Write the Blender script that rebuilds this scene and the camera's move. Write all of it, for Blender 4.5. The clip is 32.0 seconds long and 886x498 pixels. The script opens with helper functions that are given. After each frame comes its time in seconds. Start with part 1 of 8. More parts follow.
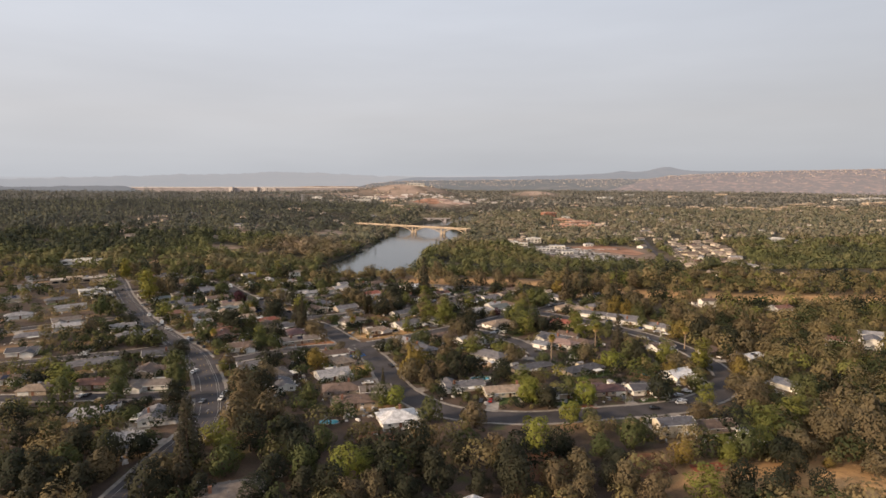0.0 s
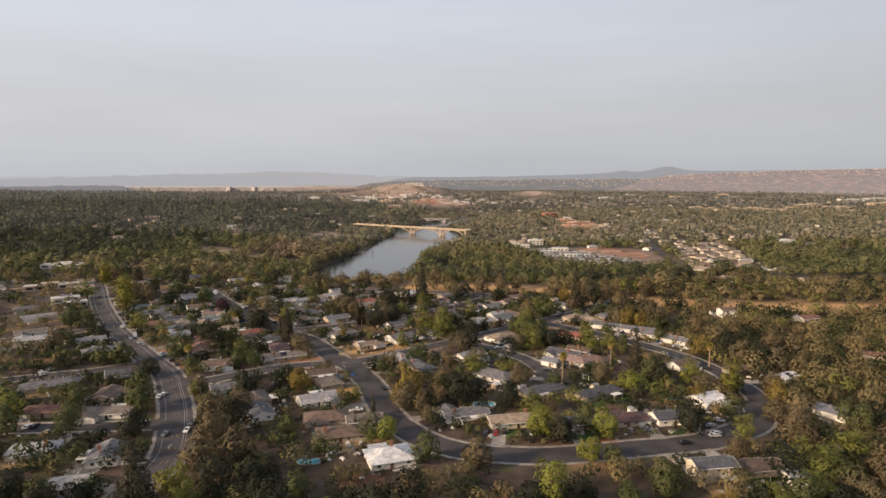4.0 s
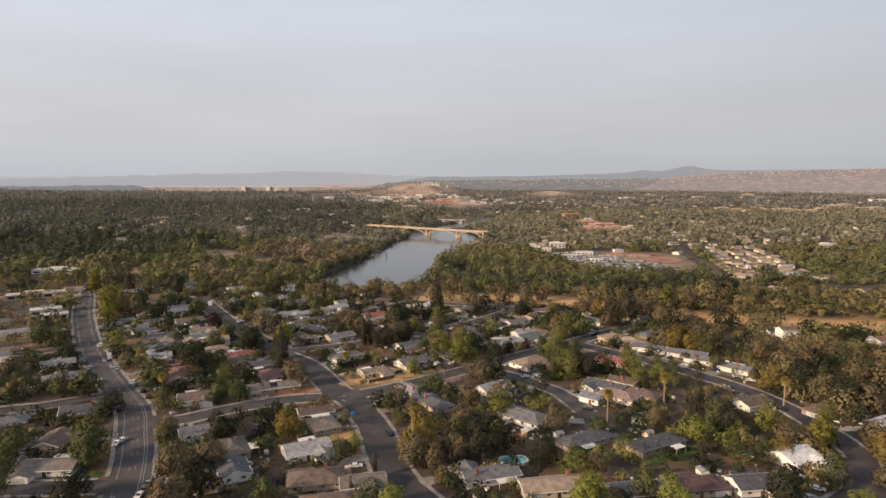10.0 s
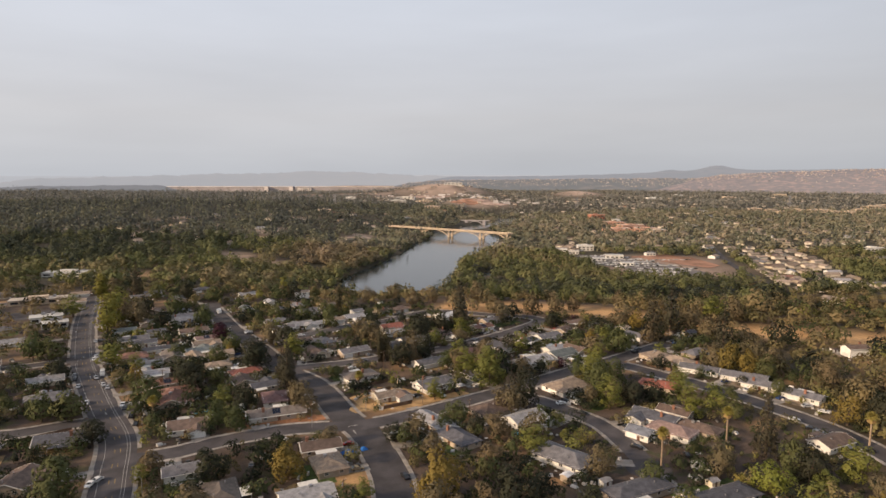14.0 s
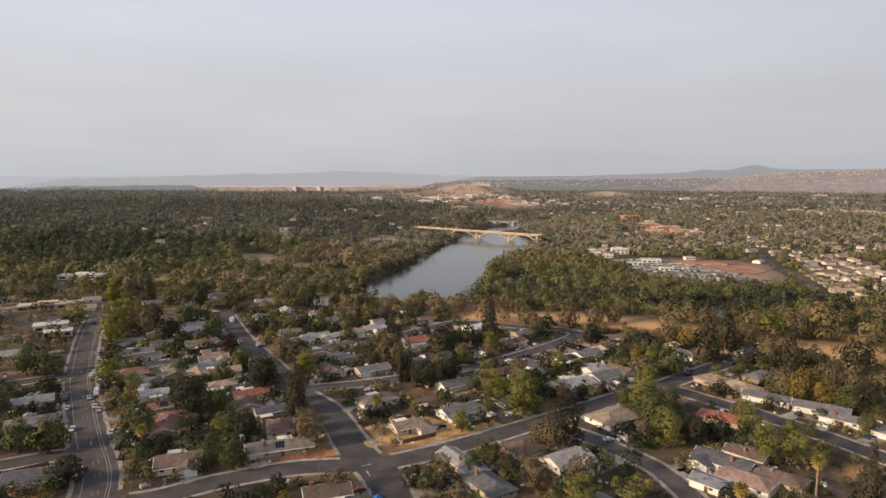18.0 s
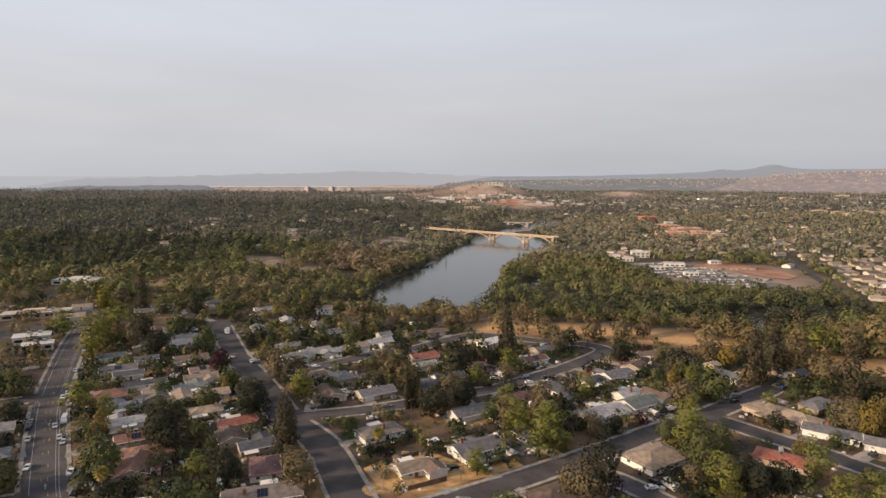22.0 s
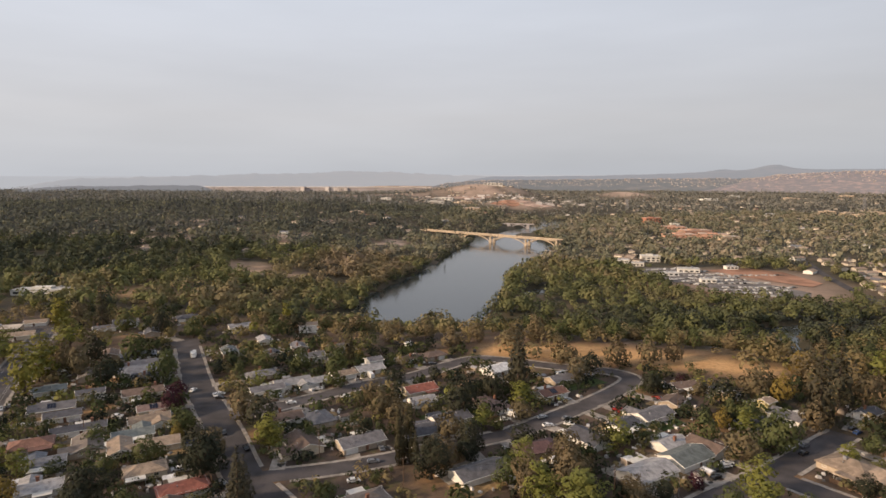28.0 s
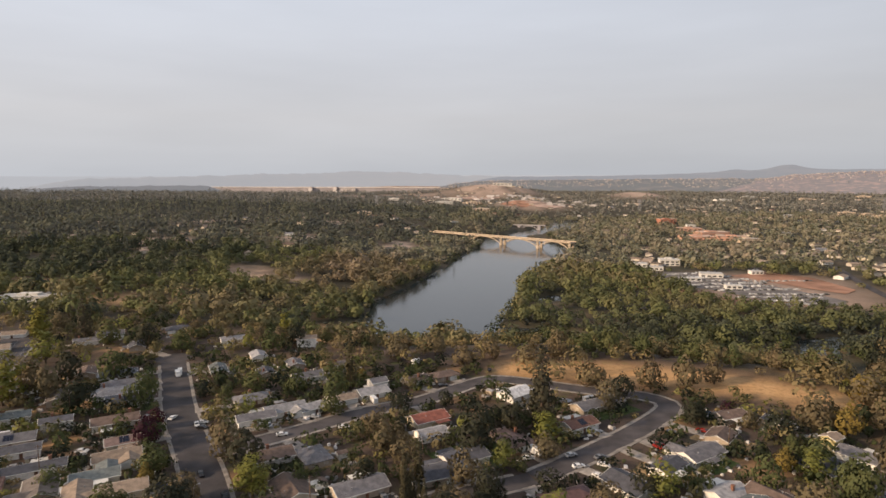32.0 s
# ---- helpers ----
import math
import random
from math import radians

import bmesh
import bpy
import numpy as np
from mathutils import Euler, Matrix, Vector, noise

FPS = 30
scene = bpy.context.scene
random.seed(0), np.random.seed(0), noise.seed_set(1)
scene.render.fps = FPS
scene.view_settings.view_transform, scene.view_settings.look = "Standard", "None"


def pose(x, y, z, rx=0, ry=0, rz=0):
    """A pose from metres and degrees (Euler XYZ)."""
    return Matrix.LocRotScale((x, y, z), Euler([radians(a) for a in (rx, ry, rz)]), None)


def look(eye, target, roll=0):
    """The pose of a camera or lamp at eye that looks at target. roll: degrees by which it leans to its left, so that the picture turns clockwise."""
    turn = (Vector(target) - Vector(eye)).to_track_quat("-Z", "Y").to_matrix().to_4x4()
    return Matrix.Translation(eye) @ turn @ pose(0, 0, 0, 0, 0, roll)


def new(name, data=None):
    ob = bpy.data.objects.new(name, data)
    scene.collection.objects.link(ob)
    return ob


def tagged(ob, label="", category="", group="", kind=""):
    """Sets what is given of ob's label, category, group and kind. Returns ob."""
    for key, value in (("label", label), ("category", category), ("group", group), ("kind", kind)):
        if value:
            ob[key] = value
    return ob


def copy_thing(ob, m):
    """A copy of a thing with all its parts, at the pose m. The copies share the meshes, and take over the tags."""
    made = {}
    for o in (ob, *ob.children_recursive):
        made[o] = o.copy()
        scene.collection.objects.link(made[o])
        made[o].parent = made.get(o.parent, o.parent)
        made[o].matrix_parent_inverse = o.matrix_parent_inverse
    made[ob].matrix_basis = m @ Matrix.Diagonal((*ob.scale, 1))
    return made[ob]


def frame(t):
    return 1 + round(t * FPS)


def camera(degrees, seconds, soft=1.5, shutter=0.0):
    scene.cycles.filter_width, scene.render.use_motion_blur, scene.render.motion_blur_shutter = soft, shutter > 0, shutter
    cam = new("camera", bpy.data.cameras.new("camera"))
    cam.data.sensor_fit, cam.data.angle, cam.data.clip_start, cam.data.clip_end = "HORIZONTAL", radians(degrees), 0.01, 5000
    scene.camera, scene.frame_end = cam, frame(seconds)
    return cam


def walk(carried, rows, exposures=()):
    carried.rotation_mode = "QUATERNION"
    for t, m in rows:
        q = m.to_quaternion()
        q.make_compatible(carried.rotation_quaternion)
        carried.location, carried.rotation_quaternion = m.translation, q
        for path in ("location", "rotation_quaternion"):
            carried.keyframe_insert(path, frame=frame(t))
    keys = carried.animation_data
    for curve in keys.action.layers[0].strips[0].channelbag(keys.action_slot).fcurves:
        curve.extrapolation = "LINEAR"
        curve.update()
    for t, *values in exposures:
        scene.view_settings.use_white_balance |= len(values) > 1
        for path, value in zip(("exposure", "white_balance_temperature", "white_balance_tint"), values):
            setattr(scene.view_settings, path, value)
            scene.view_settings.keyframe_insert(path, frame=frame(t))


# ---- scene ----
cam = camera(71.9, 32.0, soft=1.6)
# seconds, x, y, height, tilt, turn
walk(cam, [
    (0.0, pose(0.00, 0.00, 100.00, 83.74, 0, 0.76)),
    (0.5, pose(0.03, 4.51, 100.02, 83.74, 0, 0.75)),
    (1.0, pose(0.05, 9.01, 100.04, 83.73, 0, 0.73)),
    (1.5, pose(0.05, 13.52, 100.06, 83.73, 0, 0.73)),
    (2.0, pose(0.04, 18.04, 100.08, 83.73, 0, 0.76)),
    (2.5, pose(0.01, 22.55, 100.10, 83.73, 0, 0.73)),
    (3.0, pose(-0.03, 27.07, 100.12, 83.72, 0, 0.73)),
    (3.5, pose(-0.09, 31.59, 100.14, 83.72, 0, 0.69)),
    (5.5, pose(-0.47, 49.68, 100.21, 83.71, 0, 0.69)),
    (6.0, pose(-0.60, 54.21, 100.22, 83.71, 0, 0.69)),
    (6.5, pose(-0.75, 58.74, 100.24, 83.71, 0, 0.70)),
    (7.0, pose(-0.91, 63.27, 100.26, 83.70, 0, 0.65)),
    (7.5, pose(-1.08, 67.80, 100.27, 83.70, 0, 0.67)),
    (8.0, pose(-1.27, 72.33, 100.29, 83.70, 0, 0.69)),
    (8.5, pose(-1.48, 76.86, 100.30, 83.70, 0, 1.35)),
    (9.0, pose(-1.70, 81.39, 100.32, 83.70, 0, 2.25)),
    (9.5, pose(-1.93, 85.92, 100.33, 83.69, 0, 2.25)),
    (10.0, pose(-2.18, 90.45, 100.34, 83.69, 0, 2.20)),
    (10.5, pose(-2.45, 94.98, 100.36, 83.69, 0, 2.17)),
    (11.0, pose(-2.72, 99.51, 100.37, 83.69, 0, 2.33)),
    (11.5, pose(-3.02, 104.04, 100.38, 83.69, 0, 2.94)),
    (12.0, pose(-3.33, 108.57, 100.40, 83.69, 0, 3.64)),
    (12.5, pose(-3.65, 113.10, 100.41, 83.69, 0, 3.88)),
    (13.0, pose(-3.99, 117.63, 100.42, 83.68, 0, 4.15)),
    (13.5, pose(-4.34, 122.15, 100.43, 83.68, 0, 4.28)),
    (14.0, pose(-4.71, 126.68, 100.44, 83.68, 0, 4.30)),
    (14.5, pose(-5.09, 131.20, 100.45, 83.68, 0, 4.33)),
    (16.5, pose(-6.76, 149.29, 100.49, 83.68, 0, 5.28)),
    (17.0, pose(-7.22, 153.80, 100.50, 83.68, 0, 5.26)),
    (17.5, pose(-7.69, 158.31, 100.50, 83.68, 0, 6.23)),
    (18.0, pose(-8.18, 162.83, 100.51, 83.68, 0, 6.86)),
    (18.5, pose(-8.68, 167.33, 100.52, 83.68, 0, 6.87)),
    (19.0, pose(-9.19, 171.84, 100.53, 83.68, 0, 6.82)),
    (19.5, pose(-9.72, 176.34, 100.53, 83.68, 0, 6.82)),
    (20.0, pose(-10.26, 180.84, 100.54, 83.68, 0, 6.75)),
    (20.5, pose(-10.82, 185.34, 100.54, 83.68, 0, 6.74)),
    (21.0, pose(-11.40, 189.83, 100.55, 83.68, 0, 6.70)),
    (21.5, pose(-11.99, 194.32, 100.55, 83.68, 0, 7.87)),
    (22.0, pose(-12.59, 198.81, 100.56, 83.68, 0, 8.04)),
    (22.5, pose(-13.21, 203.30, 100.56, 83.68, 0, 8.03)),
    (23.0, pose(-13.84, 207.77, 100.57, 83.68, 0, 7.98)),
    (23.5, pose(-14.49, 212.25, 100.57, 83.68, 0, 7.94)),
    (24.0, pose(-15.15, 216.72, 100.57, 83.68, 0, 7.90)),
    (24.5, pose(-15.83, 221.19, 100.58, 83.69, 0, 7.86)),
    (25.0, pose(-16.52, 225.65, 100.58, 83.69, 0, 7.85)),
    (25.5, pose(-17.23, 230.11, 100.58, 83.69, 0, 7.86)),
    (27.5, pose(-20.20, 247.89, 100.58, 83.69, 0, 7.91)),
    (28.0, pose(-20.98, 252.32, 100.58, 83.69, 0, 7.85)),
    (28.5, pose(-21.78, 256.75, 100.58, 83.70, 0, 7.95)),
    (29.0, pose(-22.59, 261.17, 100.58, 83.70, 0, 7.92)),
    (29.5, pose(-23.41, 265.59, 100.58, 83.70, 0, 8.27)),
    (30.0, pose(-24.25, 270.00, 100.58, 83.70, 0, 8.51)),
    (30.5, pose(-25.10, 274.40, 100.58, 83.70, 0, 8.66)),
    (31.0, pose(-25.97, 278.80, 100.58, 83.71, 0, 8.61)),
    (31.5, pose(-26.86, 283.19, 100.57, 83.71, 0, 8.65)),
    (32.0, pose(-27.76, 287.58, 100.57, 83.71, 0, 8.62)),
])

# ---- world, sun ----
world = bpy.data.worlds.new("hazy_evening")
world.use_nodes = True
scene.world = world
wn, wl = world.node_tree.nodes, world.node_tree.links
SUN_EL, SUN_AZ = radians(21), radians(240)  # azimuth clockwise from +y
sky = wn.new("ShaderNodeTexSky")
sky.sky_type = "NISHITA"
sky.sun_disc = False
sky.sun_elevation = SUN_EL
sky.sun_rotation = SUN_AZ
sky.dust_density = 4.0
tc = wn.new("ShaderNodeTexCoord")
sep = wn.new("ShaderNodeSeparateXYZ")
wl.new(tc.outputs["Generated"], sep.inputs[0])
ramp = wn.new("ShaderNodeValToRGB")
wl.new(sep.outputs["Z"], ramp.inputs[0])
ramp.color_ramp.elements[0].position = 0.0
ramp.color_ramp.elements[0].color = (0.475, 0.49, 0.525, 1)
ramp.color_ramp.elements[1].position = 0.30
ramp.color_ramp.elements[1].color = (0.60, 0.63, 0.70, 1)
mid = ramp.color_ramp.elements.new(0.10)
mid.color = (0.535, 0.53, 0.55, 1)
for at_, c_ in ((0.6, (0.46, 0.47, 0.51, 1)), (1.0, (0.34, 0.36, 0.42, 1))):
    ramp.color_ramp.elements.new(at_).color = c_
mapn = wn.new("ShaderNodeMapping")
mapn.inputs["Scale"].default_value = (1.2, 1.2, 7.0)
wl.new(tc.outputs["Generated"], mapn.inputs[0])
cl = wn.new("ShaderNodeTexNoise")
cl.inputs["Scale"].default_value = 1.7
cl.inputs["Detail"].default_value = 5
wl.new(mapn.outputs[0], cl.inputs["Vector"])
clr = wn.new("ShaderNodeMapRange")
clr.inputs[1].default_value, clr.inputs[2].default_value = 0.3, 0.7
clr.inputs[3].default_value, clr.inputs[4].default_value = 9.5, 10.6
wl.new(cl.outputs["Fac"], clr.inputs[0])
veil = wn.new("ShaderNodeVectorMath")
veil.operation = "SCALE"
wl.new(ramp.outputs[0], veil.inputs[0])
side = wn.new("ShaderNodeMapRange")  # brighter towards the low sun
side.inputs[1].default_value, side.inputs[2].default_value = -1.0, 1.0
side.inputs[3].default_value, side.inputs[4].default_value = 1.22, 0.94
wl.new(sep.outputs["X"], side.inputs[0])
glowm = wn.new("ShaderNodeMath")
glowm.operation = "MULTIPLY"
wl.new(clr.outputs[0], glowm.inputs[0])
wl.new(side.outputs[0], glowm.inputs[1])
wl.new(glowm.outputs[0], veil.inputs["Scale"])
mixw = wn.new("ShaderNodeMix")
mixw.data_type = "RGBA"
mixw.inputs[0].default_value = 0.9
wl.new(sky.outputs[0], mixw.inputs[6])
wl.new(veil.outputs[0], mixw.inputs[7])
bg = wn["Background"]
bg.inputs["Strength"].default_value = 0.1
wl.new(mixw.outputs[2], bg.inputs[0])

sun = new("sun", bpy.data.lights.new("sun", "SUN"))
sun.data.energy, sun.data.angle, sun.data.color = 5.0, radians(6), (1.0, 0.73, 0.485)
sun_from = Vector((math.sin(SUN_AZ) * math.cos(SUN_EL), math.cos(SUN_AZ) * math.cos(SUN_EL), math.sin(SUN_EL)))
sun.matrix_world = look(sun_from * 300, (0, 0, 0))
scene.view_settings.exposure = 0.1


# ---- materials ----
def base_mat(name, rough=0.8, metal=0.0):
    m = bpy.data.materials.new(name)
    m.use_nodes = True
    b = m.node_tree.nodes["Principled BSDF"]
    b.inputs["Roughness"].default_value = rough
    b.inputs["Metallic"].default_value = metal
    b.inputs["Specular IOR Level"].default_value = 0.3
    return m, m.node_tree.nodes, m.node_tree.links, b


def mixc(n, l, fac, a, b, blend="MIX"):
    x = n.new("ShaderNodeMix")
    x.data_type, x.blend_type = "RGBA", blend
    for sock, v in ((x.inputs[0], fac), (x.inputs[6], a), (x.inputs[7], b)):
        if isinstance(v, (int, float)):
            sock.default_value = v
        elif isinstance(v, tuple):
            sock.default_value = (*v, 1)
        else:
            l.new(v, sock)
    return x.outputs[2]


def noise_fac(n, l, scale, lo=0.35, hi=0.65, detail=4, vec=None):
    t = n.new("ShaderNodeTexNoise")
    t.inputs["Scale"].default_value, t.inputs["Detail"].default_value = scale, detail
    if vec is None:
        g = n.new("ShaderNodeNewGeometry")
        vec = g.outputs["Position"]
    l.new(vec, t.inputs["Vector"])
    r = n.new("ShaderNodeMapRange")
    r.inputs[1].default_value, r.inputs[2].default_value = lo, hi
    l.new(t.outputs["Fac"], r.inputs[0])
    return r.outputs[0]


def bump(n, l, b, fac, strength=0.3, dist=0.05):
    k = n.new("ShaderNodeBump")
    k.inputs["Strength"].default_value, k.inputs["Distance"].default_value = strength, dist
    l.new(fac, k.inputs["Height"])
    l.new(k.outputs[0], b.inputs["Normal"])


def plain(name, col, rough=0.8, metal=0.0, var=0.25, scale=1.2, rnd=0.15, island=0.0, fine=9.0):
    """Painted, mineral or metal surface with grain at two scales and a shift from object to object."""
    m, n, l, b = base_mat(name, rough, metal)
    dark = tuple(c * (1 - var) for c in col)
    light = tuple(min(1, c * (1 + var * 0.6)) for c in col)
    c1 = mixc(n, l, noise_fac(n, l, scale), dark, light)
    f2 = noise_fac(n, l, fine, 0.3, 0.7)
    c2 = mixc(n, l, f2, tuple(c * (1 - var * 0.5) for c in (1, 1, 1)), (1, 1, 1))
    c3 = mixc(n, l, 1.0, c1, c2, "MULTIPLY")
    if rnd or island:
        if island:
            src = n.new("ShaderNodeNewGeometry").outputs["Random Per Island"]
        else:
            src = n.new("ShaderNodeObjectInfo").outputs["Random"]
        r = n.new("ShaderNodeMapRange")
        amount = island or rnd
        r.inputs[3].default_value, r.inputs[4].default_value = 1 - amount, 1 + amount
        l.new(src, r.inputs[0])
        v = n.new("ShaderNodeVectorMath")
        v.operation = "SCALE"
        l.new(c3, v.inputs[0])
        l.new(r.outputs[0], v.inputs["Scale"])
        c3 = v.outputs[0]
    l.new(c3, b.inputs["Base Color"])
    bump(n, l, b, f2, 0.25, 0.03)
    return m


def shingle(name, col):
    """Composition roof: rows of tabs, weather streaks and patches."""
    m, n, l, b = base_mat(name, 0.8)
    b.inputs["Specular IOR Level"].default_value = 0.35
    tcn = n.new("ShaderNodeTexCoord")
    w = n.new("ShaderNodeTexWave")
    w.wave_type, w.bands_direction = "BANDS", "Z"
    w.inputs["Scale"].default_value, w.inputs["Distortion"].default_value = 3.2, 0.6
    l.new(tcn.outputs["Object"], w.inputs["Vector"])
    blot = mixc(n, l, noise_fac(n, l, 0.55), tuple(c * 0.72 for c in col), tuple(c * 1.18 for c in col))
    grain = mixc(n, l, noise_fac(n, l, 5.0, 0.3, 0.7), (0.78, 0.78, 0.78), (1.08, 1.06, 1.02))
    c = mixc(n, l, 1.0, blot, grain, "MULTIPLY")
    rowc = mixc(n, l, w.outputs["Fac"], (0.82, 0.82, 0.82), (1, 1, 1))
    c = mixc(n, l, 1.0, c, rowc, "MULTIPLY")
    oi = n.new("ShaderNodeObjectInfo")
    r = n.new("ShaderNodeMapRange")
    r.inputs[3].default_value, r.inputs[4].default_value = 0.82, 1.18
    l.new(oi.outputs["Random"], r.inputs[0])
    v = n.new("ShaderNodeVectorMath")
    v.operation = "SCALE"
    l.new(c, v.inputs[0])
    l.new(r.outputs[0], v.inputs["Scale"])
    l.new(v.outputs[0], b.inputs["Base Color"])
    bump(n, l, b, w.outputs["Fac"], 0.5, 0.03)
    return m


def let_through(m, n, l, b, c, share=0.24):
    """Leaves let part of the light pass."""
    tr = n.new("ShaderNodeBsdfTranslucent")
    l.new(c, tr.inputs["Color"])
    mx = n.new("ShaderNodeMixShader")
    mx.inputs[0].default_value = share
    l.new(b.outputs[0], mx.inputs[1])
    l.new(tr.outputs[0], mx.inputs[2])
    l.new(mx.outputs[0], n["Material Output"].inputs["Surface"])


def foliage(name, col, alt, rnd=0.22):
    """Leaves: each clump its own shade, each tree its own tint."""
    m, n, l, b = base_mat(name, 0.75)
    g = n.new("ShaderNodeNewGeometry")
    c = mixc(n, l, g.outputs["Random Per Island"], tuple(x * 0.93 for x in col), tuple(x * 1.07 for x in col))
    oi = n.new("ShaderNodeObjectInfo")
    c = mixc(n, l, oi.outputs["Random"], c, mixc(n, l, 0.6, c, alt))
    f = noise_fac(n, l, 0.16, 0.35, 0.65)
    c = mixc(n, l, f, c, mixc(n, l, 1.0, c, (0.75, 0.8, 0.8), "MULTIPLY"))
    l.new(c, b.inputs["Base Color"])
    let_through(m, n, l, b, c)
    b.inputs["Specular IOR Level"].default_value = 0.15
    return m


def woods_mat(name, cols):
    """Crowns of a wood seen from afar: tint by tree (island) and by stand."""
    m, n, l, b = base_mat(name, 0.85)
    att = n.new("ShaderNodeAttribute")
    att.attribute_name = "tint"
    r = n.new("ShaderNodeValToRGB")
    l.new(att.outputs["Fac"], r.inputs[0])
    e = r.color_ramp.elements
    e[0].position, e[0].color = 0, (*cols[0], 1)
    e[1].position, e[1].color = 1, (*cols[-1], 1)
    for i, c in enumerate(cols[1:-1]):
        e.new((i + 1) / (len(cols) - 1)).color = (*c, 1)
    g = n.new("ShaderNodeNewGeometry")
    c = mixc(n, l, g.outputs["Random Per Island"], (0.9, 0.9, 0.9), (1.1, 1.1, 1.08))
    c = mixc(n, l, 1.0, r.outputs[0], c, "MULTIPLY")
    l.new(c, b.inputs["Base Color"])
    let_through(m, n, l, b, c, 0.22)
    b.inputs["Specular IOR Level"].default_value = 0.1
    return m


ROOF = {k: shingle("shingle_" + k, c) for k, c in {
    "greybrown": (0.184, 0.159, 0.146), "brown": (0.167, 0.121, 0.102), "redbrown": (0.234, 0.127, 0.102), "maroon": (0.145, 0.086, 0.089),
    "red": (0.290, 0.109, 0.083), "bluegrey": (0.192, 0.206, 0.244), "pale": (0.350, 0.350, 0.372), "grey": (0.172, 0.170, 0.188),
    "greengrey": (0.156, 0.179, 0.184), "tan": (0.335, 0.265, 0.210), "slate": (0.106, 0.109, 0.131), "pinkbrown": (0.290, 0.207, 0.191),
    "white": (0.737, 0.749, 0.789)}.items()}
WALL = {k: plain("wall_" + k, c, 0.85, var=0.12, scale=0.5) for k, c in {
    "white": (0.74, 0.72, 0.68), "cream": (0.62, 0.54, 0.41), "tan": (0.40, 0.33, 0.26), "yellow": (0.62, 0.53, 0.26)}.items()}
M_TRIM = plain("trim_paint", (0.68, 0.66, 0.62), 0.6, var=0.1)
M_GARAGE = plain("garage_door_paint", (0.70, 0.69, 0.66), 0.55, var=0.08)
M_DOOR = plain("door_paint", (0.16, 0.08, 0.05), 0.5, rnd=0.5)
M_METAL = plain("galvanised_metal", (0.4, 0.4, 0.42), 0.4, 0.8)
M_BRICK = plain("chimney_brick", (0.26, 0.13, 0.09), 0.9, scale=4)
M_PANEL = plain("solar_cells", (0.012, 0.016, 0.035), 0.2, rnd=0.0)
M_CONC = plain("concrete", (0.33, 0.30, 0.272), 0.9, var=0.3, scale=0.35)
M_ASPH = plain("asphalt", (0.074, 0.068, 0.072), 0.9, var=0.3, scale=0.12, fine=1.5)
M_LINE = plain("road_paint", (0.42, 0.41, 0.39), 0.7, var=0.3, scale=0.8)
M_YEL = plain("road_paint_yellow", (0.45, 0.30, 0.08), 0.7, var=0.3, scale=0.8)
M_WOOD = plain("weathered_wood", (0.17, 0.11, 0.075), 0.9, scale=2.0, rnd=0.3)
M_BARK = plain("bark", (0.10, 0.075, 0.055), 0.95, scale=3.0)
M_TYRE = plain("rubber", (0.02, 0.02, 0.02), 0.8)
M_GRASS = plain("lawn_grass", (0.055, 0.085, 0.025), 0.95, var=0.4, scale=0.4)
M_POOL = plain("pool_liner", (0.08, 0.36, 0.50), 0.15, var=0.1, rnd=0.05)
M_TARP = plain("blue_tarp", (0.02, 0.13, 0.42), 0.5, rnd=0.05)
M_BRIDGE = plain("warm_concrete", (0.56, 0.46, 0.35), 0.85, var=0.12, scale=0.08, fine=0.6)
M_STEEL = plain("tower_steel", (0.35, 0.35, 0.36), 0.5, 0.5)
M_SALMON = plain("salmon_stucco", (0.52, 0.31, 0.23), 0.9, var=0.15, scale=0.1)
M_BRICKRED = plain("red_facade", (0.38, 0.17, 0.115), 0.9, var=0.15, scale=0.1)
M_DAM = plain("dam_concrete", (0.37, 0.35, 0.365), 0.9, var=0.15, scale=0.02, fine=0.2)
M_CREST = plain("crest_concrete", (0.62, 0.58, 0.56), 0.85, var=0.08, scale=0.02, fine=0.2)
M_PALMLEAF = foliage("palm_fronds", (0.27, 0.23, 0.06), (0.30, 0.23, 0.07))
M_PALMSKIRT = foliage("dry_palm_fronds", (0.42, 0.28, 0.12), (0.38, 0.26, 0.12))
M_PALMTRUNK = plain("palm_trunk", (0.30, 0.225, 0.16), 0.95, scale=2.0)

mg, gn, gl, gb = base_mat("window_glass", 0.05)
gb.inputs["Base Color"].default_value = (0.02, 0.025, 0.03, 1)
gb.inputs["Specular IOR Level"].default_value = 0.8
M_GLASS = mg

PAINT = {k: plain("car_paint_" + k, c, 0.25, 0.1, var=0.06, rnd=0.1) for k, c in {
    "white": (0.72, 0.72, 0.72), "silver": (0.42, 0.43, 0.45), "grey": (0.16, 0.165, 0.18), "black": (0.02, 0.02, 0.024),
    "blue": (0.03, 0.06, 0.16), "red": (0.35, 0.03, 0.02), "tan": (0.32, 0.26, 0.17), "van": (0.74, 0.74, 0.73)}.items()}

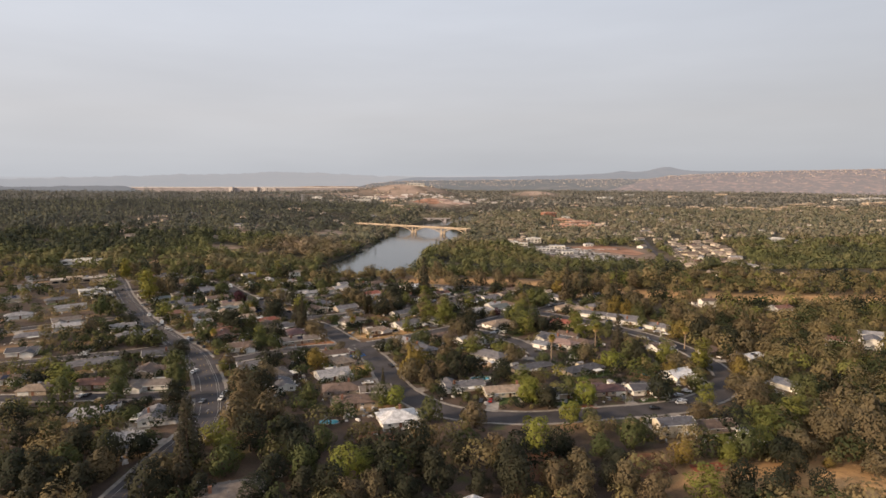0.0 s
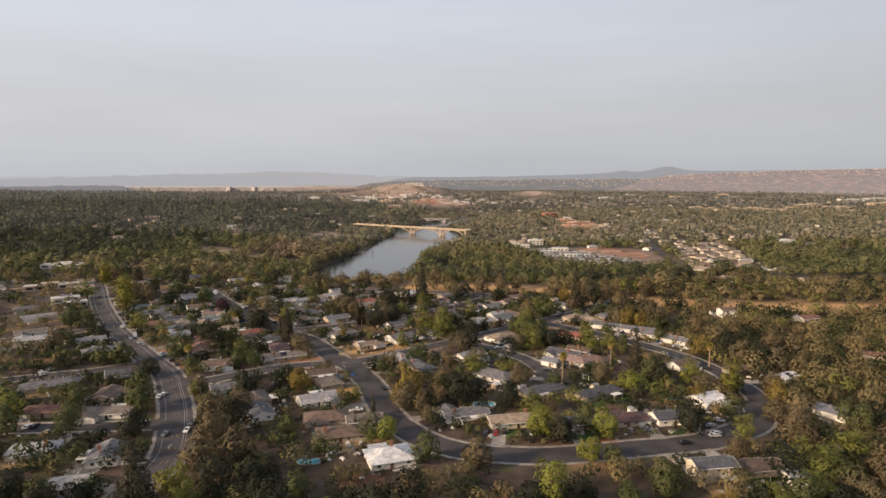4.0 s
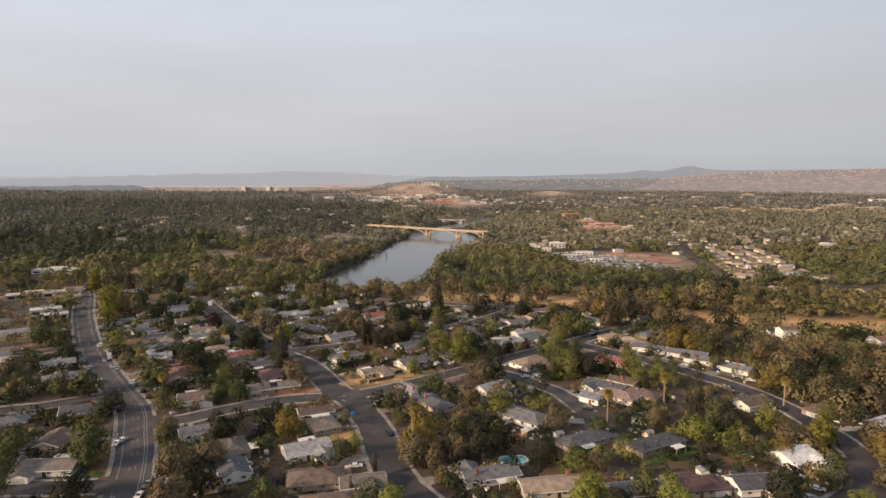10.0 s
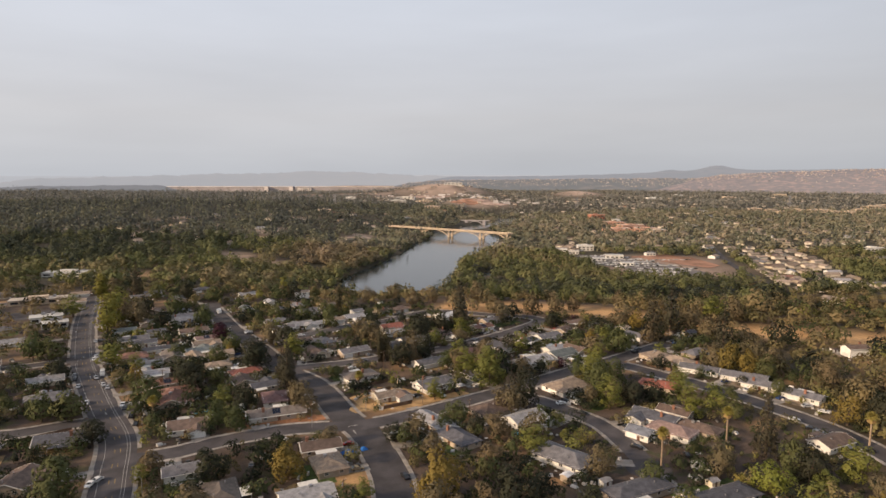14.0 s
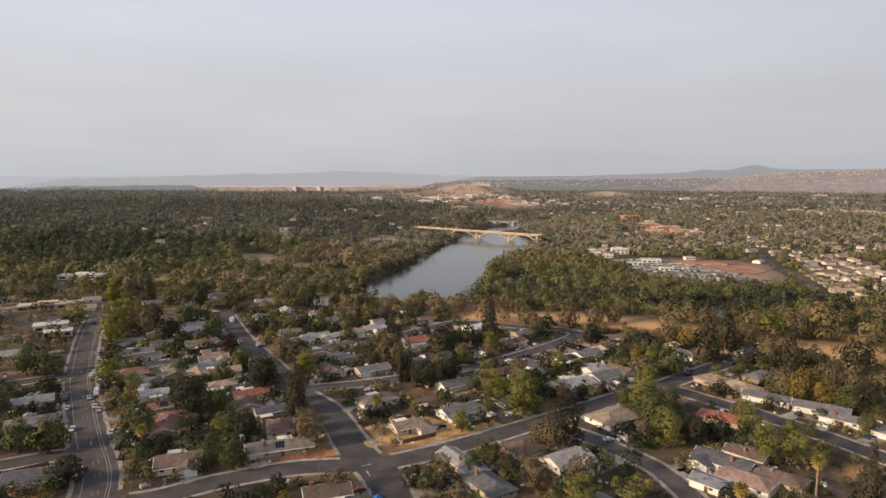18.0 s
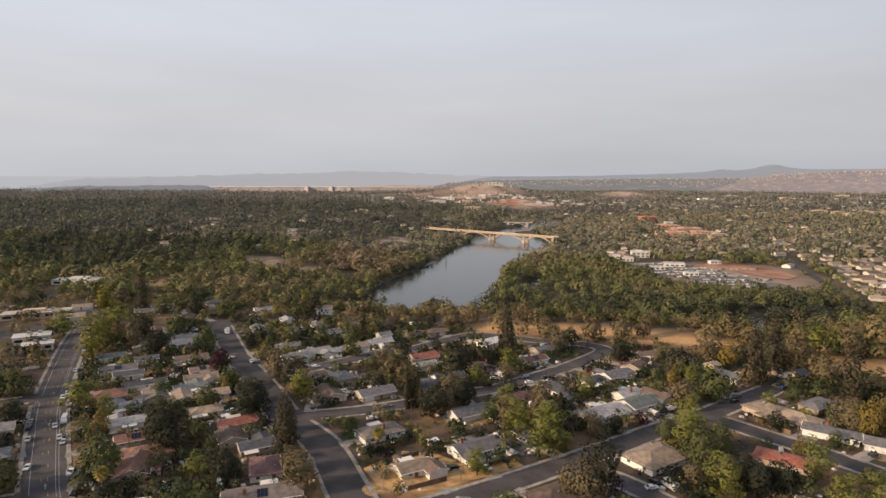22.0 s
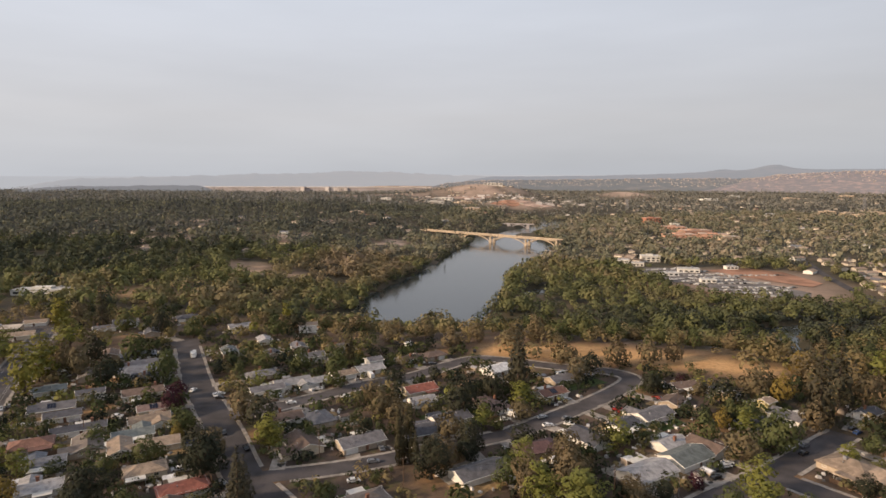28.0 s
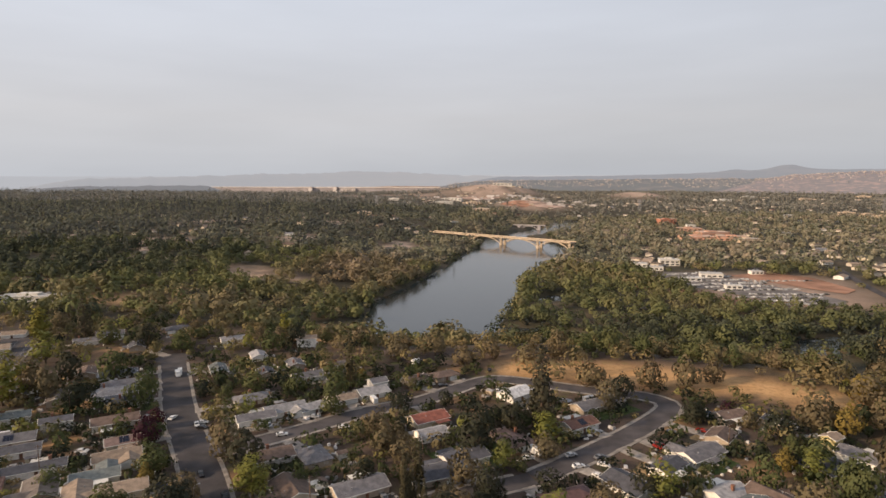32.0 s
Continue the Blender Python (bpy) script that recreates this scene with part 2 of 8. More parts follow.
LEAF = {
    "o": foliage("oak_leaves", (0.166, 0.135, 0.080), (0.181, 0.131, 0.077)),
    "d": foliage("dark_oak_leaves", (0.036, 0.042, 0.028), (0.064, 0.058, 0.037)),
    "g": foliage("green_leaves", (0.092, 0.108, 0.045), (0.134, 0.127, 0.054)),
    "yg": foliage("yellow_green_leaves", (0.198, 0.198, 0.050), (0.155, 0.168, 0.056)),
    "y": foliage("turning_leaves", (0.237, 0.171, 0.048), (0.194, 0.152, 0.049)),
    "bg": foliage("bright_green_leaves", (0.215, 0.232, 0.050), (0.225, 0.220, 0.056)),
    "c": foliage("conifer_needles", (0.082, 0.071, 0.048), (0.061, 0.061, 0.040)),
    "cy": foliage("cypress_needles", (0.095, 0.078, 0.043), (0.065, 0.064, 0.040)),
    "po": foliage("poplar_leaves", (0.225, 0.201, 0.045), (0.189, 0.185, 0.045)),
    "pl": foliage("plum_leaves", (0.058, 0.018, 0.030), (0.052, 0.024, 0.033)),
}


# ---- building helpers ----
def mesh_of(name, verts, faces, material, smooth=False):
    me = bpy.data.meshes.new(name)
    me.from_pydata([tuple(v) for v in verts], [], [tuple(f) for f in faces])
    me.materials.append(material)
    if smooth:
        me.polygons.foreach_set("use_smooth", [True] * len(me.polygons))
    me.update()
    return me


def quick_mesh(name, verts, quads, material, normals=None):
    """A mesh from arrays of corners and quads."""
    me = bpy.data.meshes.new(name)
    verts, quads = np.asarray(verts, np.float32), np.asarray(quads, np.int32)
    k = quads.shape[1]
    me.vertices.add(len(verts))
    me.vertices.foreach_set("co", verts.ravel())
    me.loops.add(quads.size)
    me.loops.foreach_set("vertex_index", quads.ravel())
    me.polygons.add(len(quads))
    me.polygons.foreach_set("loop_start", np.arange(0, quads.size, k, dtype=np.int32))
    me.polygons.foreach_set("loop_total", np.full(len(quads), k, np.int32))
    me.materials.append(material)
    me.update(calc_edges=True)
    if normals is not None:
        me.polygons.foreach_set("use_smooth", np.ones(len(quads), bool))
        me.normals_split_custom_set_from_vertices(np.asarray(normals, np.float32))
    return me


def child(name, me, parent, m=None, label=""):
    ob = new(name, me)
    ob.parent = parent
    if m is not None:
        ob.matrix_basis = m
    if label:
        ob["label"] = label
    return ob


def box(x0, x1, y0, y1, z0, z1):
    v = [(x, y, z) for z in (z0, z1) for y in (y0, y1) for x in (x0, x1)]
    f = [(0, 2, 3, 1), (4, 5, 7, 6), (0, 1, 5, 4), (2, 6, 7, 3), (0, 4, 6, 2), (1, 3, 7, 5)]
    return v, f


def joined(*pieces):
    v, f = [], []
    for pv, pf in pieces:
        f += [tuple(i + len(v) for i in q) for q in pf]
        v += list(pv)
    return v, f


def bar(a, b, w):
    """A square bar from a to b."""
    a, b = Vector(a), Vector(b)
    d = (b - a).normalized()
    s = d.cross(Vector((0, 0, 1)) if abs(d.z) < 0.9 else Vector((1, 0, 0))).normalized() * w / 2
    u = d.cross(s).normalized() * w / 2
    v = [p + i * s + j * u for p in (a, b) for i, j in ((-1, -1), (1, -1), (1, 1), (-1, 1))]
    return v, [(3, 2, 1, 0), (4, 5, 6, 7), (0, 1, 5, 4), (1, 2, 6, 5), (2, 3, 7, 6), (3, 0, 4, 7)]


def tube(path, radii, sides=8):
    """A round limb through the points of path."""
    v, f = [], []
    for i, (p, r) in enumerate(zip(path, radii)):
        p = Vector(p)
        d = (Vector(path[min(i + 1, len(path) - 1)]) - Vector(path[max(i - 1, 0)])).normalized()
        s = d.cross(Vector((0.3, 1, 0.1))).normalized()
        u = d.cross(s)
        v += [p + r * (math.cos(a) * s + math.sin(a) * u) for a in (2 * math.pi * k / sides for k in range(sides))]
    for i in range(len(path) - 1):
        for k in range(sides):
            a, b = i * sides + k, i * sides + (k + 1) % sides
            f.append((a, b, b + sides, a + sides))
    f += [tuple(range(sides))[::-1], tuple((len(path) - 1) * sides + k for k in range(sides))]
    return v, f


def smoothstep(x, a, b):
    s = np.clip((x - a) / (b - a), 0, 1)
    return s * s * (3 - 2 * s)


# ---- terrain ----
WATER_Z = -24.0
LAKE = [(-118, 800, 56), (-120, 900, 74), (-108, 1030, 62), (-88, 1179, 70), (-67, 1300, 86), (-45, 1440, 88), (-70, 1620, 70),
        (-40, 1800, 40), (30, 1990, 36), (80, 2200, 30)]
CREEK = [(-75, 785, 30), (-18, 784, 17), (40, 762, 8), (110, 742, 7), (168, 730, 13), (190, 786, 14), (240, 815, 6), (360, 840, 5)]
POND = [(-14, 930, 13), (-2, 956, 11)]


def shore(x, y, line):
    """Distance to the edge of a water course, negative in it."""
    best = np.full(np.shape(x), 1e9)
    for (ax, ay, ar), (bx, by, br) in zip(line[:-1], line[1:]):
        dx, dy = bx - ax, by - ay
        s = np.clip(((x - ax) * dx + (y - ay) * dy) / (dx * dx + dy * dy), 0, 1)
        best = np.minimum(best, np.hypot(x - ax - s * dx, y - ay - s * dy) - (ar + s * (br - ar)))
    return best


def wobble(x, y, size, seed=0.0):
    x, y = np.asarray(x) / size, np.asarray(y) / size
    return (np.sin(1.3 * x + 0.7 * y + seed) + np.sin(-0.8 * x + 1.7 * y + 2.1 * seed) + np.sin(2.3 * x + 1.1 * y + 1.3 + seed)
            + 0.6 * np.sin(3.7 * x - 2.9 * y + 0.5 * seed)) / 3.6


def height(x, y):
    x, y = np.asarray(x, float), np.asarray(y, float)
    dl = shore(x, y, LAKE) + 4 * wobble(x, y, 22)
    dc = np.minimum(shore(x, y, CREEK), shore(x, y, POND)) + 2 * wobble(x, y, 15)
    d = np.minimum(dl, dc)
    near = smoothstep(y, 700, 770) * smoothstep(x, -150, -60)     # beyond the creek: the low bottomland
    width = 115 + 420 * near + 130 * smoothstep(-x, 150, 260) * smoothstep(y, 650, 800)
    top = 0 - 9 * smoothstep(y, 760, 1000) * smoothstep(x, -60, 60)
    h = -21 + (21 + top) * smoothstep(d, 4, width)
    h = np.where(d < 4, -21 - 6 * smoothstep(-d, -4, 4), h)
    flat = 1 - smoothstep(y, 560, 640)
    h = h * (1 - flat * smoothstep(d, 90, 130))
    h = h + 16 * smoothstep(-x, 260, 700) * smoothstep(y, 900, 1500)
    h = h + 50 * np.clip((y - 1800) / 2900, 0, 1) * smoothstep(np.abs(d), 20, 300)
    h = h + 62 * np.exp(-((x + 240) / 270) ** 2 - ((y - 3250) / 230) ** 2)
    h = h + 22 * np.exp(-((x + 55) / 130) ** 2 - ((y - 2610) / 90) ** 2)
    h = h + 26 * np.exp(-((x - 480) / 150) ** 2 - ((y - 3500) / 200) ** 2)
    h = h + 14 * np.exp(-((x + 330) / 130) ** 2 - ((y - 1750) / 140) ** 2)
    h = h - 34 * np.exp(-((x + 1400) / 900) ** 4 - ((y - 4050) / 520) ** 4)
    bumps = smoothstep(y, 1000, 2000)
    h = h + bumps * 5 * wobble(x, y, 160, 1.0)
    return h


STRIP_X, STRIP_Y = (-60, 20, 55, 90, 130, 175, 240, 330, 420), (612, 611, 606, 595, 568, 541, 526, 516, 508)


def dryness(x, y):
    """Where the ground is bare straw-coloured grass."""
    x, y = np.asarray(x, float), np.asarray(y, float)
    strip = np.exp(-((y - np.interp(x, STRIP_X, STRIP_Y)) / 17) ** 2) * smoothstep(x, -60, -35)
    left = np.exp(-((x + 175) / 34) ** 2 - ((y - 668) / 16) ** 2)
    field = np.zeros(np.shape(x))
    for cx, cy, rx, ry in ((-382, 765, 42, 26), (-345, 950, 58, 36), (-427, 1302, 46, 60), (-261, 1353, 40, 46), (-505, 822, 36, 30), (-210, 752, 42, 16), (-515, 1010, 34, 36), (-620, 1180, 40, 44), (-700, 1500, 46, 60), (-480, 1620, 40, 56), (-820, 1130, 40, 40)):
        field = field + np.exp(-((x - cx) / rx) ** 2 - ((y - cy) / ry) ** 2)
    field = field * np.clip(0.62 + 0.6 * wobble(x, y, 16, 2.0) + 0.3 * wobble(x, y, 7, 1.0), 0, 1)
    near = np.exp(-((x - 122) / 30) ** 2 - ((y - 195) / 20) ** 2)
    hill = np.exp(-((x + 240) / 210) ** 2 - ((y - 3180) / 210) ** 2) + np.exp(-((x - 480) / 130) ** 2 - ((y - 3430) / 150) ** 2)
    near = near + np.exp(-((x + 47) / 15) ** 2 - ((y - 391) / 10) ** 2) + 0.8 * np.exp(-((x + 92) / 16) ** 2 - ((y - 361) / 5) ** 2) + 0.7 * np.exp(-((x + 50) / 10) ** 2 - ((y - 320) / 8) ** 2)
    near = near + 0.5 * smoothstep(wobble(x, y, 14, 3.0), 0.35, 0.8) * (1 - smoothstep(y, 600, 660))
    lots = 0.75 * np.exp(-((x - 235) / 100) ** 4 - ((y - 1005) / 95) ** 4)
    cut = 1.2 * np.exp(-((x + 55) / 120) ** 2 - ((y - 2560) / 80) ** 2) + 0.8 * np.exp(-((x + 430) / 40) ** 2 - ((y - 1900) / 40) ** 2)
    near = near + 0.14 * smoothstep(x, 150, 210) * (1 - smoothstep(y, 640, 720)) * (0.7 + 0.5 * wobble(x, y, 25, 6.0))
    shore_ = 1.2 * smoothstep(y, 3650, 3800) * smoothstep(-x, 100, 300) * (1 - smoothstep(-x, 2500, 2800))
    cut = cut + 1.1 * np.exp(-((x + 620) / 300) ** 2 - ((y - 2950) / 140) ** 2) * smoothstep(wobble(x, y, 70, 7.0), -0.3, 0.3)
    cut = cut + 0.75 * shore_
    far = smoothstep(y, 1400, 2000)
    hill, cut = hill * (1 - far * (0.12 - 0.6 * wobble(x, y, 45, 4.0))), cut * (1 - far * (0.3 - 0.5 * wobble(x, y, 35, 5.0)))
    return np.clip(1.25 * (strip + left + field + near + hill + lots + cut) + 0.15 * wobble(x, y, 30), 0, 1)


def steps(lo, hi, fine_lo, fine_hi, fine, grow):
    out = list(np.arange(fine_lo, fine_hi + 0.1, fine))
    s = fine
    while out[-1] < hi:
        s *= grow
        out.append(out[-1] + s)
    s = fine
    while out[0] > lo:
        s *= grow
        out.insert(0, out[0] - s)
    return np.array(out)


gx = steps(-5200, 5200, -420, 420, 10, 1.045)
gy = steps(-900, 4880, 150, 1150, 10, 1.025)
gy = np.minimum(gy, 4930)
GX, GY = np.meshgrid(gx, gy)
GZ = height(GX, GY)
nx, ny = len(gx), len(gy)
idx = np.arange(nx * ny).reshape(ny, nx)
quads = np.stack([idx[:-1, :-1], idx[:-1, 1:], idx[1:, 1:], idx[1:, :-1]], -1).reshape(-1, 4)

mgr, n_, l_, b_ = base_mat("ground_soil", 0.95)
att = n_.new("ShaderNodeAttribute")
att.attribute_name = "dry"
soil = mixc(n_, l_, noise_fac(n_, l_, 0.09), (0.048, 0.037, 0.032), (0.112, 0.081, 0.064))
soil = mixc(n_, l_, noise_fac(n_, l_, 0.11, 0.55, 0.7), soil, (0.065, 0.075, 0.03))
straw = mixc(n_, l_, noise_fac(n_, l_, 0.05), (0.50, 0.29, 0.125), (0.60, 0.37, 0.175))
straw = mixc(n_, l_, noise_fac(n_, l_, 0.35, 0.5, 0.75), straw, (0.34, 0.20, 0.09))
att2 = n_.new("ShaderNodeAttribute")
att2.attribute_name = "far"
att3 = n_.new("ShaderNodeAttribute")
att3.attribute_name = "wood"
att4 = n_.new("ShaderNodeAttribute")
att4.attribute_name = "lot"
# straw grows paler and less orange with distance, haze put into its colour
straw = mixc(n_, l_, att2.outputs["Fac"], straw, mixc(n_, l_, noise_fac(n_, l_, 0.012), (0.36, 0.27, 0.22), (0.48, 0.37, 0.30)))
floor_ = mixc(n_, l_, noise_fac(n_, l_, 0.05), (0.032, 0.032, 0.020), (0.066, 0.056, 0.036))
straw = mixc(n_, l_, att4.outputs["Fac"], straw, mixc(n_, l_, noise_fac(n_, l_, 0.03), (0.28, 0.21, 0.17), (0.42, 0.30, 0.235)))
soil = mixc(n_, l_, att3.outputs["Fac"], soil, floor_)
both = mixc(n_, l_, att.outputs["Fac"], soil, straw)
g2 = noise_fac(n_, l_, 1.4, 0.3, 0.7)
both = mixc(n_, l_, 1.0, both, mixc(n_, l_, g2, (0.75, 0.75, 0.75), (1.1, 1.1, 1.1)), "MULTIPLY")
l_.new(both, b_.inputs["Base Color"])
bump(n_, l_, b_, g2, 0.5, 0.15)
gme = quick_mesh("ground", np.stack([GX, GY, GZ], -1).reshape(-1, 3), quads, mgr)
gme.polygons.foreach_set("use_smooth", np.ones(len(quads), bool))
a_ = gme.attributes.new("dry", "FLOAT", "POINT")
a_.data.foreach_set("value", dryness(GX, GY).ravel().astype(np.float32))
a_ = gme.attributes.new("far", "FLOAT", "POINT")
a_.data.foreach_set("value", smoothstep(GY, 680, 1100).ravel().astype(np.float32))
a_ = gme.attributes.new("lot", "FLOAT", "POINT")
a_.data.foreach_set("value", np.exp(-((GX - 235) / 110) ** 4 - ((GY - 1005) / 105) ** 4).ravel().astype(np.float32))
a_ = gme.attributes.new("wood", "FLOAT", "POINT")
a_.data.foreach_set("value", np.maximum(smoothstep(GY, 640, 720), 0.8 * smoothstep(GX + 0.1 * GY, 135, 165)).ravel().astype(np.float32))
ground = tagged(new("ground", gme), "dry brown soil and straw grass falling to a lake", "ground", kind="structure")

mw, wn2, wl2, wb = base_mat("lake_water", 0.12)
wb.inputs["Base Color"].default_value = (0.035, 0.042, 0.045, 1)
wb.inputs["IOR"].default_value = 1.33
wb.inputs["Specular IOR Level"].default_value = 0.5
bump(wn2, wl2, wb, noise_fac(wn2, wl2, 0.35, 0.2, 0.8, 3), 0.10, 0.25)
wv = [(-320, 640, WATER_Z), (460, 640, WATER_Z), (460, 2400, WATER_Z), (-320, 2400, WATER_Z)]
tagged(new("water", mesh_of("water", wv, [(0, 1, 2, 3)], mw)), "calm grey lake water reflecting a hazy sky", "lake", kind="structure")

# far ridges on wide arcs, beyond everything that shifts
def hill_mat(name, lo, patch, haze_glow, share=(0.42, 0.56), grain=0.02):
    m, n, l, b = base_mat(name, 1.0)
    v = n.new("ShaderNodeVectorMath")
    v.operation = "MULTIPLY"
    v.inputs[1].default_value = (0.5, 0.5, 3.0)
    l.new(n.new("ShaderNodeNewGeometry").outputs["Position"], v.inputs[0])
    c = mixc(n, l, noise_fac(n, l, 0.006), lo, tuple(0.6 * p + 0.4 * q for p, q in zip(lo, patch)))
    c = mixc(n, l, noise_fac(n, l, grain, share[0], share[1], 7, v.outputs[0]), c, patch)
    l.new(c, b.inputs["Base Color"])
    # even emission over the ridge stands in for the haze before it
    b.inputs["Emission Color"].default_value = (*haze_glow, 1)
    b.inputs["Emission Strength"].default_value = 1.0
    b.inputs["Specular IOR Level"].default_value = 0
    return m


MIDX, MIDY = -14.0, 144.0


def ridge_place(bearing, u, r0, r1, profile, foot):
    """A place on a ridge: bearing in degrees, u from its foot (0) to its crest (1)."""
    a = np.radians(bearing)
    r = r0 + u * (r1 - r0)
    return MIDX + r * np.sin(a), MIDY + r * np.cos(a), foot + (profile(bearing) - foot) * np.sin(u * math.pi / 2)


def ridge(name, b0, b1, r0, r1, profile, material, label, foot=20.0):
    bs, cols = np.arange(b0, b1 + 0.01, 0.25), 7
    vs = []
    for i in range(cols + 1):
        u = i / cols
        x, y, z = ridge_place(bs, u, r0, r1, profile, foot)
        vs.append(np.stack([x, y, z + (0 if i in (0, cols) else 4 * wobble(bs * 70, bs * 0 + u * 900, 90, i))], -1))
    vs = np.concatenate(vs)
    k = len(bs)
    ii = np.arange((cols + 1) * k).reshape(cols + 1, k)
    q = np.stack([ii[:-1, :-1], ii[:-1, 1:], ii[1:, 1:], ii[1:, :-1]], -1).reshape(-1, 4)
    me = quick_mesh(name, vs, q, material)
    me.polygons.foreach_set("use_smooth", np.ones(len(q), bool))
    return tagged(new(name, me), label, "hills", kind="structure")


def knots(pairs, rough):
    bs, zs = zip(*pairs)

    def profile(b):
        fine = np.asarray(b, float) + np.array([-0.5, 0.0, 0.5]).reshape((3,) + (1,) * np.ndim(b))
        return np.interp(fine, bs, zs).mean(axis=0) + rough * (wobble(np.asarray(b) * 70, np.asarray(b) * 0, 60, 2.0) + 0.7 * wobble(np.asarray(b) * 70, np.asarray(b) * 0, 19, 5.0))
    return profile


far_profile = knots(((-70, 134), (-40, 134), (-30, 138), (-20, 146), (-8, 152), (-3, 150), (4, 148), (20, 150), (60, 150)), 1.5)
west_profile = knots(((-42, 60), (-39, 112), (-35, 128), (-31, 134), (-28, 146), (-24, 156), (-21, 160), (-19, 166), (-17, 174), (-15.4, 180), (-14, 175), (-12.4, 172), (-10, 160), (-7, 150), (-4, 142), (0, 120), (3, 70)), 6.0)
east_profile = knots(((-8, 60), (-5, 118), (-3, 140), (0, 138), (5, 142), (10, 150), (13.4, 160), (15.2, 170), (16.2, 186), (17.2, 172), (18.4, 183), (19.2, 207), (19.8, 217), (20.4, 207), (21.4, 185), (23, 177), (28, 179), (60, 180)), 2.0)
rise_profile = knots(((-10, 40), (-7, 96), (-3, 110), (2, 113), (8, 118), (14, 121), (20, 119), (24, 100), (60, 90)), 3.0)
dry_profile = knots(((13, 30), (15, 70), (17, 104), (20, 142), (24, 160), (28, 170), (32, 178), (40, 184), (60, 184)), 3.0)
mesa_profile = knots(((-42, 50), (-39, 72), (-36, 72), (-34, 75), (-32, 77), (-30.5, 76), (-29, 73), (-28.3, 64), (-27.5, 40)), 3.0)

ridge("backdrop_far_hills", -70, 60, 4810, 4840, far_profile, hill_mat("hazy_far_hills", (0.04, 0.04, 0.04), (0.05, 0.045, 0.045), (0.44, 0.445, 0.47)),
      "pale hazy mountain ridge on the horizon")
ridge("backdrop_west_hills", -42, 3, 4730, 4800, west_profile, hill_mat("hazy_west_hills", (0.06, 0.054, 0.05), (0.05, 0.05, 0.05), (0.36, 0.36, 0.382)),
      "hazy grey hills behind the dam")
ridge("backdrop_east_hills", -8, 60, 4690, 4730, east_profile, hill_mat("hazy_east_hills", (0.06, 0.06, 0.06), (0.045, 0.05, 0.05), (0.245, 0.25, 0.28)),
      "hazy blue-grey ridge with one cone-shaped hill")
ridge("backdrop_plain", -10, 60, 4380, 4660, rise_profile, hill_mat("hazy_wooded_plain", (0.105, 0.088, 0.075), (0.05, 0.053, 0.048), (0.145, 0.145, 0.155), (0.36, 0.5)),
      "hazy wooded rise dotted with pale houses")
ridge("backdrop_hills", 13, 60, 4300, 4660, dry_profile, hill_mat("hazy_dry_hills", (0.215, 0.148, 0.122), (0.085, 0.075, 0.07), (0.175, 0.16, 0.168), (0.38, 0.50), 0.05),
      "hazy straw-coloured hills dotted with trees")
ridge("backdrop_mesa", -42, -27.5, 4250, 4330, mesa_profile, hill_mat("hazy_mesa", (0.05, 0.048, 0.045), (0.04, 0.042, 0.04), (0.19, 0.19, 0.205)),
      "low dark tree-covered mesa beyond the woods")


# ---- streets ----
def spline(pts, step=4.0):
    p = [Vector(q) for q in pts]
    p = [p[0] * 2 - p[1]] + p + [p[-1] * 2 - p[-2]]
    out = []
    for i in range(1, len(p) - 2):
        k = max(2, int((p[i + 1] - p[i]).length / step))
        for j in range(k):
            s = j / k
            out.append(0.5 * ((2 * p[i]) + (-p[i - 1] + p[i + 1]) * s + (2 * p[i - 1] - 5 * p[i] + 4 * p[i + 1] - p[i + 2]) * s * s
                              + (-p[i - 1] + 3 * p[i] - 3 * p[i + 1] + p[i + 2]) * s ** 3))
    out.append(p[-2])
    return np.array([(q.x, q.y) for q in out])


def sides_of(line):
    d = np.gradient(line, axis=0)
    d /= np.linalg.norm(d, axis=1, keepdims=True)
    return np.stack([-d[:, 1], d[:, 0]], 1)


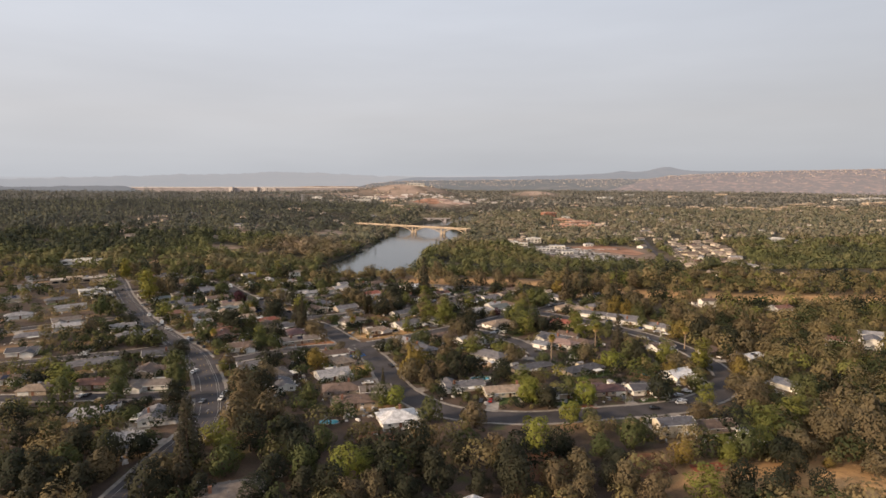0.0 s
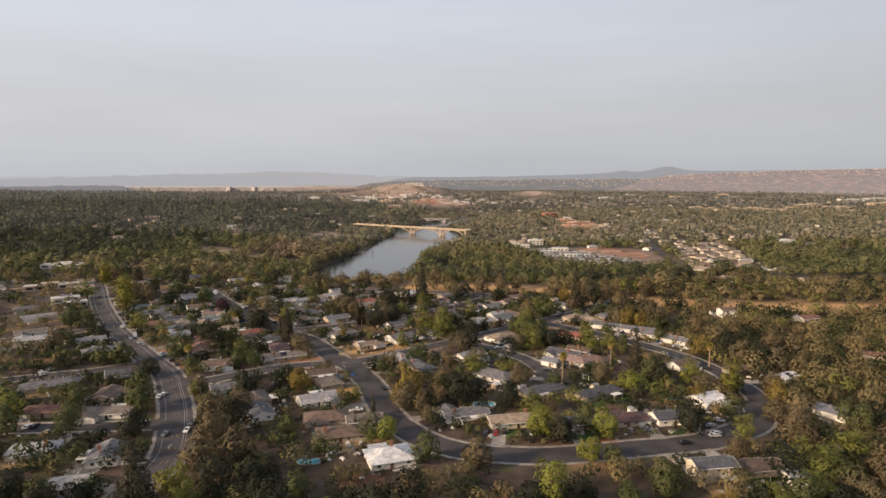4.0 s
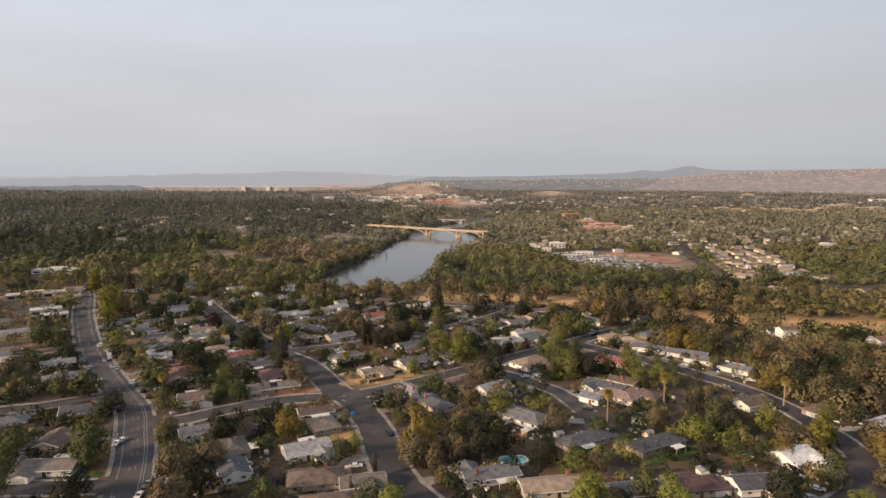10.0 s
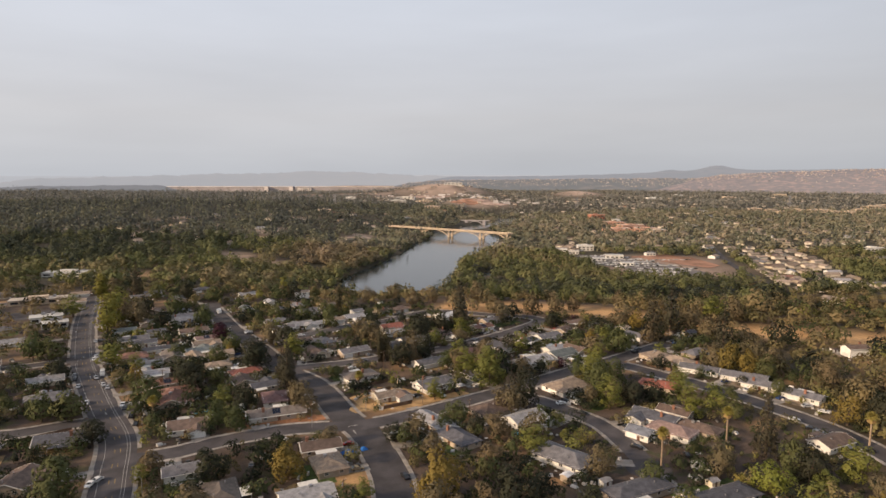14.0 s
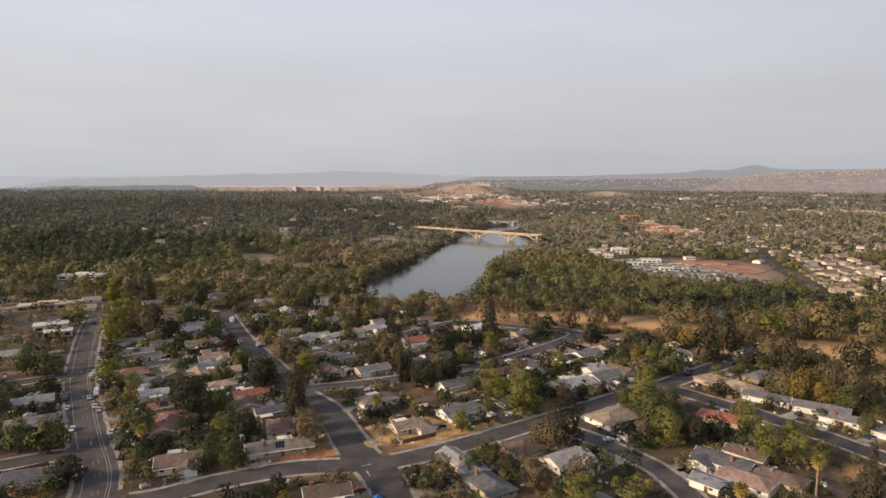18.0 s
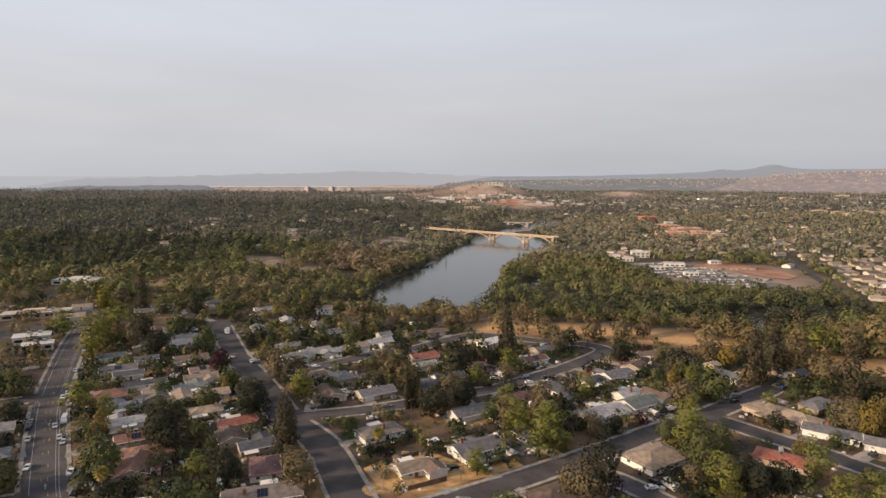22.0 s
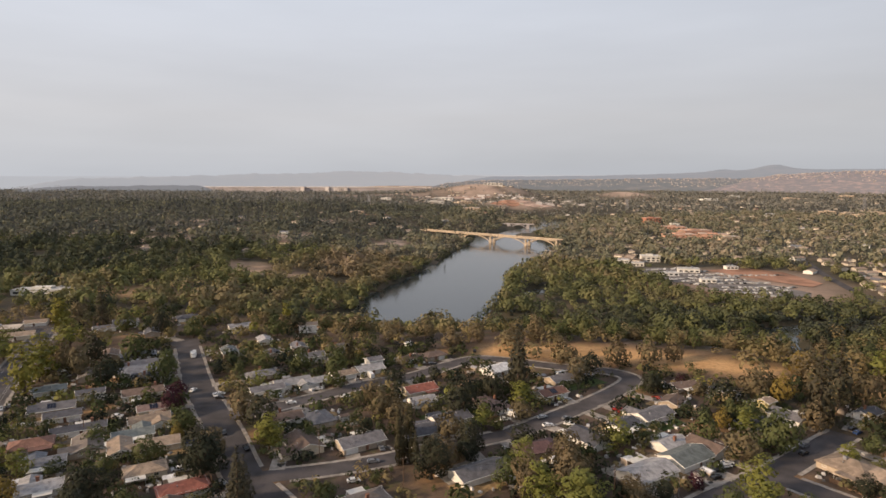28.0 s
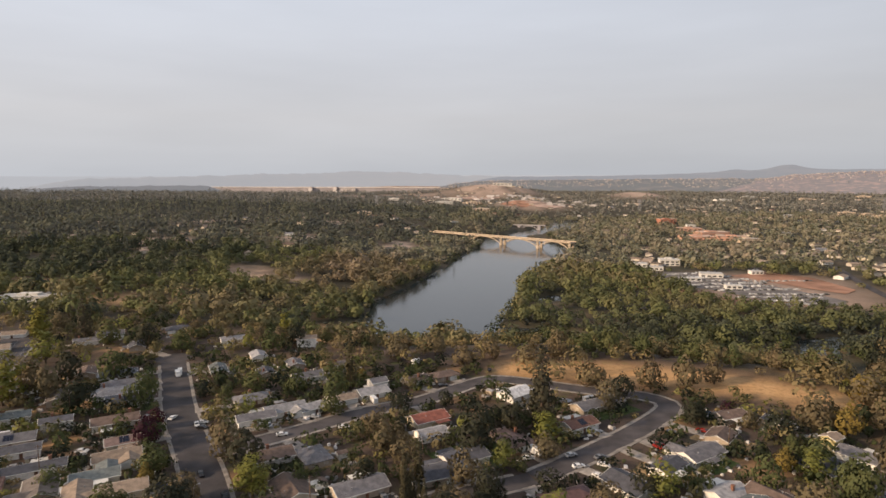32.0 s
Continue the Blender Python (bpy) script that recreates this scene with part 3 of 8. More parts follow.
STREETS = [  # half width, turning circle at the end, centre line
    (6.6, 0, [(-104, -60), (-104, 60), (-104, 190), (-103, 225), (-103, 246), (-108, 264), (-121, 295), (-133, 318), (-149, 346), (-173, 374), (-203, 410), (-234, 449), (-288, 528), (-331, 598), (-352, 630)]),
    (6.4, 10, [(136, 300), (128, 284), (113, 272), (97, 264), (70, 258), (40, 252), (22, 252), (3, 256), (-12, 267), (-24, 285), (-32, 305), (-38, 326), (-52, 357), (-66, 376), (-90, 415), (-116, 441), (-140, 474), (-180, 525), (-208, 566), (-232, 602)]),
    (5.0, 0, [(-133, 330), (-121, 336), (-108, 347), (-86, 360), (-66, 365), (-51, 370), (-33, 382.5), (-15, 397.5), (18.5, 426.5), (38, 445), (63, 466), (84, 486), (106, 507)]),
    (5.0, 0, [(134, 296), (143, 312), (143, 345), (138, 370), (130, 388), (117, 408), (100, 430), (83, 447), (66, 464)]),
    (4.5, 0, [(-110, 441), (-88, 450), (-70, 460), (-56, 470), (-40, 480), (-27, 488)]),
    (4.8, 0, [(-146, 490), (-129, 506), (-113, 524), (-99, 540), (-78, 556), (-57, 584), (-42, 592), (-6, 583), (24, 577), (33, 565), (18, 540), (-6, 511), (-26, 489)]),
    (4.5, 0, [(-113, 279), (-135, 277), (-160, 275), (-200, 272), (-260, 270)]),
    (4.5, 0, [(-231, 447), (-244, 441), (-262, 428), (-300, 400), (-360, 355)]),
    (4.2, 8, [(3, 412), (20, 401), (31, 389), (43, 374), (50, 350), (52, 336)]),
    (4.5, 0, [(-160, 361), (-174, 360), (-185, 353), (-194, 347), (-206, 343), (-235, 330), (-300, 300)]),
    (5.0, 0, [(-350, 628), (-420, 580), (-520, 520)]),
]
LINES = [(hw, spline(c)) for hw, _, c in STREETS]


def street_gap(x, y, skip=-1):
    """Distance from a place to the nearest carriageway's edge."""
    return min(np.hypot(l[:, 0] - x, l[:, 1] - y).min() - hw for i, (hw, l) in enumerate(LINES) if i != skip)


def ribbon(line, side, a, b, z, material, name, keep=None):
    """A flat band between two offsets of a line."""
    v, f = [], []
    ok = [True] * len(line) if keep is None else keep
    for p, s in zip(line, side):
        v += [(*(p + s * a), z), (*(p + s * b), z)]
    for i in range(len(line) - 1):
        if ok[i] and ok[i + 1]:
            f.append((2 * i, 2 * i + 1, 2 * i + 3, 2 * i + 2))
    return mesh_of(name, v, f, material)


for i, ((hw, line), (_, circle, _)) in enumerate(zip(LINES, STREETS)):
    z = 0.05 + 0.006 * i
    side = sides_of(line)
    road = tagged(new("road_%d" % (i + 1), ribbon(line, side, hw, -hw, z, M_ASPH, "road")), "worn grey asphalt residential street", "road", kind="structure")
    if circle:
        c = line[-1]
        v = [(c[0] + circle * math.cos(a), c[1] + circle * math.sin(a), z + 0.003) for a in np.linspace(0, 2 * math.pi, 25)[:-1]]
        child("turning_circle", mesh_of("turning_circle", v, [tuple(range(24))], M_ASPH), road)
    for sgn in (1, -1):
        keep = [street_gap(*(p + s * sgn * (hw + 1)), skip=i) > 0.6 and (not circle or np.hypot(*(p - line[-1])) > circle + 1) for p, s in zip(line, side)]
        v, f = [], []
        prof = [(hw, 0.0), (hw, 0.17), (hw + 0.35, 0.18), (hw + 1.5, 0.19), (hw + 1.5, 0.0)]
        for p, s in zip(line, side):
            v += [(*(p + s * sgn * o), zz) for o, zz in prof]
        for k in range(len(line) - 1):
            if keep[k] and keep[k + 1]:
                for j in range(4):
                    a = 5 * k + j
                    q = (a, a + 1, a + 6, a + 5)
                    f.append(q if sgn < 0 else q[::-1])
        tagged(new("pavement_%d" % (2 * i + (sgn > 0)), mesh_of("pavement", v, f, M_CONC)), "pale concrete kerb and footway beside the street", "pavement", kind="structure")

# markings of the main street
main, mside = LINES[0][1], sides_of(LINES[0][1])
for o, mat in ((4.2, M_LINE), (-4.2, M_LINE), (-3.2, M_LINE)):
    tagged(new("lane_line", ribbon(main, mside, o + 0.07, o - 0.07, 0.062, mat, "lane_line")), "thin white painted cycle lane line", "road marking", kind="structure")
dash = spline([tuple(p) for p in STREETS[0][2]], 3.0)
dside = sides_of(dash)
for o in (0.9, -0.9):
    keep = [k % 4 < 2 for k in range(len(dash))]
    tagged(new("centre_line", ribbon(dash, dside, o + 0.08, o - 0.08, 0.062, M_YEL, "centre_line", keep)), "faded yellow turn lane line", "road marking", kind="structure")


def arrow(x, y, turn):
    v = [(-0.15, -2, 0), (0.15, -2, 0), (0.15, 0.6, 0), (-0.15, 0.6, 0), (-0.55, 0.6, 0), (0.55, 0.6, 0), (0, 2, 0)]
    ob = new("road_arrow", mesh_of("road_arrow", v, [(0, 1, 2, 3), (4, 5, 6)], M_LINE))
    ob.matrix_world = pose(x, y, 0.07, 0, 0, turn)
    tagged(ob, "white painted arrow on the asphalt", "road marking", kind="structure")


for x, y, a in ((-209, 418, 37), (-236, 452, 37), (-170, 371, 40), (-107, 258, 5), (-58, 360, 30), (-60, 366, -60)):
    arrow(x, y, a)

# ---- houses ----
FOOT = []  # footprints: x, y, half diagonal
WIN = {}


def window_meshes():
    w, h, t = 1.5, 1.15, 0.12
    ring = joined(box(-w / 2, w / 2, -0.06, 0.03, -h / 2, -h / 2 + t), box(-w / 2, w / 2, -0.06, 0.03, h / 2 - t, h / 2),
                  box(-w / 2, -w / 2 + t, -0.06, 0.03, -h / 2 + t, h / 2 - t), box(w / 2 - t, w / 2, -0.06, 0.03, -h / 2 + t, h / 2 - t),
                  box(-0.04, 0.04, -0.05, 0.02, -h / 2 + t, h / 2 - t))
    WIN["ring"] = mesh_of("window", *ring, M_TRIM)
    WIN["pane"] = mesh_of("pane", *box(-w / 2 + t, w / 2 - t, -0.02, 0.01, -h / 2 + t, h / 2 - t), M_GLASS)
    panels = [box(-2.4, 2.4, -0.05, 0.02, 0.05 + 0.53 * k, 0.05 + 0.53 * k + 0.49) for k in range(4)]
    WIN["garage"] = mesh_of("garage_door", *joined(box(-2.4, 2.4, -0.02, 0.02, 0, 2.15), *panels), M_GARAGE)
    WIN["door"] = mesh_of("front_door", *joined(box(-0.5, 0.5, -0.05, 0.02, 0, 2.05), box(-0.6, -0.5, -0.07, 0.02, 0, 2.15), box(0.5, 0.6, -0.07, 0.02, 0, 2.15),
                                                 box(-0.5, 0.5, -0.07, 0.02, 2.05, 2.15)), M_DOOR)
    WIN["knob"] = mesh_of("handle", *box(-0.03, 0.03, -0.06, 0, -0.08, 0.08), M_METAL)
    WIN["vent"] = mesh_of("roof_vent", *joined(tube([(0, 0, -0.3), (0, 0, 0.5)], [0.14, 0.14], 6), tube([(0, 0, 0.5), (0, 0, 0.62)], [0.24, 0.2], 6)), M_METAL)
    WIN["chimney"] = mesh_of("chimney", *joined(box(-0.5, 0.5, -0.4, 0.4, -3.5, 1.0), box(-0.6, 0.6, -0.5, 0.5, 1.0, 1.15)), M_BRICK)
    WIN["ac"] = mesh_of("roof_unit", *joined(box(-0.6, 0.6, -0.6, 0.6, -0.3, 0.7), box(-0.5, 0.5, -0.5, 0.5, 0.7, 0.78)), M_METAL)
    WIN["solar"] = mesh_of("solar_panel", *box(-0.5, 0.5, -0.8, 0.8, 0.0, 0.05), M_PANEL)


window_meshes()
PATIO_POST = mesh_of("patio_post", *box(-0.06, 0.06, -0.06, 0.06, 0, 2.35), M_TRIM)
SLOPE = 0.36


def gable_roof(L, W, z, over=0.55, thick=0.2, slope=SLOPE):
    hx, hy, rise = L / 2 + over, W / 2 + over, (W / 2 + over) * slope
    z0 = z - over * slope
    pr = [(-hy, z0), (0, z0 + rise), (hy, z0), (hy, z0 - thick), (0, z0 + rise - thick), (-hy, z0 - thick)]
    v = [(x, y, zz) for x in (-hx, hx) for y, zz in pr]
    f = [(0, 1, 7, 6), (1, 2, 8, 7), (2, 3, 9, 8), (3, 4, 10, 9), (4, 5, 11, 10), (5, 0, 6, 11)]
    f = [q[::-1] for q in f] + [(0, 5, 4, 1), (1, 4, 3, 2), (7, 10, 11, 6), (8, 9, 10, 7)]
    return v, f


def hip_roof(L, W, z, over=0.55, thick=0.2, slope=SLOPE):
    hx, hy, rise = L / 2 + over, W / 2 + over, (W / 2 + over) * slope
    z0 = z - over * slope
    rx = max(0.3, hx - hy)
    v = [(-hx, -hy, z0 - thick), (hx, -hy, z0 - thick), (hx, hy, z0 - thick), (-hx, hy, z0 - thick), (-hx, -hy, z0), (hx, -hy, z0), (hx, hy, z0), (-hx, hy, z0),
         (-rx, 0, z0 + rise), (rx, 0, z0 + rise)]
    f = [(3, 2, 1, 0), (0, 1, 5, 4), (1, 2, 6, 5), (2, 3, 7, 6), (3, 0, 4, 7), (4, 5, 9, 8), (5, 6, 9), (6, 7, 8, 9), (7, 4, 8)]
    return v, f


def gable_walls(L, W, z, slope=SLOPE):
    hx, hy, rise = L / 2, W / 2, W / 2 * slope
    pr = [(-hy, 0), (hy, 0), (hy, z - 0.02), (0, z + rise - 0.12), (-hy, z - 0.02)]
    v = [(x, y, zz) for x in (-hx, hx) for y, zz in pr]
    f = [(0, 5, 6, 1), (1, 6, 7, 2), (2, 7, 8, 3), (3, 8, 9, 4), (4, 9, 5, 0), (4, 3, 2, 1, 0)[::-1], (5, 6, 7, 8, 9)[::-1]]
    return v, [q[::-1] for q in f]


ROOFWORD = {"greybrown": "grey-brown", "redbrown": "red-brown", "bluegrey": "blue-grey", "pale": "pale grey", "greengrey": "green-grey", "pinkbrown": "pinkish brown"}
hrng = random.Random(7)
DRIVES = []


def house(x, y, turn, L, W, roof, wall, kind):
    if kind == "g" and 13 <= L <= 20 and y < 480 and (int(x) * 7 + int(y) * 3) % 5 < 2:
        kind = "L"
    L, W = 0.95 * L, 0.87 * W
    two = kind == "2"
    h = 5.4 if two else 2.7
    word = ROOFWORD.get(roof, roof)
    root = tagged(new("house"), "%s-storey %s house with a %s %s roof" % ("two" if two else "single", wall, word, "hipped" if kind == "h" else "gabled"),
                  "house", group="houses of the neighbourhood")
    root.matrix_world = pose(x, y, 0, 0, 0, turn)
    FOOT.append((x, y, turn, L / 2 + 1, W / 2 + 1))
    rm, wm = ROOF[roof], WALL[wall]
    # the side that faces the nearest street
    best = min(((np.hypot(l[:, 0] - x, l[:, 1] - y).min(), i) for i, (_, l) in enumerate(LINES)))
    hw, line = LINES[best[1]]
    q = line[np.argmin(np.hypot(line[:, 0] - x, line[:, 1] - y))]
    loc = root.matrix_world.inverted() @ Vector((q[0], q[1], 0))
    front = (1 if loc.y > 0 else -1) if abs(loc.y) / W > abs(loc.x) / L * 0.8 else 0
    endside = 1 if loc.x > 0 else -1
    child("roof", mesh_of("roof", *(hip_roof if kind == "h" else gable_roof)(L, W, h), rm), root)
    child("wall", mesh_of("wall", *(box(-L / 2, L / 2, -W / 2, W / 2, 0, h + 0.02) if kind == "h" else gable_walls(L, W, h)), wm), root)
    if kind != "h":
        e, hz = W / 2 + 0.55, h - 0.55 * SLOPE
        ex = L / 2 + 0.58
        loop = [(-ex, -e, hz - 0.1), (-ex, 0, hz - 0.1 + e * SLOPE), (-ex, e, hz - 0.1), (ex, e, hz - 0.1), (ex, 0, hz - 0.1 + e * SLOPE), (ex, -e, hz - 0.1), (-ex, -e, hz - 0.1)]
        child("fascia", mesh_of("fascia", *tube(loop, [0.16] * 7, 4), M_TRIM), root, None, "white painted barge board")
    fy = front or (1 if hrng.random() < 0.5 else -1)
    wing = 0.0
    if kind == "L":
        wl_, ww = W / 2 + 4.2, min(7.0, L * 0.45)
        wx = endside * (L / 2 - ww / 2 - 0.3)
        off = pose(wx, fy * wl_ / 2, 0, 0, 0, 90)
        child("wing_roof", mesh_of("roof", *gable_roof(wl_, ww, h - 0.05), rm), root, off)
        child("wing_wall", mesh_of("wall", *gable_walls(wl_, ww, h - 0.05), wm), root, off)
        wing = wl_
    # garage and door
    if kind == "L":
        gp = (wx, fy * (wing + 0.03), 0, 0, 0, 0 if fy < 0 else 180)
    elif front:
        gp = (endside * (L / 2 - 3.2), fy * (W / 2 + 0.03), 0, 0, 0, 0 if fy < 0 else 180)
    else:
        gp = (endside * (L / 2 + 0.03), 0, 0, 0, 0, 90 if endside > 0 else -90)
    if L > 9:
        child("garage_door", WIN["garage"], root, pose(*gp), "white panelled garage door")
        dx = -endside * 0.8
        d = child("front_door", WIN["door"], root, pose(dx, fy * (W / 2 + 0.03), 0, 0, 0, 0 if fy < 0 else 180))
        if y < 330:
            child("handle", WIN["knob"], d, pose(0.38, -0.05, 1.0))
        # driveway to the street
        g = root.matrix_world @ Vector((gp[0], gp[1], 0))
        s = line[np.argmin(np.hypot(line[:, 0] - g.x, line[:, 1] - g.y))]
        t = Vector((s[0], s[1], 0)) - g
        if 6 < t.length < 34:
            DRIVES.append((g, t, hw))
    # windows
    spots = []
    for sy in (-1, 1):
        k = max(2, int(L / 4.5))
        for i in range(k):
            wx_ = -L / 2 + (i + 0.5) * L / k
            clash = sy == fy and (abs(wx_ - gp[0]) < 3.6 if (front or kind == "L") else False) or (sy == fy and abs(wx_ + endside * 0.8) < 1.4)
            if not clash:
                spots.append((wx_, sy * (W / 2 + 0.02), 0 if sy < 0 else 180))
    for sx in (-1, 1):
        if not (not front and sx == endside and kind != "L"):
            for wy in ((-W / 4, W / 4) if W > 9 else (0,)):
                spots.append((sx * (L / 2 + 0.02), wy, 90 if sx > 0 else -90))
    for level in ((1.6, 4.2) if two else (1.6,)):
        for wx_, wy, a in spots:
            ta = radians(turn + a - 90)
            if y > 300 and math.cos(ta) * (-15 - x) + math.sin(ta) * (200 - y) < 0:
                continue
            o = child("window", WIN["ring"], root, pose(wx_, wy, level, 0, 0, a))
            if y < 440 and abs(x) < 165:
                child("pane", WIN["pane"], o, None)
    # open patio cover at the back
    if L > 12 and hrng.random() < 0.6:
        pw, px0 = hrng.uniform(5, 8), hrng.uniform(-0.25, 0.25) * L
        by = -fy
        cover = child("patio_cover", mesh_of("patio_cover", *box(-pw / 2, pw / 2, -0.1, 3.6, 2.35, 2.47), M_TRIM if hrng.random() < 0.5 else rm), root, pose(px0, by * (W / 2 + 0.1), 0, 0, 0, 0 if by > 0 else 180))
        for sx in (-1, 1):
            child("patio_post", PATIO_POST, cover, pose(sx * (pw / 2 - 0.15), 3.45, 0))
    # roof furniture
    ridge_z = h + W / 2 * SLOPE
    for _ in range(1 if y > 330 else 2):
        vx, vy = hrng.uniform(-0.3, 0.3) * L, hrng.choice((-1, 1)) * hrng.uniform(0.12, 0.3) * W
        child("roof_vent", WIN["vent"], root, pose(vx, vy, ridge_z - abs(vy) * SLOPE))
    r = hrng.random()
    if r < 0.3:
        child("chimney", WIN["chimney"], root, pose(hrng.uniform(-0.35, 0.35) * L, hrng.choice((-1, 1)) * W * 0.2, ridge_z), "brick chimney")
    elif r < 0.42:
        child("roof_unit", WIN["ac"], root, pose(0.1 * L, 0.1 * W, ridge_z - 0.3))
    if hrng.random() < 0.14 and kind != "h":
        for i in range(6):
            child("solar_panel", WIN["solar"], root, pose((i % 3 - 1) * 1.1, -W * 0.24 - 0.8 + 1.6 * (i // 3), ridge_z - SLOPE * (W * 0.24 + 0.8 - 1.6 * (i // 3)) + 0.06, math.degrees(math.atan(SLOPE)), 0, 0), "dark solar panel")
    return root


house(256, 366, 60, 15, 10, "grey", "white", "2")
house(264, 380, 150, 13, 10, "pale", "white", "2")
house(242, 376, 150, 14, 10, "redbrown", "tan", "g")
house(170, 339, 30, 12, 8, "white", "cream", "g")
house(-95, 373, 25, 25, 11, "greybrown", "tan", "g")
house(-126, 357, 25, 15, 13, "brown", "white", "L")
house(-147, 385, 115, 17, 12, "redbrown", "tan", "L")
house(-102, 391, 115, 15, 12, "maroon", "white", "h")
house(-126, 413, 125, 13, 11, "brown", "tan", "g")
house(-130, 427, 40, 16, 10, "red", "white", "h")
house(-188, 437, 37, 13, 9, "bluegrey", "white", "g")
house(-176, 421, 37, 13, 9, "pale", "white", "g")
house(-205, 450, 37, 15, 11, "redbrown", "tan", "h")
house(-226, 485, 37, 18, 11, "grey", "tan", "g")
house(-245, 506, 37, 14, 9, "greengrey", "white", "g")
house(-226, 551, 37, 20, 12, "grey", "white", "h")
house(-199, 509, 37, 18, 11, "brown", "white", "g")
house(-176, 479, 37, 16, 10, "tan", "white", "g")
house(-170, 452, 127, 15, 9, "tan", "white", "g")
house(-150, 437, 37, 14, 10, "tan", "cream", "h")
house(-155, 542, 40, 16, 11, "grey", "cream", "h")
house(-135, 532, 40, 18, 11, "pale", "white", "L")
house(-362, 631, 30, 14, 10, "tan", "white", "g")
house(-224, 406, 37, 16, 10, "pale", "cream", "g")
house(-206, 383, 37, 18, 11, "grey", "tan", "h")
house(-168, 340, 25, 17, 13, "slate", "tan", "g")
house(-104, 465, 130, 16, 13, "brown", "cream", "L")
house(-83, 470, 40, 18, 11, "grey", "tan", "g")
house(-70, 426, 40, 18, 12, "greybrown", "white", "h")
house(-51, 398, 36, 13, 9, "tan", "cream", "g")
house(-44, 398, 126, 8, 8, "brown", "white", "g")
house(-31, 417, 40, 20, 12, "grey", "white", "L")
house(-36, 452, 40, 20, 11, "grey", "white", "g")
house(-36, 516, 130, 18, 12, "pinkbrown", "tan", "h")
house(-9, 534, 40, 15, 10, "redbrown", "white", "g")
house(-36, 567, 50, 15, 12, "white", "white", "g")
house(1, 559, 40, 26, 10, "grey", "tan", "g")
house(-71, 531, 40, 16, 11, "red", "cream", "g")
house(-103, 559, 40, 15, 11, "pale", "white", "g")
house(-106, 490, 130, 14, 11, "grey", "tan", "h")
house(-1, 386, 40, 22, 14, "brown", "tan", "h")
house(11, 375, 40, 17, 12, "pale", "white", "L")
house(-26, 368, 130, 22, 9, "pale", "tan", "g")
house(21, 459, 40, 19, 13, "pale", "white", "g")
house(-12, 431, 130, 10, 8, "slate", "white", "g")
house(-16, 354, 130, 18, 11, "slate", "tan", "h")
house(34, 418, 40, 22, 16, "tan", "white", "h")
house(37, 473, 40, 18, 13, "greengrey", "white", "g")
house(47, 483, 130, 14, 12, "brown", "white", "g")
house(33, 513, 40, 18, 11, "grey", "white", "L")
house(84, 528, 40, 6, 6, "tan", "yellow", "2")
house(100, 464, 130, 17, 13, "tan", "tan", "h")
house(107, 450, 150, 20, 10, "grey", "white", "g")
house(125, 438, 150, 22, 11, "grey", "white", "g")
house(116, 482, 40, 18, 10, "grey", "tan", "h")
house(79, 422, 150, 20, 11, "red", "tan", "h")
house(66, 380, 140, 20, 12, "slate", "white", "L")
house(76, 387, 140, 14, 9, "brown", "tan", "g")
house(125, 527, 40, 12, 8, "slate", "white", "g")
house(80, 370, 140, 18, 10, "brown", "tan", "h")
house(116, 306, 30, 15, 14, "white", "white", "L")
house(207, 488, 10, 13, 9, "brown", "white", "2")
house(258, 474, 20, 16, 11, "redbrown", "white", "g")
house(152, 352, 30, 15, 10, "brown", "tan", "h")
house(141, 412, 135, 17, 10, "grey", "white", "g")
house(128, 427, 145, 16, 10, "grey", "white", "g")
house(93, 285, 10, 17, 11, "slate", "white", "L")
house(73, 283, 10, 20, 11, "maroon", "tan", "h")
house(53, 279, 10, 19, 10, "grey", "tan", "g")
house(70, 315, 30, 24, 10, "slate", "tan", "h")
house(69, 367, 140, 18, 12, "pinkbrown", "white", "h")
house(56, 364, 140, 10, 9, "bluegrey", "white", "g")
house(6, 288, 20, 20, 10, "grey", "white", "L")
house(26, 281, 12, 22, 11, "tan", "cream", "g")
house(-61, 305, 30, 17, 13, "pale", "white", "L")
house(-60, 328, 120, 14, 12, "tan", "tan", "h")
house(-67, 342, 25, 15, 10, "brown", "tan", "g")
house(-52, 283, 15, 19, 13, "brown", "tan", "h")
house(-43, 267, 15, 20, 13, "brown", "tan", "h")
house(23, 340, 140, 22, 14, "grey", "white", "h")
house(-36, 281, 15, 15, 10, "greybrown", "white", "g")
house(44, 318, 30, 24, 10, "slate", "tan", "h")
house(-22, 247, 20, 17, 15, "white", "white", "h")
house(89, 236, 10, 15, 9, "slate", "cream", "2")
house(106, 240, 10, 17, 10, "brown", "tan", "g")
house(116, 233, 10, 7, 5, "white", "white", "g")
house(165, 291, 120, 14, 11, "bluegrey", "white", "g")
house(-70, 184, 20, 22, 14, "greybrown", "tan", "h")
house(-125, 225, 15, 12, 10, "pale", "white", "g")
house(-154, 251, 15, 17, 11, "pale", "white", "h")
house(-125, 247, 105, 15, 12, "grey", "white", "L")
house(-175, 289, 8, 20, 11, "redbrown", "tan", "h")
house(-147, 288, 8, 20, 11, "greybrown", "white", "g")
house(-222, 294, 8, 14, 10, "brown", "white", "g")
house(-198, 280, 8, 14, 11, "tan", "tan", "h")
house(-195, 322, 30, 26, 12, "grey", "tan", "h")
house(-82, 288, 120, 14, 11, "slate", "white", "g")
house(7, 176, 90, 8, 6, "white", "white", "g")
house(-89, 305, 120, 17, 12, "greybrown", "tan", "h")
house(-240, 566, 37, 19, 11, "bluegrey", "white", "h")
house(-210, 532, 37, 18, 11, "grey", "white", "g")
house(-215, 478, 37, 14, 9, "slate", "white", "g")
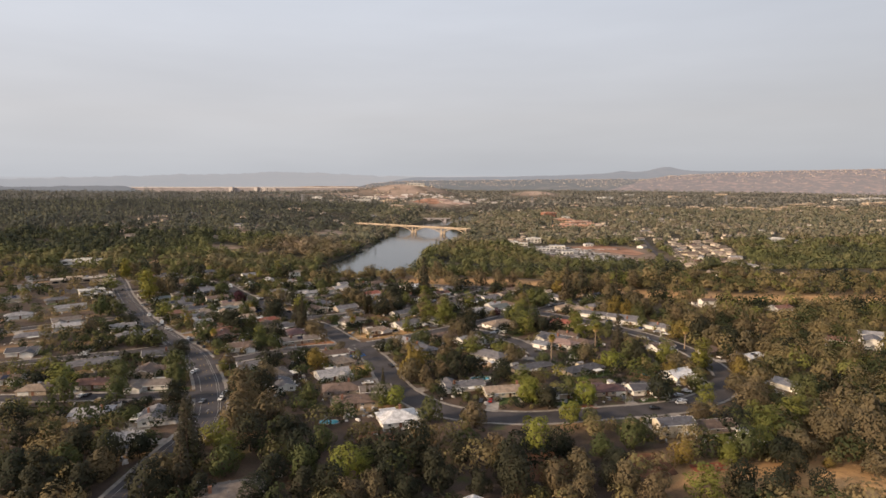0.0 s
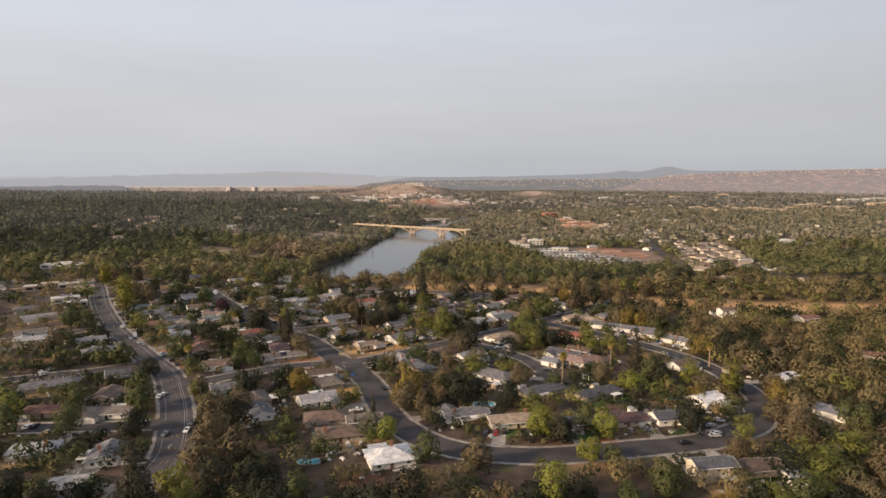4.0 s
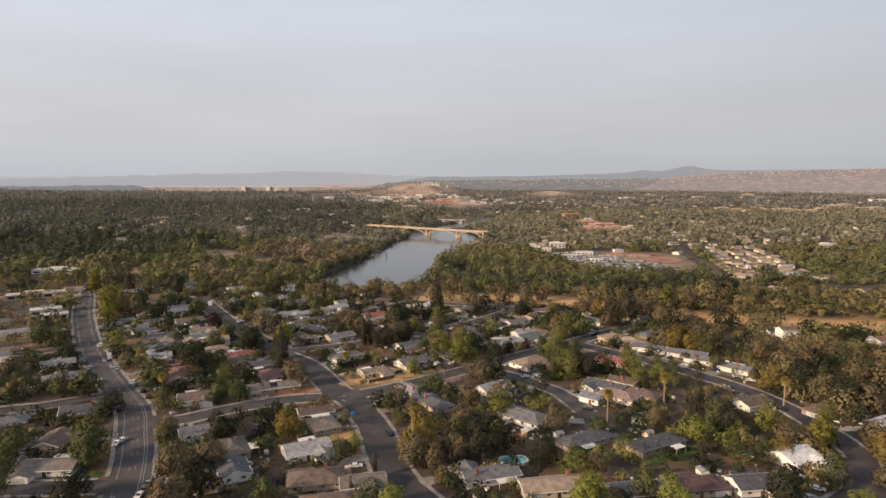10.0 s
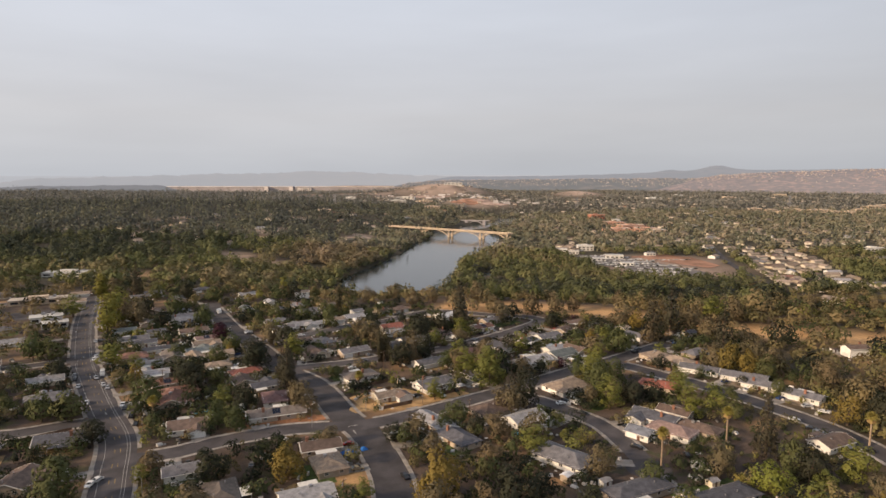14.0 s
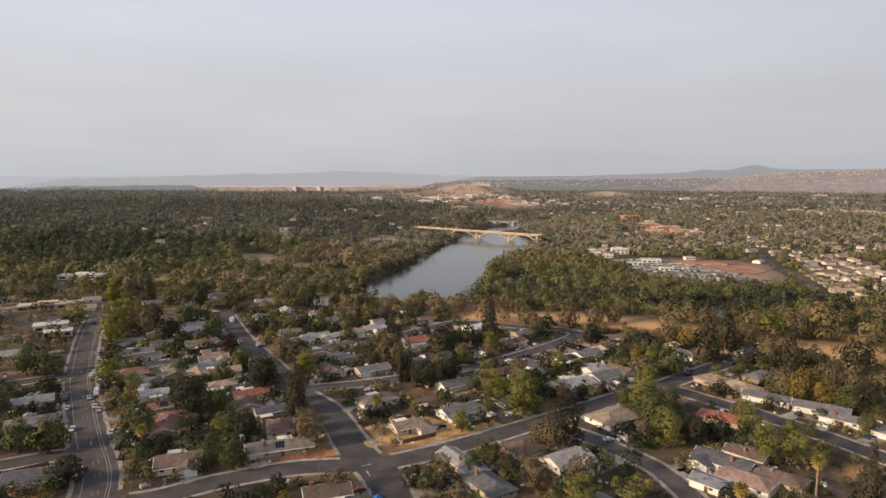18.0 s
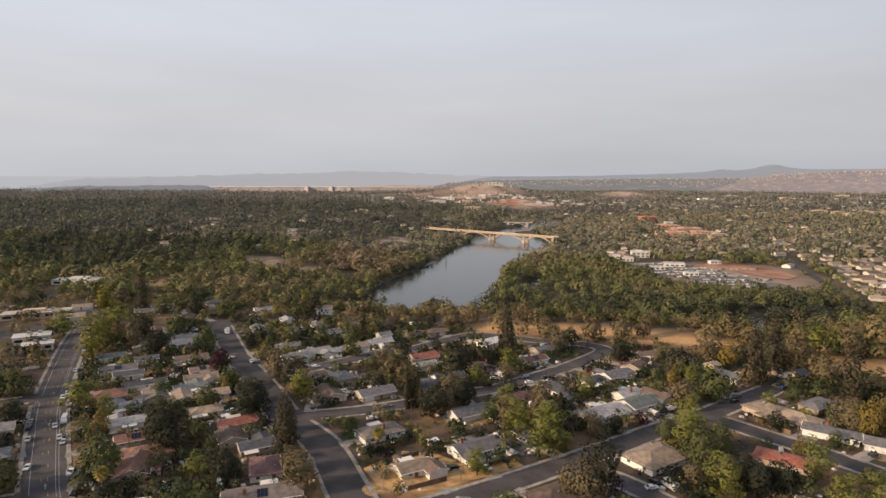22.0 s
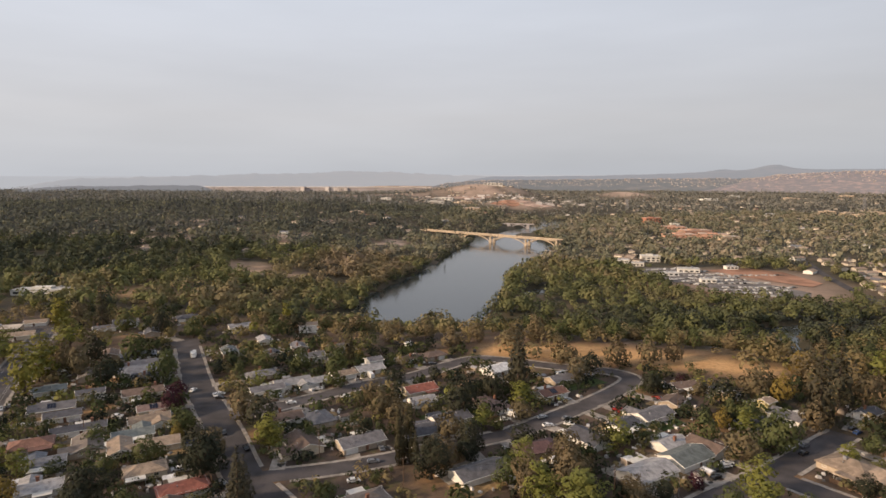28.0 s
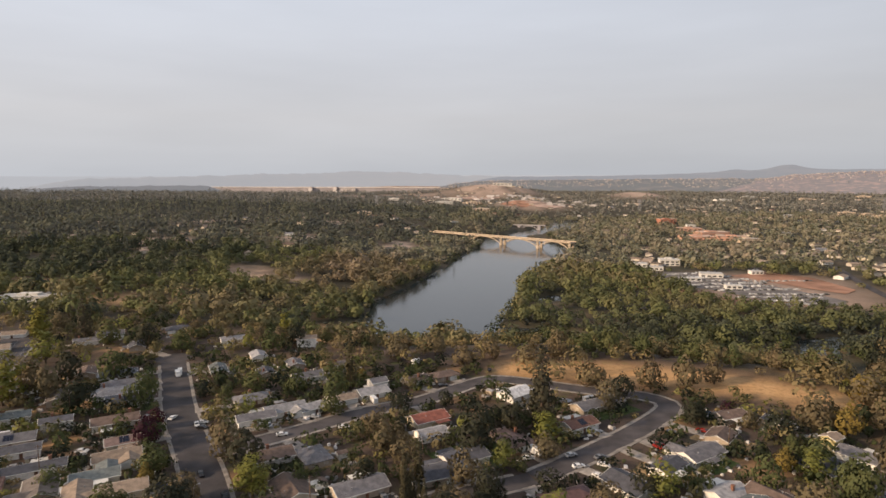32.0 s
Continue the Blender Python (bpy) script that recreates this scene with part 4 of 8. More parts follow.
house(-121, 488, 37, 15, 11, "brown", "white", "g")
house(-143, 521, 37, 16, 9, "grey", "white", "g")
house(-275, 561, 37, 12, 9, "brown", "tan", "g")
house(-52, 497, 40, 17, 11, "slate", "white", "g")
house(-16, 473, 30, 18, 11, "maroon", "tan", "h")
house(4, 485, 130, 16, 12, "slate", "white", "g")
house(-102, 566, 40, 8, 8, "grey", "white", "2")
house(-142, 577, 40, 16, 10, "grey", "white", "g")
house(-166, 639, 20, 12, 9, "tan", "white", "2")
house(-114, 548, 40, 13, 9, "tan", "white", "g")
house(92, 472, 125, 18, 15, "tan", "tan", "h")
house(55, 553, 30, 14, 9, "brown", "tan", "g")
house(-73, 589, 40, 14, 10, "brown", "tan", "h")
house(-162, 407, 37, 15, 9, "redbrown", "tan", "g")
house(-150, 396, 37, 18, 12, "redbrown", "tan", "h")
house(-222, 540, 37, 20, 14, "bluegrey", "white", "h")
house(-173, 464, 37, 15, 9, "greengrey", "cream", "g")
house(-113, 407, 37, 13, 9, "slate", "tan", "g")
house(-223, 505, 37, 12, 8, "slate", "white", "g")
house(-159, 308, 100, 15, 12, "brown", "tan", "g")
house(-109, 319, 30, 12, 9, "grey", "white", "g")
house(-262, 408, 30, 20, 9, "pale", "white", "g")
house(126, 360, 30, 16, 10, "brown", "white", "g")
house(90, 519, 130, 14, 11, "grey", "white", "g")
house(-345, 596, 37, 20, 12, "tan", "cream", "g")
house(-395, 560, 37, 18, 11, "grey", "white", "g")
house(-300, 470, 37, 22, 11, "pale", "white", "g")
house(-330, 500, 37, 18, 11, "grey", "tan", "h")
house(-275, 425, 37, 18, 11, "greybrown", "white", "g")
house(-320, 440, 37, 18, 11, "pale", "white", "h")
house(-370, 505, 37, 17, 11, "grey", "cream", "g")
house(-270, 380, 30, 17, 11, "grey", "tan", "h")
house(-250, 345, 20, 16, 11, "slate", "white", "g")
house(-300, 345, 25, 16, 11, "greybrown", "tan", "h")
house(-255, 300, 8, 16, 11, "tan", "white", "g")
house(-280, 285, 8, 16, 11, "grey", "tan", "h")
house(-205, 235, 10, 16, 11, "greybrown", "tan", "h")
house(-300, 640, 37, 16, 11, "grey", "white", "g")
house(-265, 660, 37, 16, 11, "slate", "tan", "h")
house(-215, 640, 37, 15, 10, "pale", "white", "g")
house(-430, 620, 37, 18, 11, "grey", "tan", "h")
house(-198, 466, 38, 20, 8, "slate", "white", "g")
house(-182, 491, 38, 13, 9, "pinkbrown", "cream", "g")
house(-158, 458, 36, 14, 10, "tan", "cream", "g")
house(-257, 565, 124, 13, 10, "brown", "tan", "g")
house(-184, 453, 128, 16, 11, "greybrown", "tan", "g")
house(-192, 580, 124, 16, 9, "greengrey", "tan", "g")
house(-124, 535, 49, 12, 9, "pale", "white", "g")
house(-86, 580, 53, 12, 9, "brown", "tan", "g")
house(-61, 483, 32, 18, 12, "slate", "tan", "g")
house(-67, 516, 37, 12, 9, "pale", "white", "g")
house(19, 500, 50, 14, 9, "slate", "white", "g")
house(45, 530, 59, 12, 10, "brown", "tan", "g")
house(72, 549, 127, 9, 7, "slate", "tan", "g")
house(34, 484, 40, 13, 9, "pale", "white", "g")
house(73, 507, 44, 13, 10, "slate", "tan", "g")
house(-243, 529, 124, 14, 9, "greybrown", "tan", "g")
house(-267, 533, 124, 14, 10, "slate", "tan", "g")
house(-303, 622, 39, 14, 9, "grey", "white", "g")
house(-265, 617, 124, 14, 10, "slate", "tan", "g")
house(-183, 608, 124, 12, 9, "pale", "white", "g")
house(-156, 596, 124, 12, 9, "grey", "tan", "g")
house(-165, 579, 124, 11, 9, "slate", "tan", "g")
house(-132, 599, 37, 12, 8, "greybrown", "tan", "g")

for g, t, hw in DRIVES:
    d = t.normalized()
    s = Vector((-d.y, d.x, 0))
    length, half = t.length - hw + 0.3, 2.7
    slabs = [box(-half, -0.02, i * length / 4 + 0.02, (i + 1) * length / 4 - 0.02, 0, 0.11) for i in range(4)] + [box(0.02, half, i * length / 4 + 0.02, (i + 1) * length / 4 - 0.02, 0, 0.11) for i in range(4)]
    ob = new("driveway", mesh_of("driveway", *joined(*slabs), M_CONC))
    ob.matrix_world = Matrix.Translation(g + d * 0.1) @ Matrix.Rotation(math.atan2(d.y, d.x) - math.pi / 2, 4, "Z")
    tagged(ob, "pale jointed concrete driveway leading to a garage", "driveway", kind="structure")


def in_house(x, y, pad=0.0):
    for hx, hy, a, hl, hw in FOOT:
        dx, dy = x - hx, y - hy
        if dx * dx + dy * dy < 900:
            c, s = math.cos(radians(a)), math.sin(radians(a))
            if abs(dx * c + dy * s) < hl + pad and abs(-dx * s + dy * c) < hw + pad:
                return True
    return False


# front yards, fences, sheds
YARD = [plain("yard_" + k, c, 0.95, var=0.4, scale=0.5, fine=2.5) for k, c in (("straw", (0.33, 0.225, 0.115)), ("bark", (0.105, 0.072, 0.048)), ("green", (0.07, 0.10, 0.03)),
        ("dust", (0.26, 0.20, 0.14)), ("gravel", (0.27, 0.25, 0.22)))]
yrng = random.Random(3)
yard_count = 0
for x, y, turn, hl, hw_ in list(FOOT):
    m = pose(x, y, 0, 0, 0, turn)
    for sy in (-1, 1):
        k = yrng.choice((0, 1, 1, 1, 2, 3, 4))
        a, b, c = hl + yrng.uniform(-2, 3), hl + yrng.uniform(-2, 3), hw_ + yrng.uniform(4, 7)
        pts = [(-a, 0), (b, 0)] + [(b - (a + b) * j / 5, c + yrng.uniform(-1.2, 1.2)) for j in range(6)]
        world_pts = [m @ Vector((px_, sy * py_, 0)) for px_, py_ in pts]
        if any(street_gap(p.x, p.y) < 1.7 for p in world_pts):
            continue
        pts = pts if sy > 0 else [(px_, -py_) for px_, py_ in pts][::-1]
        n_p = len(pts)
        yard_count += 1
        v = [(px_, py_, zz) for zz in (-0.02, 0.02 + 0.004 * (yard_count % 21)) for px_, py_ in pts]
        f = [tuple(range(n_p, 2 * n_p))] + [(j, (j + 1) % n_p, n_p + (j + 1) % n_p, n_p + j) for j in range(n_p)]
        o = new("yard", mesh_of("yard", v, f, YARD[k]))
        o.matrix_world = m
        tagged(o, ("dry straw-coloured grass yard", "bark-covered garden bed of a yard", "watered green lawn of a house", "dusty bare yard of a house", "pale gravel yard of a house")[k], "yard", kind="structure")

pv, pf = [], []
for k in range(13):
    px_, off = -1.2 + 0.2 * k, 0.02 * (k % 2)
    pv += [(px_, off, 0.05), (px_, off, 1.75 + 0.04 * (k % 2)), (px_, off + 0.03, 1.75 + 0.04 * (k % 2)), (px_, off + 0.03, 0.05)]
for k in range(12):
    pf += [(4 * k + j, 4 * k + 4 + j, 4 * k + 4 + (j + 1) % 4, 4 * k + (j + 1) % 4) for j in range(4)]
pf += [(0, 1, 2, 3), (51, 50, 49, 48)]
PANEL = mesh_of("panel", pv, pf, M_WOOD)
POST = mesh_of("post", *box(-0.05, 0.05, -0.05, 0.05, 0, 1.9), M_WOOD)


def fence(x0, y0, x1, y1, label="weathered brown board fence round a back yard"):
    length = math.hypot(x1 - x0, y1 - y0)
    k = max(1, round(length / 2.5))
    root = tagged(new("fence"), label, "fence", group="yard fences")
    root.matrix_world = pose(x0, y0, 0, 0, 0, math.degrees(math.atan2(y1 - y0, x1 - x0)))
    for i in range(k):
        child("panel", PANEL, root, pose((i + 0.5) * length / k, 0, 0) @ Matrix.Diagonal((length / k / 2.42, 1, 1, 1)))
    for i in range(k + 1):
        child("post", POST, root, pose(i * length / k, 0.06, 0))
    return root


def clear_line(p, q):
    return all(street_gap(p.x + (q.x - p.x) * s / 8, p.y + (q.y - p.y) * s / 8) > 1.8 and not in_house(p.x + (q.x - p.x) * s / 8, p.y + (q.y - p.y) * s / 8, -0.6) for s in range(9))


n_fence = 0
for x, y, turn, hl, hw_ in list(FOOT):
    m = pose(x, y, 0, 0, 0, turn)
    for a, b in (((-hl, hw_ + 6), (hl, hw_ + 6)), ((-hl, -hw_ - 6), (hl, -hw_ - 6)), ((hl + 1, hw_), (hl + 1, -hw_)), ((-hl - 1, hw_), (-hl - 1, -hw_))):
        p, q = m @ Vector((*a, 0)), m @ Vector((*b, 0))
        if n_fence < 42 and y > 230 and yrng.random() < 0.45 and clear_line(p, q):
            fence(p.x, p.y, q.x, q.y)
            n_fence += 1
for x0, y0, x1, y1 in ((81, 464, 92, 450), (92, 450, 115, 474), (115, 475, 110, 487), (-186, 338, -179, 345), (-179, 345, -172, 352)):
    fence(x0, y0, x1, y1, "brown board fence round a corner lot")
for x0, y0, x1, y1 in ((84, 452, 100, 451), (84, 452, 82, 462), (100, 451, 112, 458), (-75, 352, -58, 344), (14, 432, 30, 446)):
    if clear_line(Vector((x0, y0, 0)), Vector((x1, y1, 0))):
        fence(x0, y0, x1, y1, "reddish board fence along a corner lot")


def shed(x, y, turn, roof):
    root = tagged(new("shed"), "small garden shed with a %s roof" % ROOFWORD.get(roof, roof), "shed", group="garden sheds")
    child("wall", mesh_of("wall", *gable_walls(3.6, 2.8, 2.1), WALL[yrng.choice(("white", "tan", "cream"))]), root)
    child("roof", mesh_of("roof", *gable_roof(3.6, 2.8, 2.1, 0.25, 0.1), ROOF[roof]), root)
    child("door", mesh_of("door", *box(-0.45, 0.45, -0.03, 0.02, 0, 1.85), M_DOOR), root, pose(0, -1.42, 0))
    root.matrix_world = pose(x, y, 0, 0, 0, turn)
    FOOT.append((x, y, turn, 2, 1.6))


made = 0
for x, y, turn, hl, hw_ in list(FOOT):
    m = pose(x, y, 0, 0, 0, turn)
    p = m @ Vector((yrng.uniform(-hl, hl), yrng.choice((-1, 1)) * (hw_ + 4), 0))
    if made < 46 and yrng.random() < 0.55 and street_gap(p.x, p.y) > 5 and not in_house(p.x, p.y, 2.2):
        shed(p.x, p.y, turn + yrng.choice((0, 90)), yrng.choice(("white", "pale", "grey", "brown", "pale")))
        made += 1


crng = np.random.RandomState(12)
cv, cf = [], []
for k in range(2600):
    hx, hy, turn, hl, hw_ = FOOT[crng.randint(len(FOOT))]
    a, b = crng.uniform(-1.5, 1.5) * hl, crng.choice([-1, 1]) * (hw_ + abs(crng.normal(0, 4)) + 0.5)
    c, s = math.cos(radians(turn)), math.sin(radians(turn))
    x, y = hx + c * a - s * b, hy + s * a + c * b
    if street_gap(x, y) < 2 or in_house(x, y, 0.3):
        continue
    w, d, h, t_ = crng.uniform(0.3, 1.3), crng.uniform(0.3, 0.9), crng.uniform(0.2, 1.1), crng.uniform(0, 3)
    n0, c, s = len(cv), math.cos(t_), math.sin(t_)
    for zz, sh in ((-0.05, 1.0), (h, crng.uniform(0.6, 1.0))):
        cv += [(x + sh * (c * i * w - s * j * d), y + sh * (s * i * w + c * j * d), zz) for i, j in ((-1, -1), (1, -1), (1, 1), (-1, 1))]
    cf += [tuple(n0 + i for i in q) for q in ((4, 5, 6, 7), (0, 1, 5, 4), (1, 2, 6, 5), (2, 3, 7, 6), (3, 0, 4, 7))]
tagged(new("yard_clutter", mesh_of("yard_clutter", cv, cf, plain("mixed_clutter", (0.42, 0.40, 0.385), 0.7, var=0.2, island=1.0))), "bins, planters, crates and low things about the yards", "clutter", kind="stuff")
cp = new("car_park", mesh_of("car_park", *box(-22, 22, -16, 16, -0.05, 0.04), M_ASPH))
cp.matrix_world = pose(-341, 560, 0, 0, 0, 37)
tagged(cp, "grey asphalt car park of a flat-roofed shop", "car park", kind="structure")


def pool(x, y, r, rz, above, label):
    root = tagged(new("swimming_pool"), label, "swimming pool")
    pts = [(r * math.cos(a) * 1.35, r * math.sin(a) * (1 + 0.22 * math.cos(2 * a))) for a in np.linspace(0, 2 * math.pi, 29)[:-1]]
    k, top = len(pts), 1.2 if above else 0.14
    rim = [(px_ * s, py_ * s, z) for s, z in ((1.12, -0.05), (1.12, top), (1.0, top), (1.0, top - 0.15)) for px_, py_ in pts]
    f = [(j * k + i, j * k + (i + 1) % k, (j + 1) * k + (i + 1) % k, (j + 1) * k + i) for j in range(3) for i in range(k)]
    child("rim", mesh_of("rim", rim, f, M_TRIM if above else M_CONC), root)
    child("water", mesh_of("pool_water", [(px_, py_, top - 0.12) for px_, py_ in pts], [tuple(range(k))], M_POOL), root)
    root.matrix_world = pose(x, y, 0, 0, 0, rz)


pool(15, 301, 3.6, 10, True, "round blue above-ground pool behind a house")
pool(-128, 375, 3.4, 40, False, "kidney-shaped pool with a pale rim")
pool(46, 421, 3.2, 40, False, "turquoise pool on a concrete terrace")
pool(104, 312, 2.6, 10, False, "small blue pool behind a white house")
pool(-51, 246, 3.0, 0, False, "turquoise pool half hidden by trees")
pool(10, 363, 3.0, 0, False, "green-blue pool in a back yard")


def tarp(x, y, turn, w, d):
    rngt = np.random.RandomState(int(abs(x) * 10))
    v = [((i / 5 - 0.5) * w, (j / 5 - 0.5) * d, 0.25 + 1.1 * math.sin(i / 5 * math.pi) * math.sin(j / 5 * math.pi) + rngt.uniform(-0.12, 0.12)) for j in range(6) for i in range(6)]
    f = [(j * 6 + i, j * 6 + i + 1, j * 6 + i + 7, j * 6 + i + 6) for j in range(5) for i in range(5)]
    o = new("tarp", mesh_of("tarp", v, f, M_TARP))
    o.matrix_world = pose(x, y, 0.05, 0, 0, turn)
    tagged(o, "crumpled blue tarpaulin over stored goods", "tarp")


def patch(name, x, y, turn, w, d, material, label):
    prng = random.Random(int(x * 7 + y))
    pts = [(w / 2 * math.cos(a) * (1.25 + 0.12 * prng.uniform(-1, 1)), d / 2 * math.sin(a) * (1.25 + 0.12 * prng.uniform(-1, 1))) for a in (k * math.pi / 6 + math.pi / 12 for k in range(12))]
    pts = [(max(-w / 2, min(w / 2, a)), max(-d / 2, min(d / 2, b))) for a, b in pts]
    v = [(a, b, z) for z in (-0.05, 0.125) for a, b in pts]
    ob = new(name, mesh_of(name, v, [tuple(range(12, 24))] + [(j, (j + 1) % 12, 12 + (j + 1) % 12, 12 + j) for j in range(12)], material))
    ob.matrix_world = pose(x, y, 0, 0, 0, turn)
    tagged(ob, label, name, kind="structure")


for x, y, a, w, d in ((93, 273, 8, 13, 6), (-137, 285, 3, 20, 7), (-168, 286, 3, 12, 6), (45, 395, 45, 9, 6), (-172, 338, 40, 14, 8), (84, 424, 45, 12, 6), (52, 268, 0, 12, 5)):
    patch("lawn", x, y, a, w, d, M_GRASS, "watered green front lawn beside a house")
M_TERRA = plain("terracotta_paving", (0.24, 0.075, 0.045), 0.85, var=0.25, scale=0.6)
patch("terrace", 110, 318, 12, 9, 5, M_TERRA, "red paved terrace behind a white house")
patch("terrace", 91, 207, 10, 13, 6, M_TERRA, "red-stained garden deck behind a two-storey house")
M_BARE = plain("red_bare_soil", (0.17, 0.085, 0.05), 0.95, var=0.35, scale=0.3, fine=1.5)
for x, y, w, d in ((70, 208, 16, 18), (33, 207, 18, 22), (-30, 231, 16, 10)):
    patch("yard", x, y, 10, w, d, M_BARE, "reddish bare soil of a back yard")
M_MULCH = plain("orange_mulch", (0.36, 0.17, 0.085), 0.95, var=0.3, scale=0.5, fine=2)
patch("yard", -84, 371, 17, 24, 6, M_MULCH, "orange bark mulch in front of a long house")
patch("yard", -56, 389, 38, 22, 9, YARD[0], "dry straw front yard on a corner lot")
shed(-48, 421, 40, "white")
pool(-39, 426, 1.7, 20, True, "small round blue pool behind a house")
tarp(-75, 424, 30, 3, 2)
patch("terrace", 58, 264, 4, 16, 3.5, M_TERRA, "reddish bark strip along the street")


tarp(-56, 341, 25, 6, 3)
tarp(-51, 344, 25, 3, 2.5)


def utility_pole(x, y, turn):
    root = tagged(new("utility_pole"), "tall wooden utility pole with a crossarm", "utility pole", group="utility poles")
    child("pole", mesh_of("pole", *tube([(0, 0, -0.2), (0, 0, 11)], [0.17, 0.11], 8), M_WOOD), root)
    child("crossarm", mesh_of("crossarm", *box(-1.2, 1.2, -0.06, 0.06, 10.2, 10.35), M_WOOD), root)
    ins = mesh_of("insulator", *tube([(0, 0, 0), (0, 0, 0.2)], [0.05, 0.04], 6), M_TRIM)
    for k in (-1.1, -0.4, 0.4, 1.1):
        child("insulator", ins, root, pose(k, 0, 10.35))
    if (int(x) + int(y)) % 3 == 0:
        child("transformer", mesh_of("transformer", *tube([(0, 0.35, 8.6), (0, 0.35, 9.6)], [0.24, 0.24], 10), M_METAL), root)
    root.matrix_world = pose(x, y, 0, 0, 0, turn)


POLES = [(-34, 393, 40), (-87, 364, 30), (-12, 372, 40), (8, 444, 40), (-60, 440, 40), (-95, 458, 40), (-66, 492, 40), (-175, 402, 37), (-195, 465, 37), (-225, 515, 37),
         (-160, 400, 37), (-140, 290, 5), (-190, 268, 5), (-48, 300, 60), (60, 268, 0), (122, 400, 130), (88, 434, 130), (45, 520, 40), (-20, 548, 40)]
for x, y, a in POLES:
    if street_gap(x, y) > 0.3:
        utility_pole(x, y, a)
for (x0, y0, _), (x1, y1, _) in zip(POLES[:8], POLES[1:8]):
    if math.hypot(x1 - x0, y1 - y0) < 75:
        for k in (-0.8, 0.8):
            pts = [(x0 + (x1 - x0) * s / 6 + k, y0 + (y1 - y0) * s / 6, 10.5 - 1.2 * math.sin(s / 6 * math.pi)) for s in range(7)]
            tagged(new("power_line", mesh_of("power_line", *tube(pts, [0.02] * 7, 4), M_TYRE)), "thin black power line between wooden poles", "cable")


def street_lamp(x, y, turn):
    root = tagged(new("street_lamp"), "slim grey street lamp beside the kerb", "street lamp", group="street lamps")
    child("pole", mesh_of("pole", *tube([(0, 0, 0), (0, 0, 7.5), (0.5, 0, 8.2), (1.6, 0, 8.3)], [0.1, 0.07, 0.05, 0.04], 7), M_METAL), root)
    child("lamp_head", mesh_of("lamp_head", *box(1.4, 2.1, -0.15, 0.15, 8.2, 8.35), M_METAL), root)
    root.matrix_world = pose(x, y, 0, 0, 0, turn)


for x, y, a in ((-113, 302, 200), (-141, 350, 40), (-196, 416, 200), (-217, 420, 20), (-260, 480, 200), (-58, 383, 0), (-76, 362, 150), (28, 445, 130), (-130, 452, 40), (-170, 500, 40), (110, 430, 200), (78, 265, 90)):
    street_lamp(x, y, a)

# ---- vehicles ----
def car_parts(colour):
    van = colour == "van"
    L, W, H = (6.4, 2.2, 2.7) if van else (4.6, 1.82, 1.45)
    root = tagged(new("van" if van else "car"), "white boxy motorhome parked outdoors" if van else "%s parked passenger car" % colour, "van" if van else "car", group="parked vehicles")
    if van:
        prof = [(-3.2, 0.4), (3.2, 0.4), (3.2, 1.1), (2.6, 1.3), (2.1, 2.1), (2.3, 2.3), (2.2, 2.7), (-3.1, 2.7), (-3.2, 2.5)]
        cab = [(2.12, 1.32), (2.5, 1.32), (2.12, 1.95)]
    else:
        prof = [(-2.3, 0.35), (2.25, 0.35), (2.3, 0.7), (2.15, 0.86), (1.1, 0.98), (0.35, 1.42), (-1.2, 1.45), (-1.95, 1.05), (-2.28, 0.95)]
        cab = [(1.02, 0.99), (0.36, 1.36), (-1.15, 1.38), (-1.8, 1.06)]
    n = len(prof)
    inset = [0.12 if z > (2.2 if van else 1.2) else 0.0 for _, z in prof]
    v = [(x, sgn * (W / 2 - i), z) for sgn in (-1, 1) for (x, z), i in zip(prof, inset)]
    f = [tuple(range(n)), tuple(range(n, 2 * n))[::-1]] + [(i, n + i, n + (i + 1) % n, (i + 1) % n) for i in range(n)]
    child("body", mesh_of("car_body", v, f, PAINT[colour]), root)
    m = len(cab)
    gv = [(x, sgn * (W / 2 - 0.09 + 0.012 + (0.085 if i in (0, m - 1) or van else -0.03)), z) for sgn in (-1, 1) for i, (x, z) in enumerate(cab)]
    child("side_glass", mesh_of("car_glass", gv, [tuple(range(m)), tuple(range(m, 2 * m))[::-1]], M_GLASS), root)
    if not van:
        wv_ = [(1.09, -0.74, 1.0), (1.09, 0.74, 1.0), (0.38, 0.66, 1.43), (0.38, -0.66, 1.43)]
        child("windscreen", mesh_of("windscreen", [(x + 0.02, y, z + 0.015) for x, y, z in wv_], [(0, 1, 2, 3)], M_GLASS), root)
        rv_ = [(-1.22, -0.66, 1.45), (-1.22, 0.66, 1.45), (-1.92, 0.74, 1.08), (-1.92, -0.74, 1.08)]
        child("rear_window", mesh_of("rear_window", [(x - 0.02, y, z + 0.015) for x, y, z in rv_], [(0, 1, 2, 3)], M_GLASS), root)
    tyre = mesh_of("wheel", *tube([(0, -0.11, 0), (0, 0.11, 0)], [0.34, 0.34], 12), M_TYRE)
    for sx in (-0.62, 0.6):
        for sy in (-1, 1):
            child("wheel", tyre, root, pose(sx * L / 2, sy * (W / 2 - 0.1), 0.34))
    return root


CARS = {}


def car(x, y, turn, colour):
    if in_house(x, y, -0.2):
        return
    m = pose(x, y, 0.1 + 0.006 * (len(CARS) % 3), 0, 0, turn)
    if colour in CARS:
        copy_thing(CARS[colour], m)
    else:
        CARS[colour] = car_parts(colour)
        CARS[colour].matrix_world = m


car(-250.3, 483.9, -53, "silver")
car(-228.4, 451.8, -53, "white")
car(-189.4, 402.4, -62, "silver")
car(-168.3, 380.5, -66, "white")
car(-164.8, 376.6, -66, "black")
car(-185.9, 381.4, -66, "white")
car(-204.6, 402.4, -62, "silver")
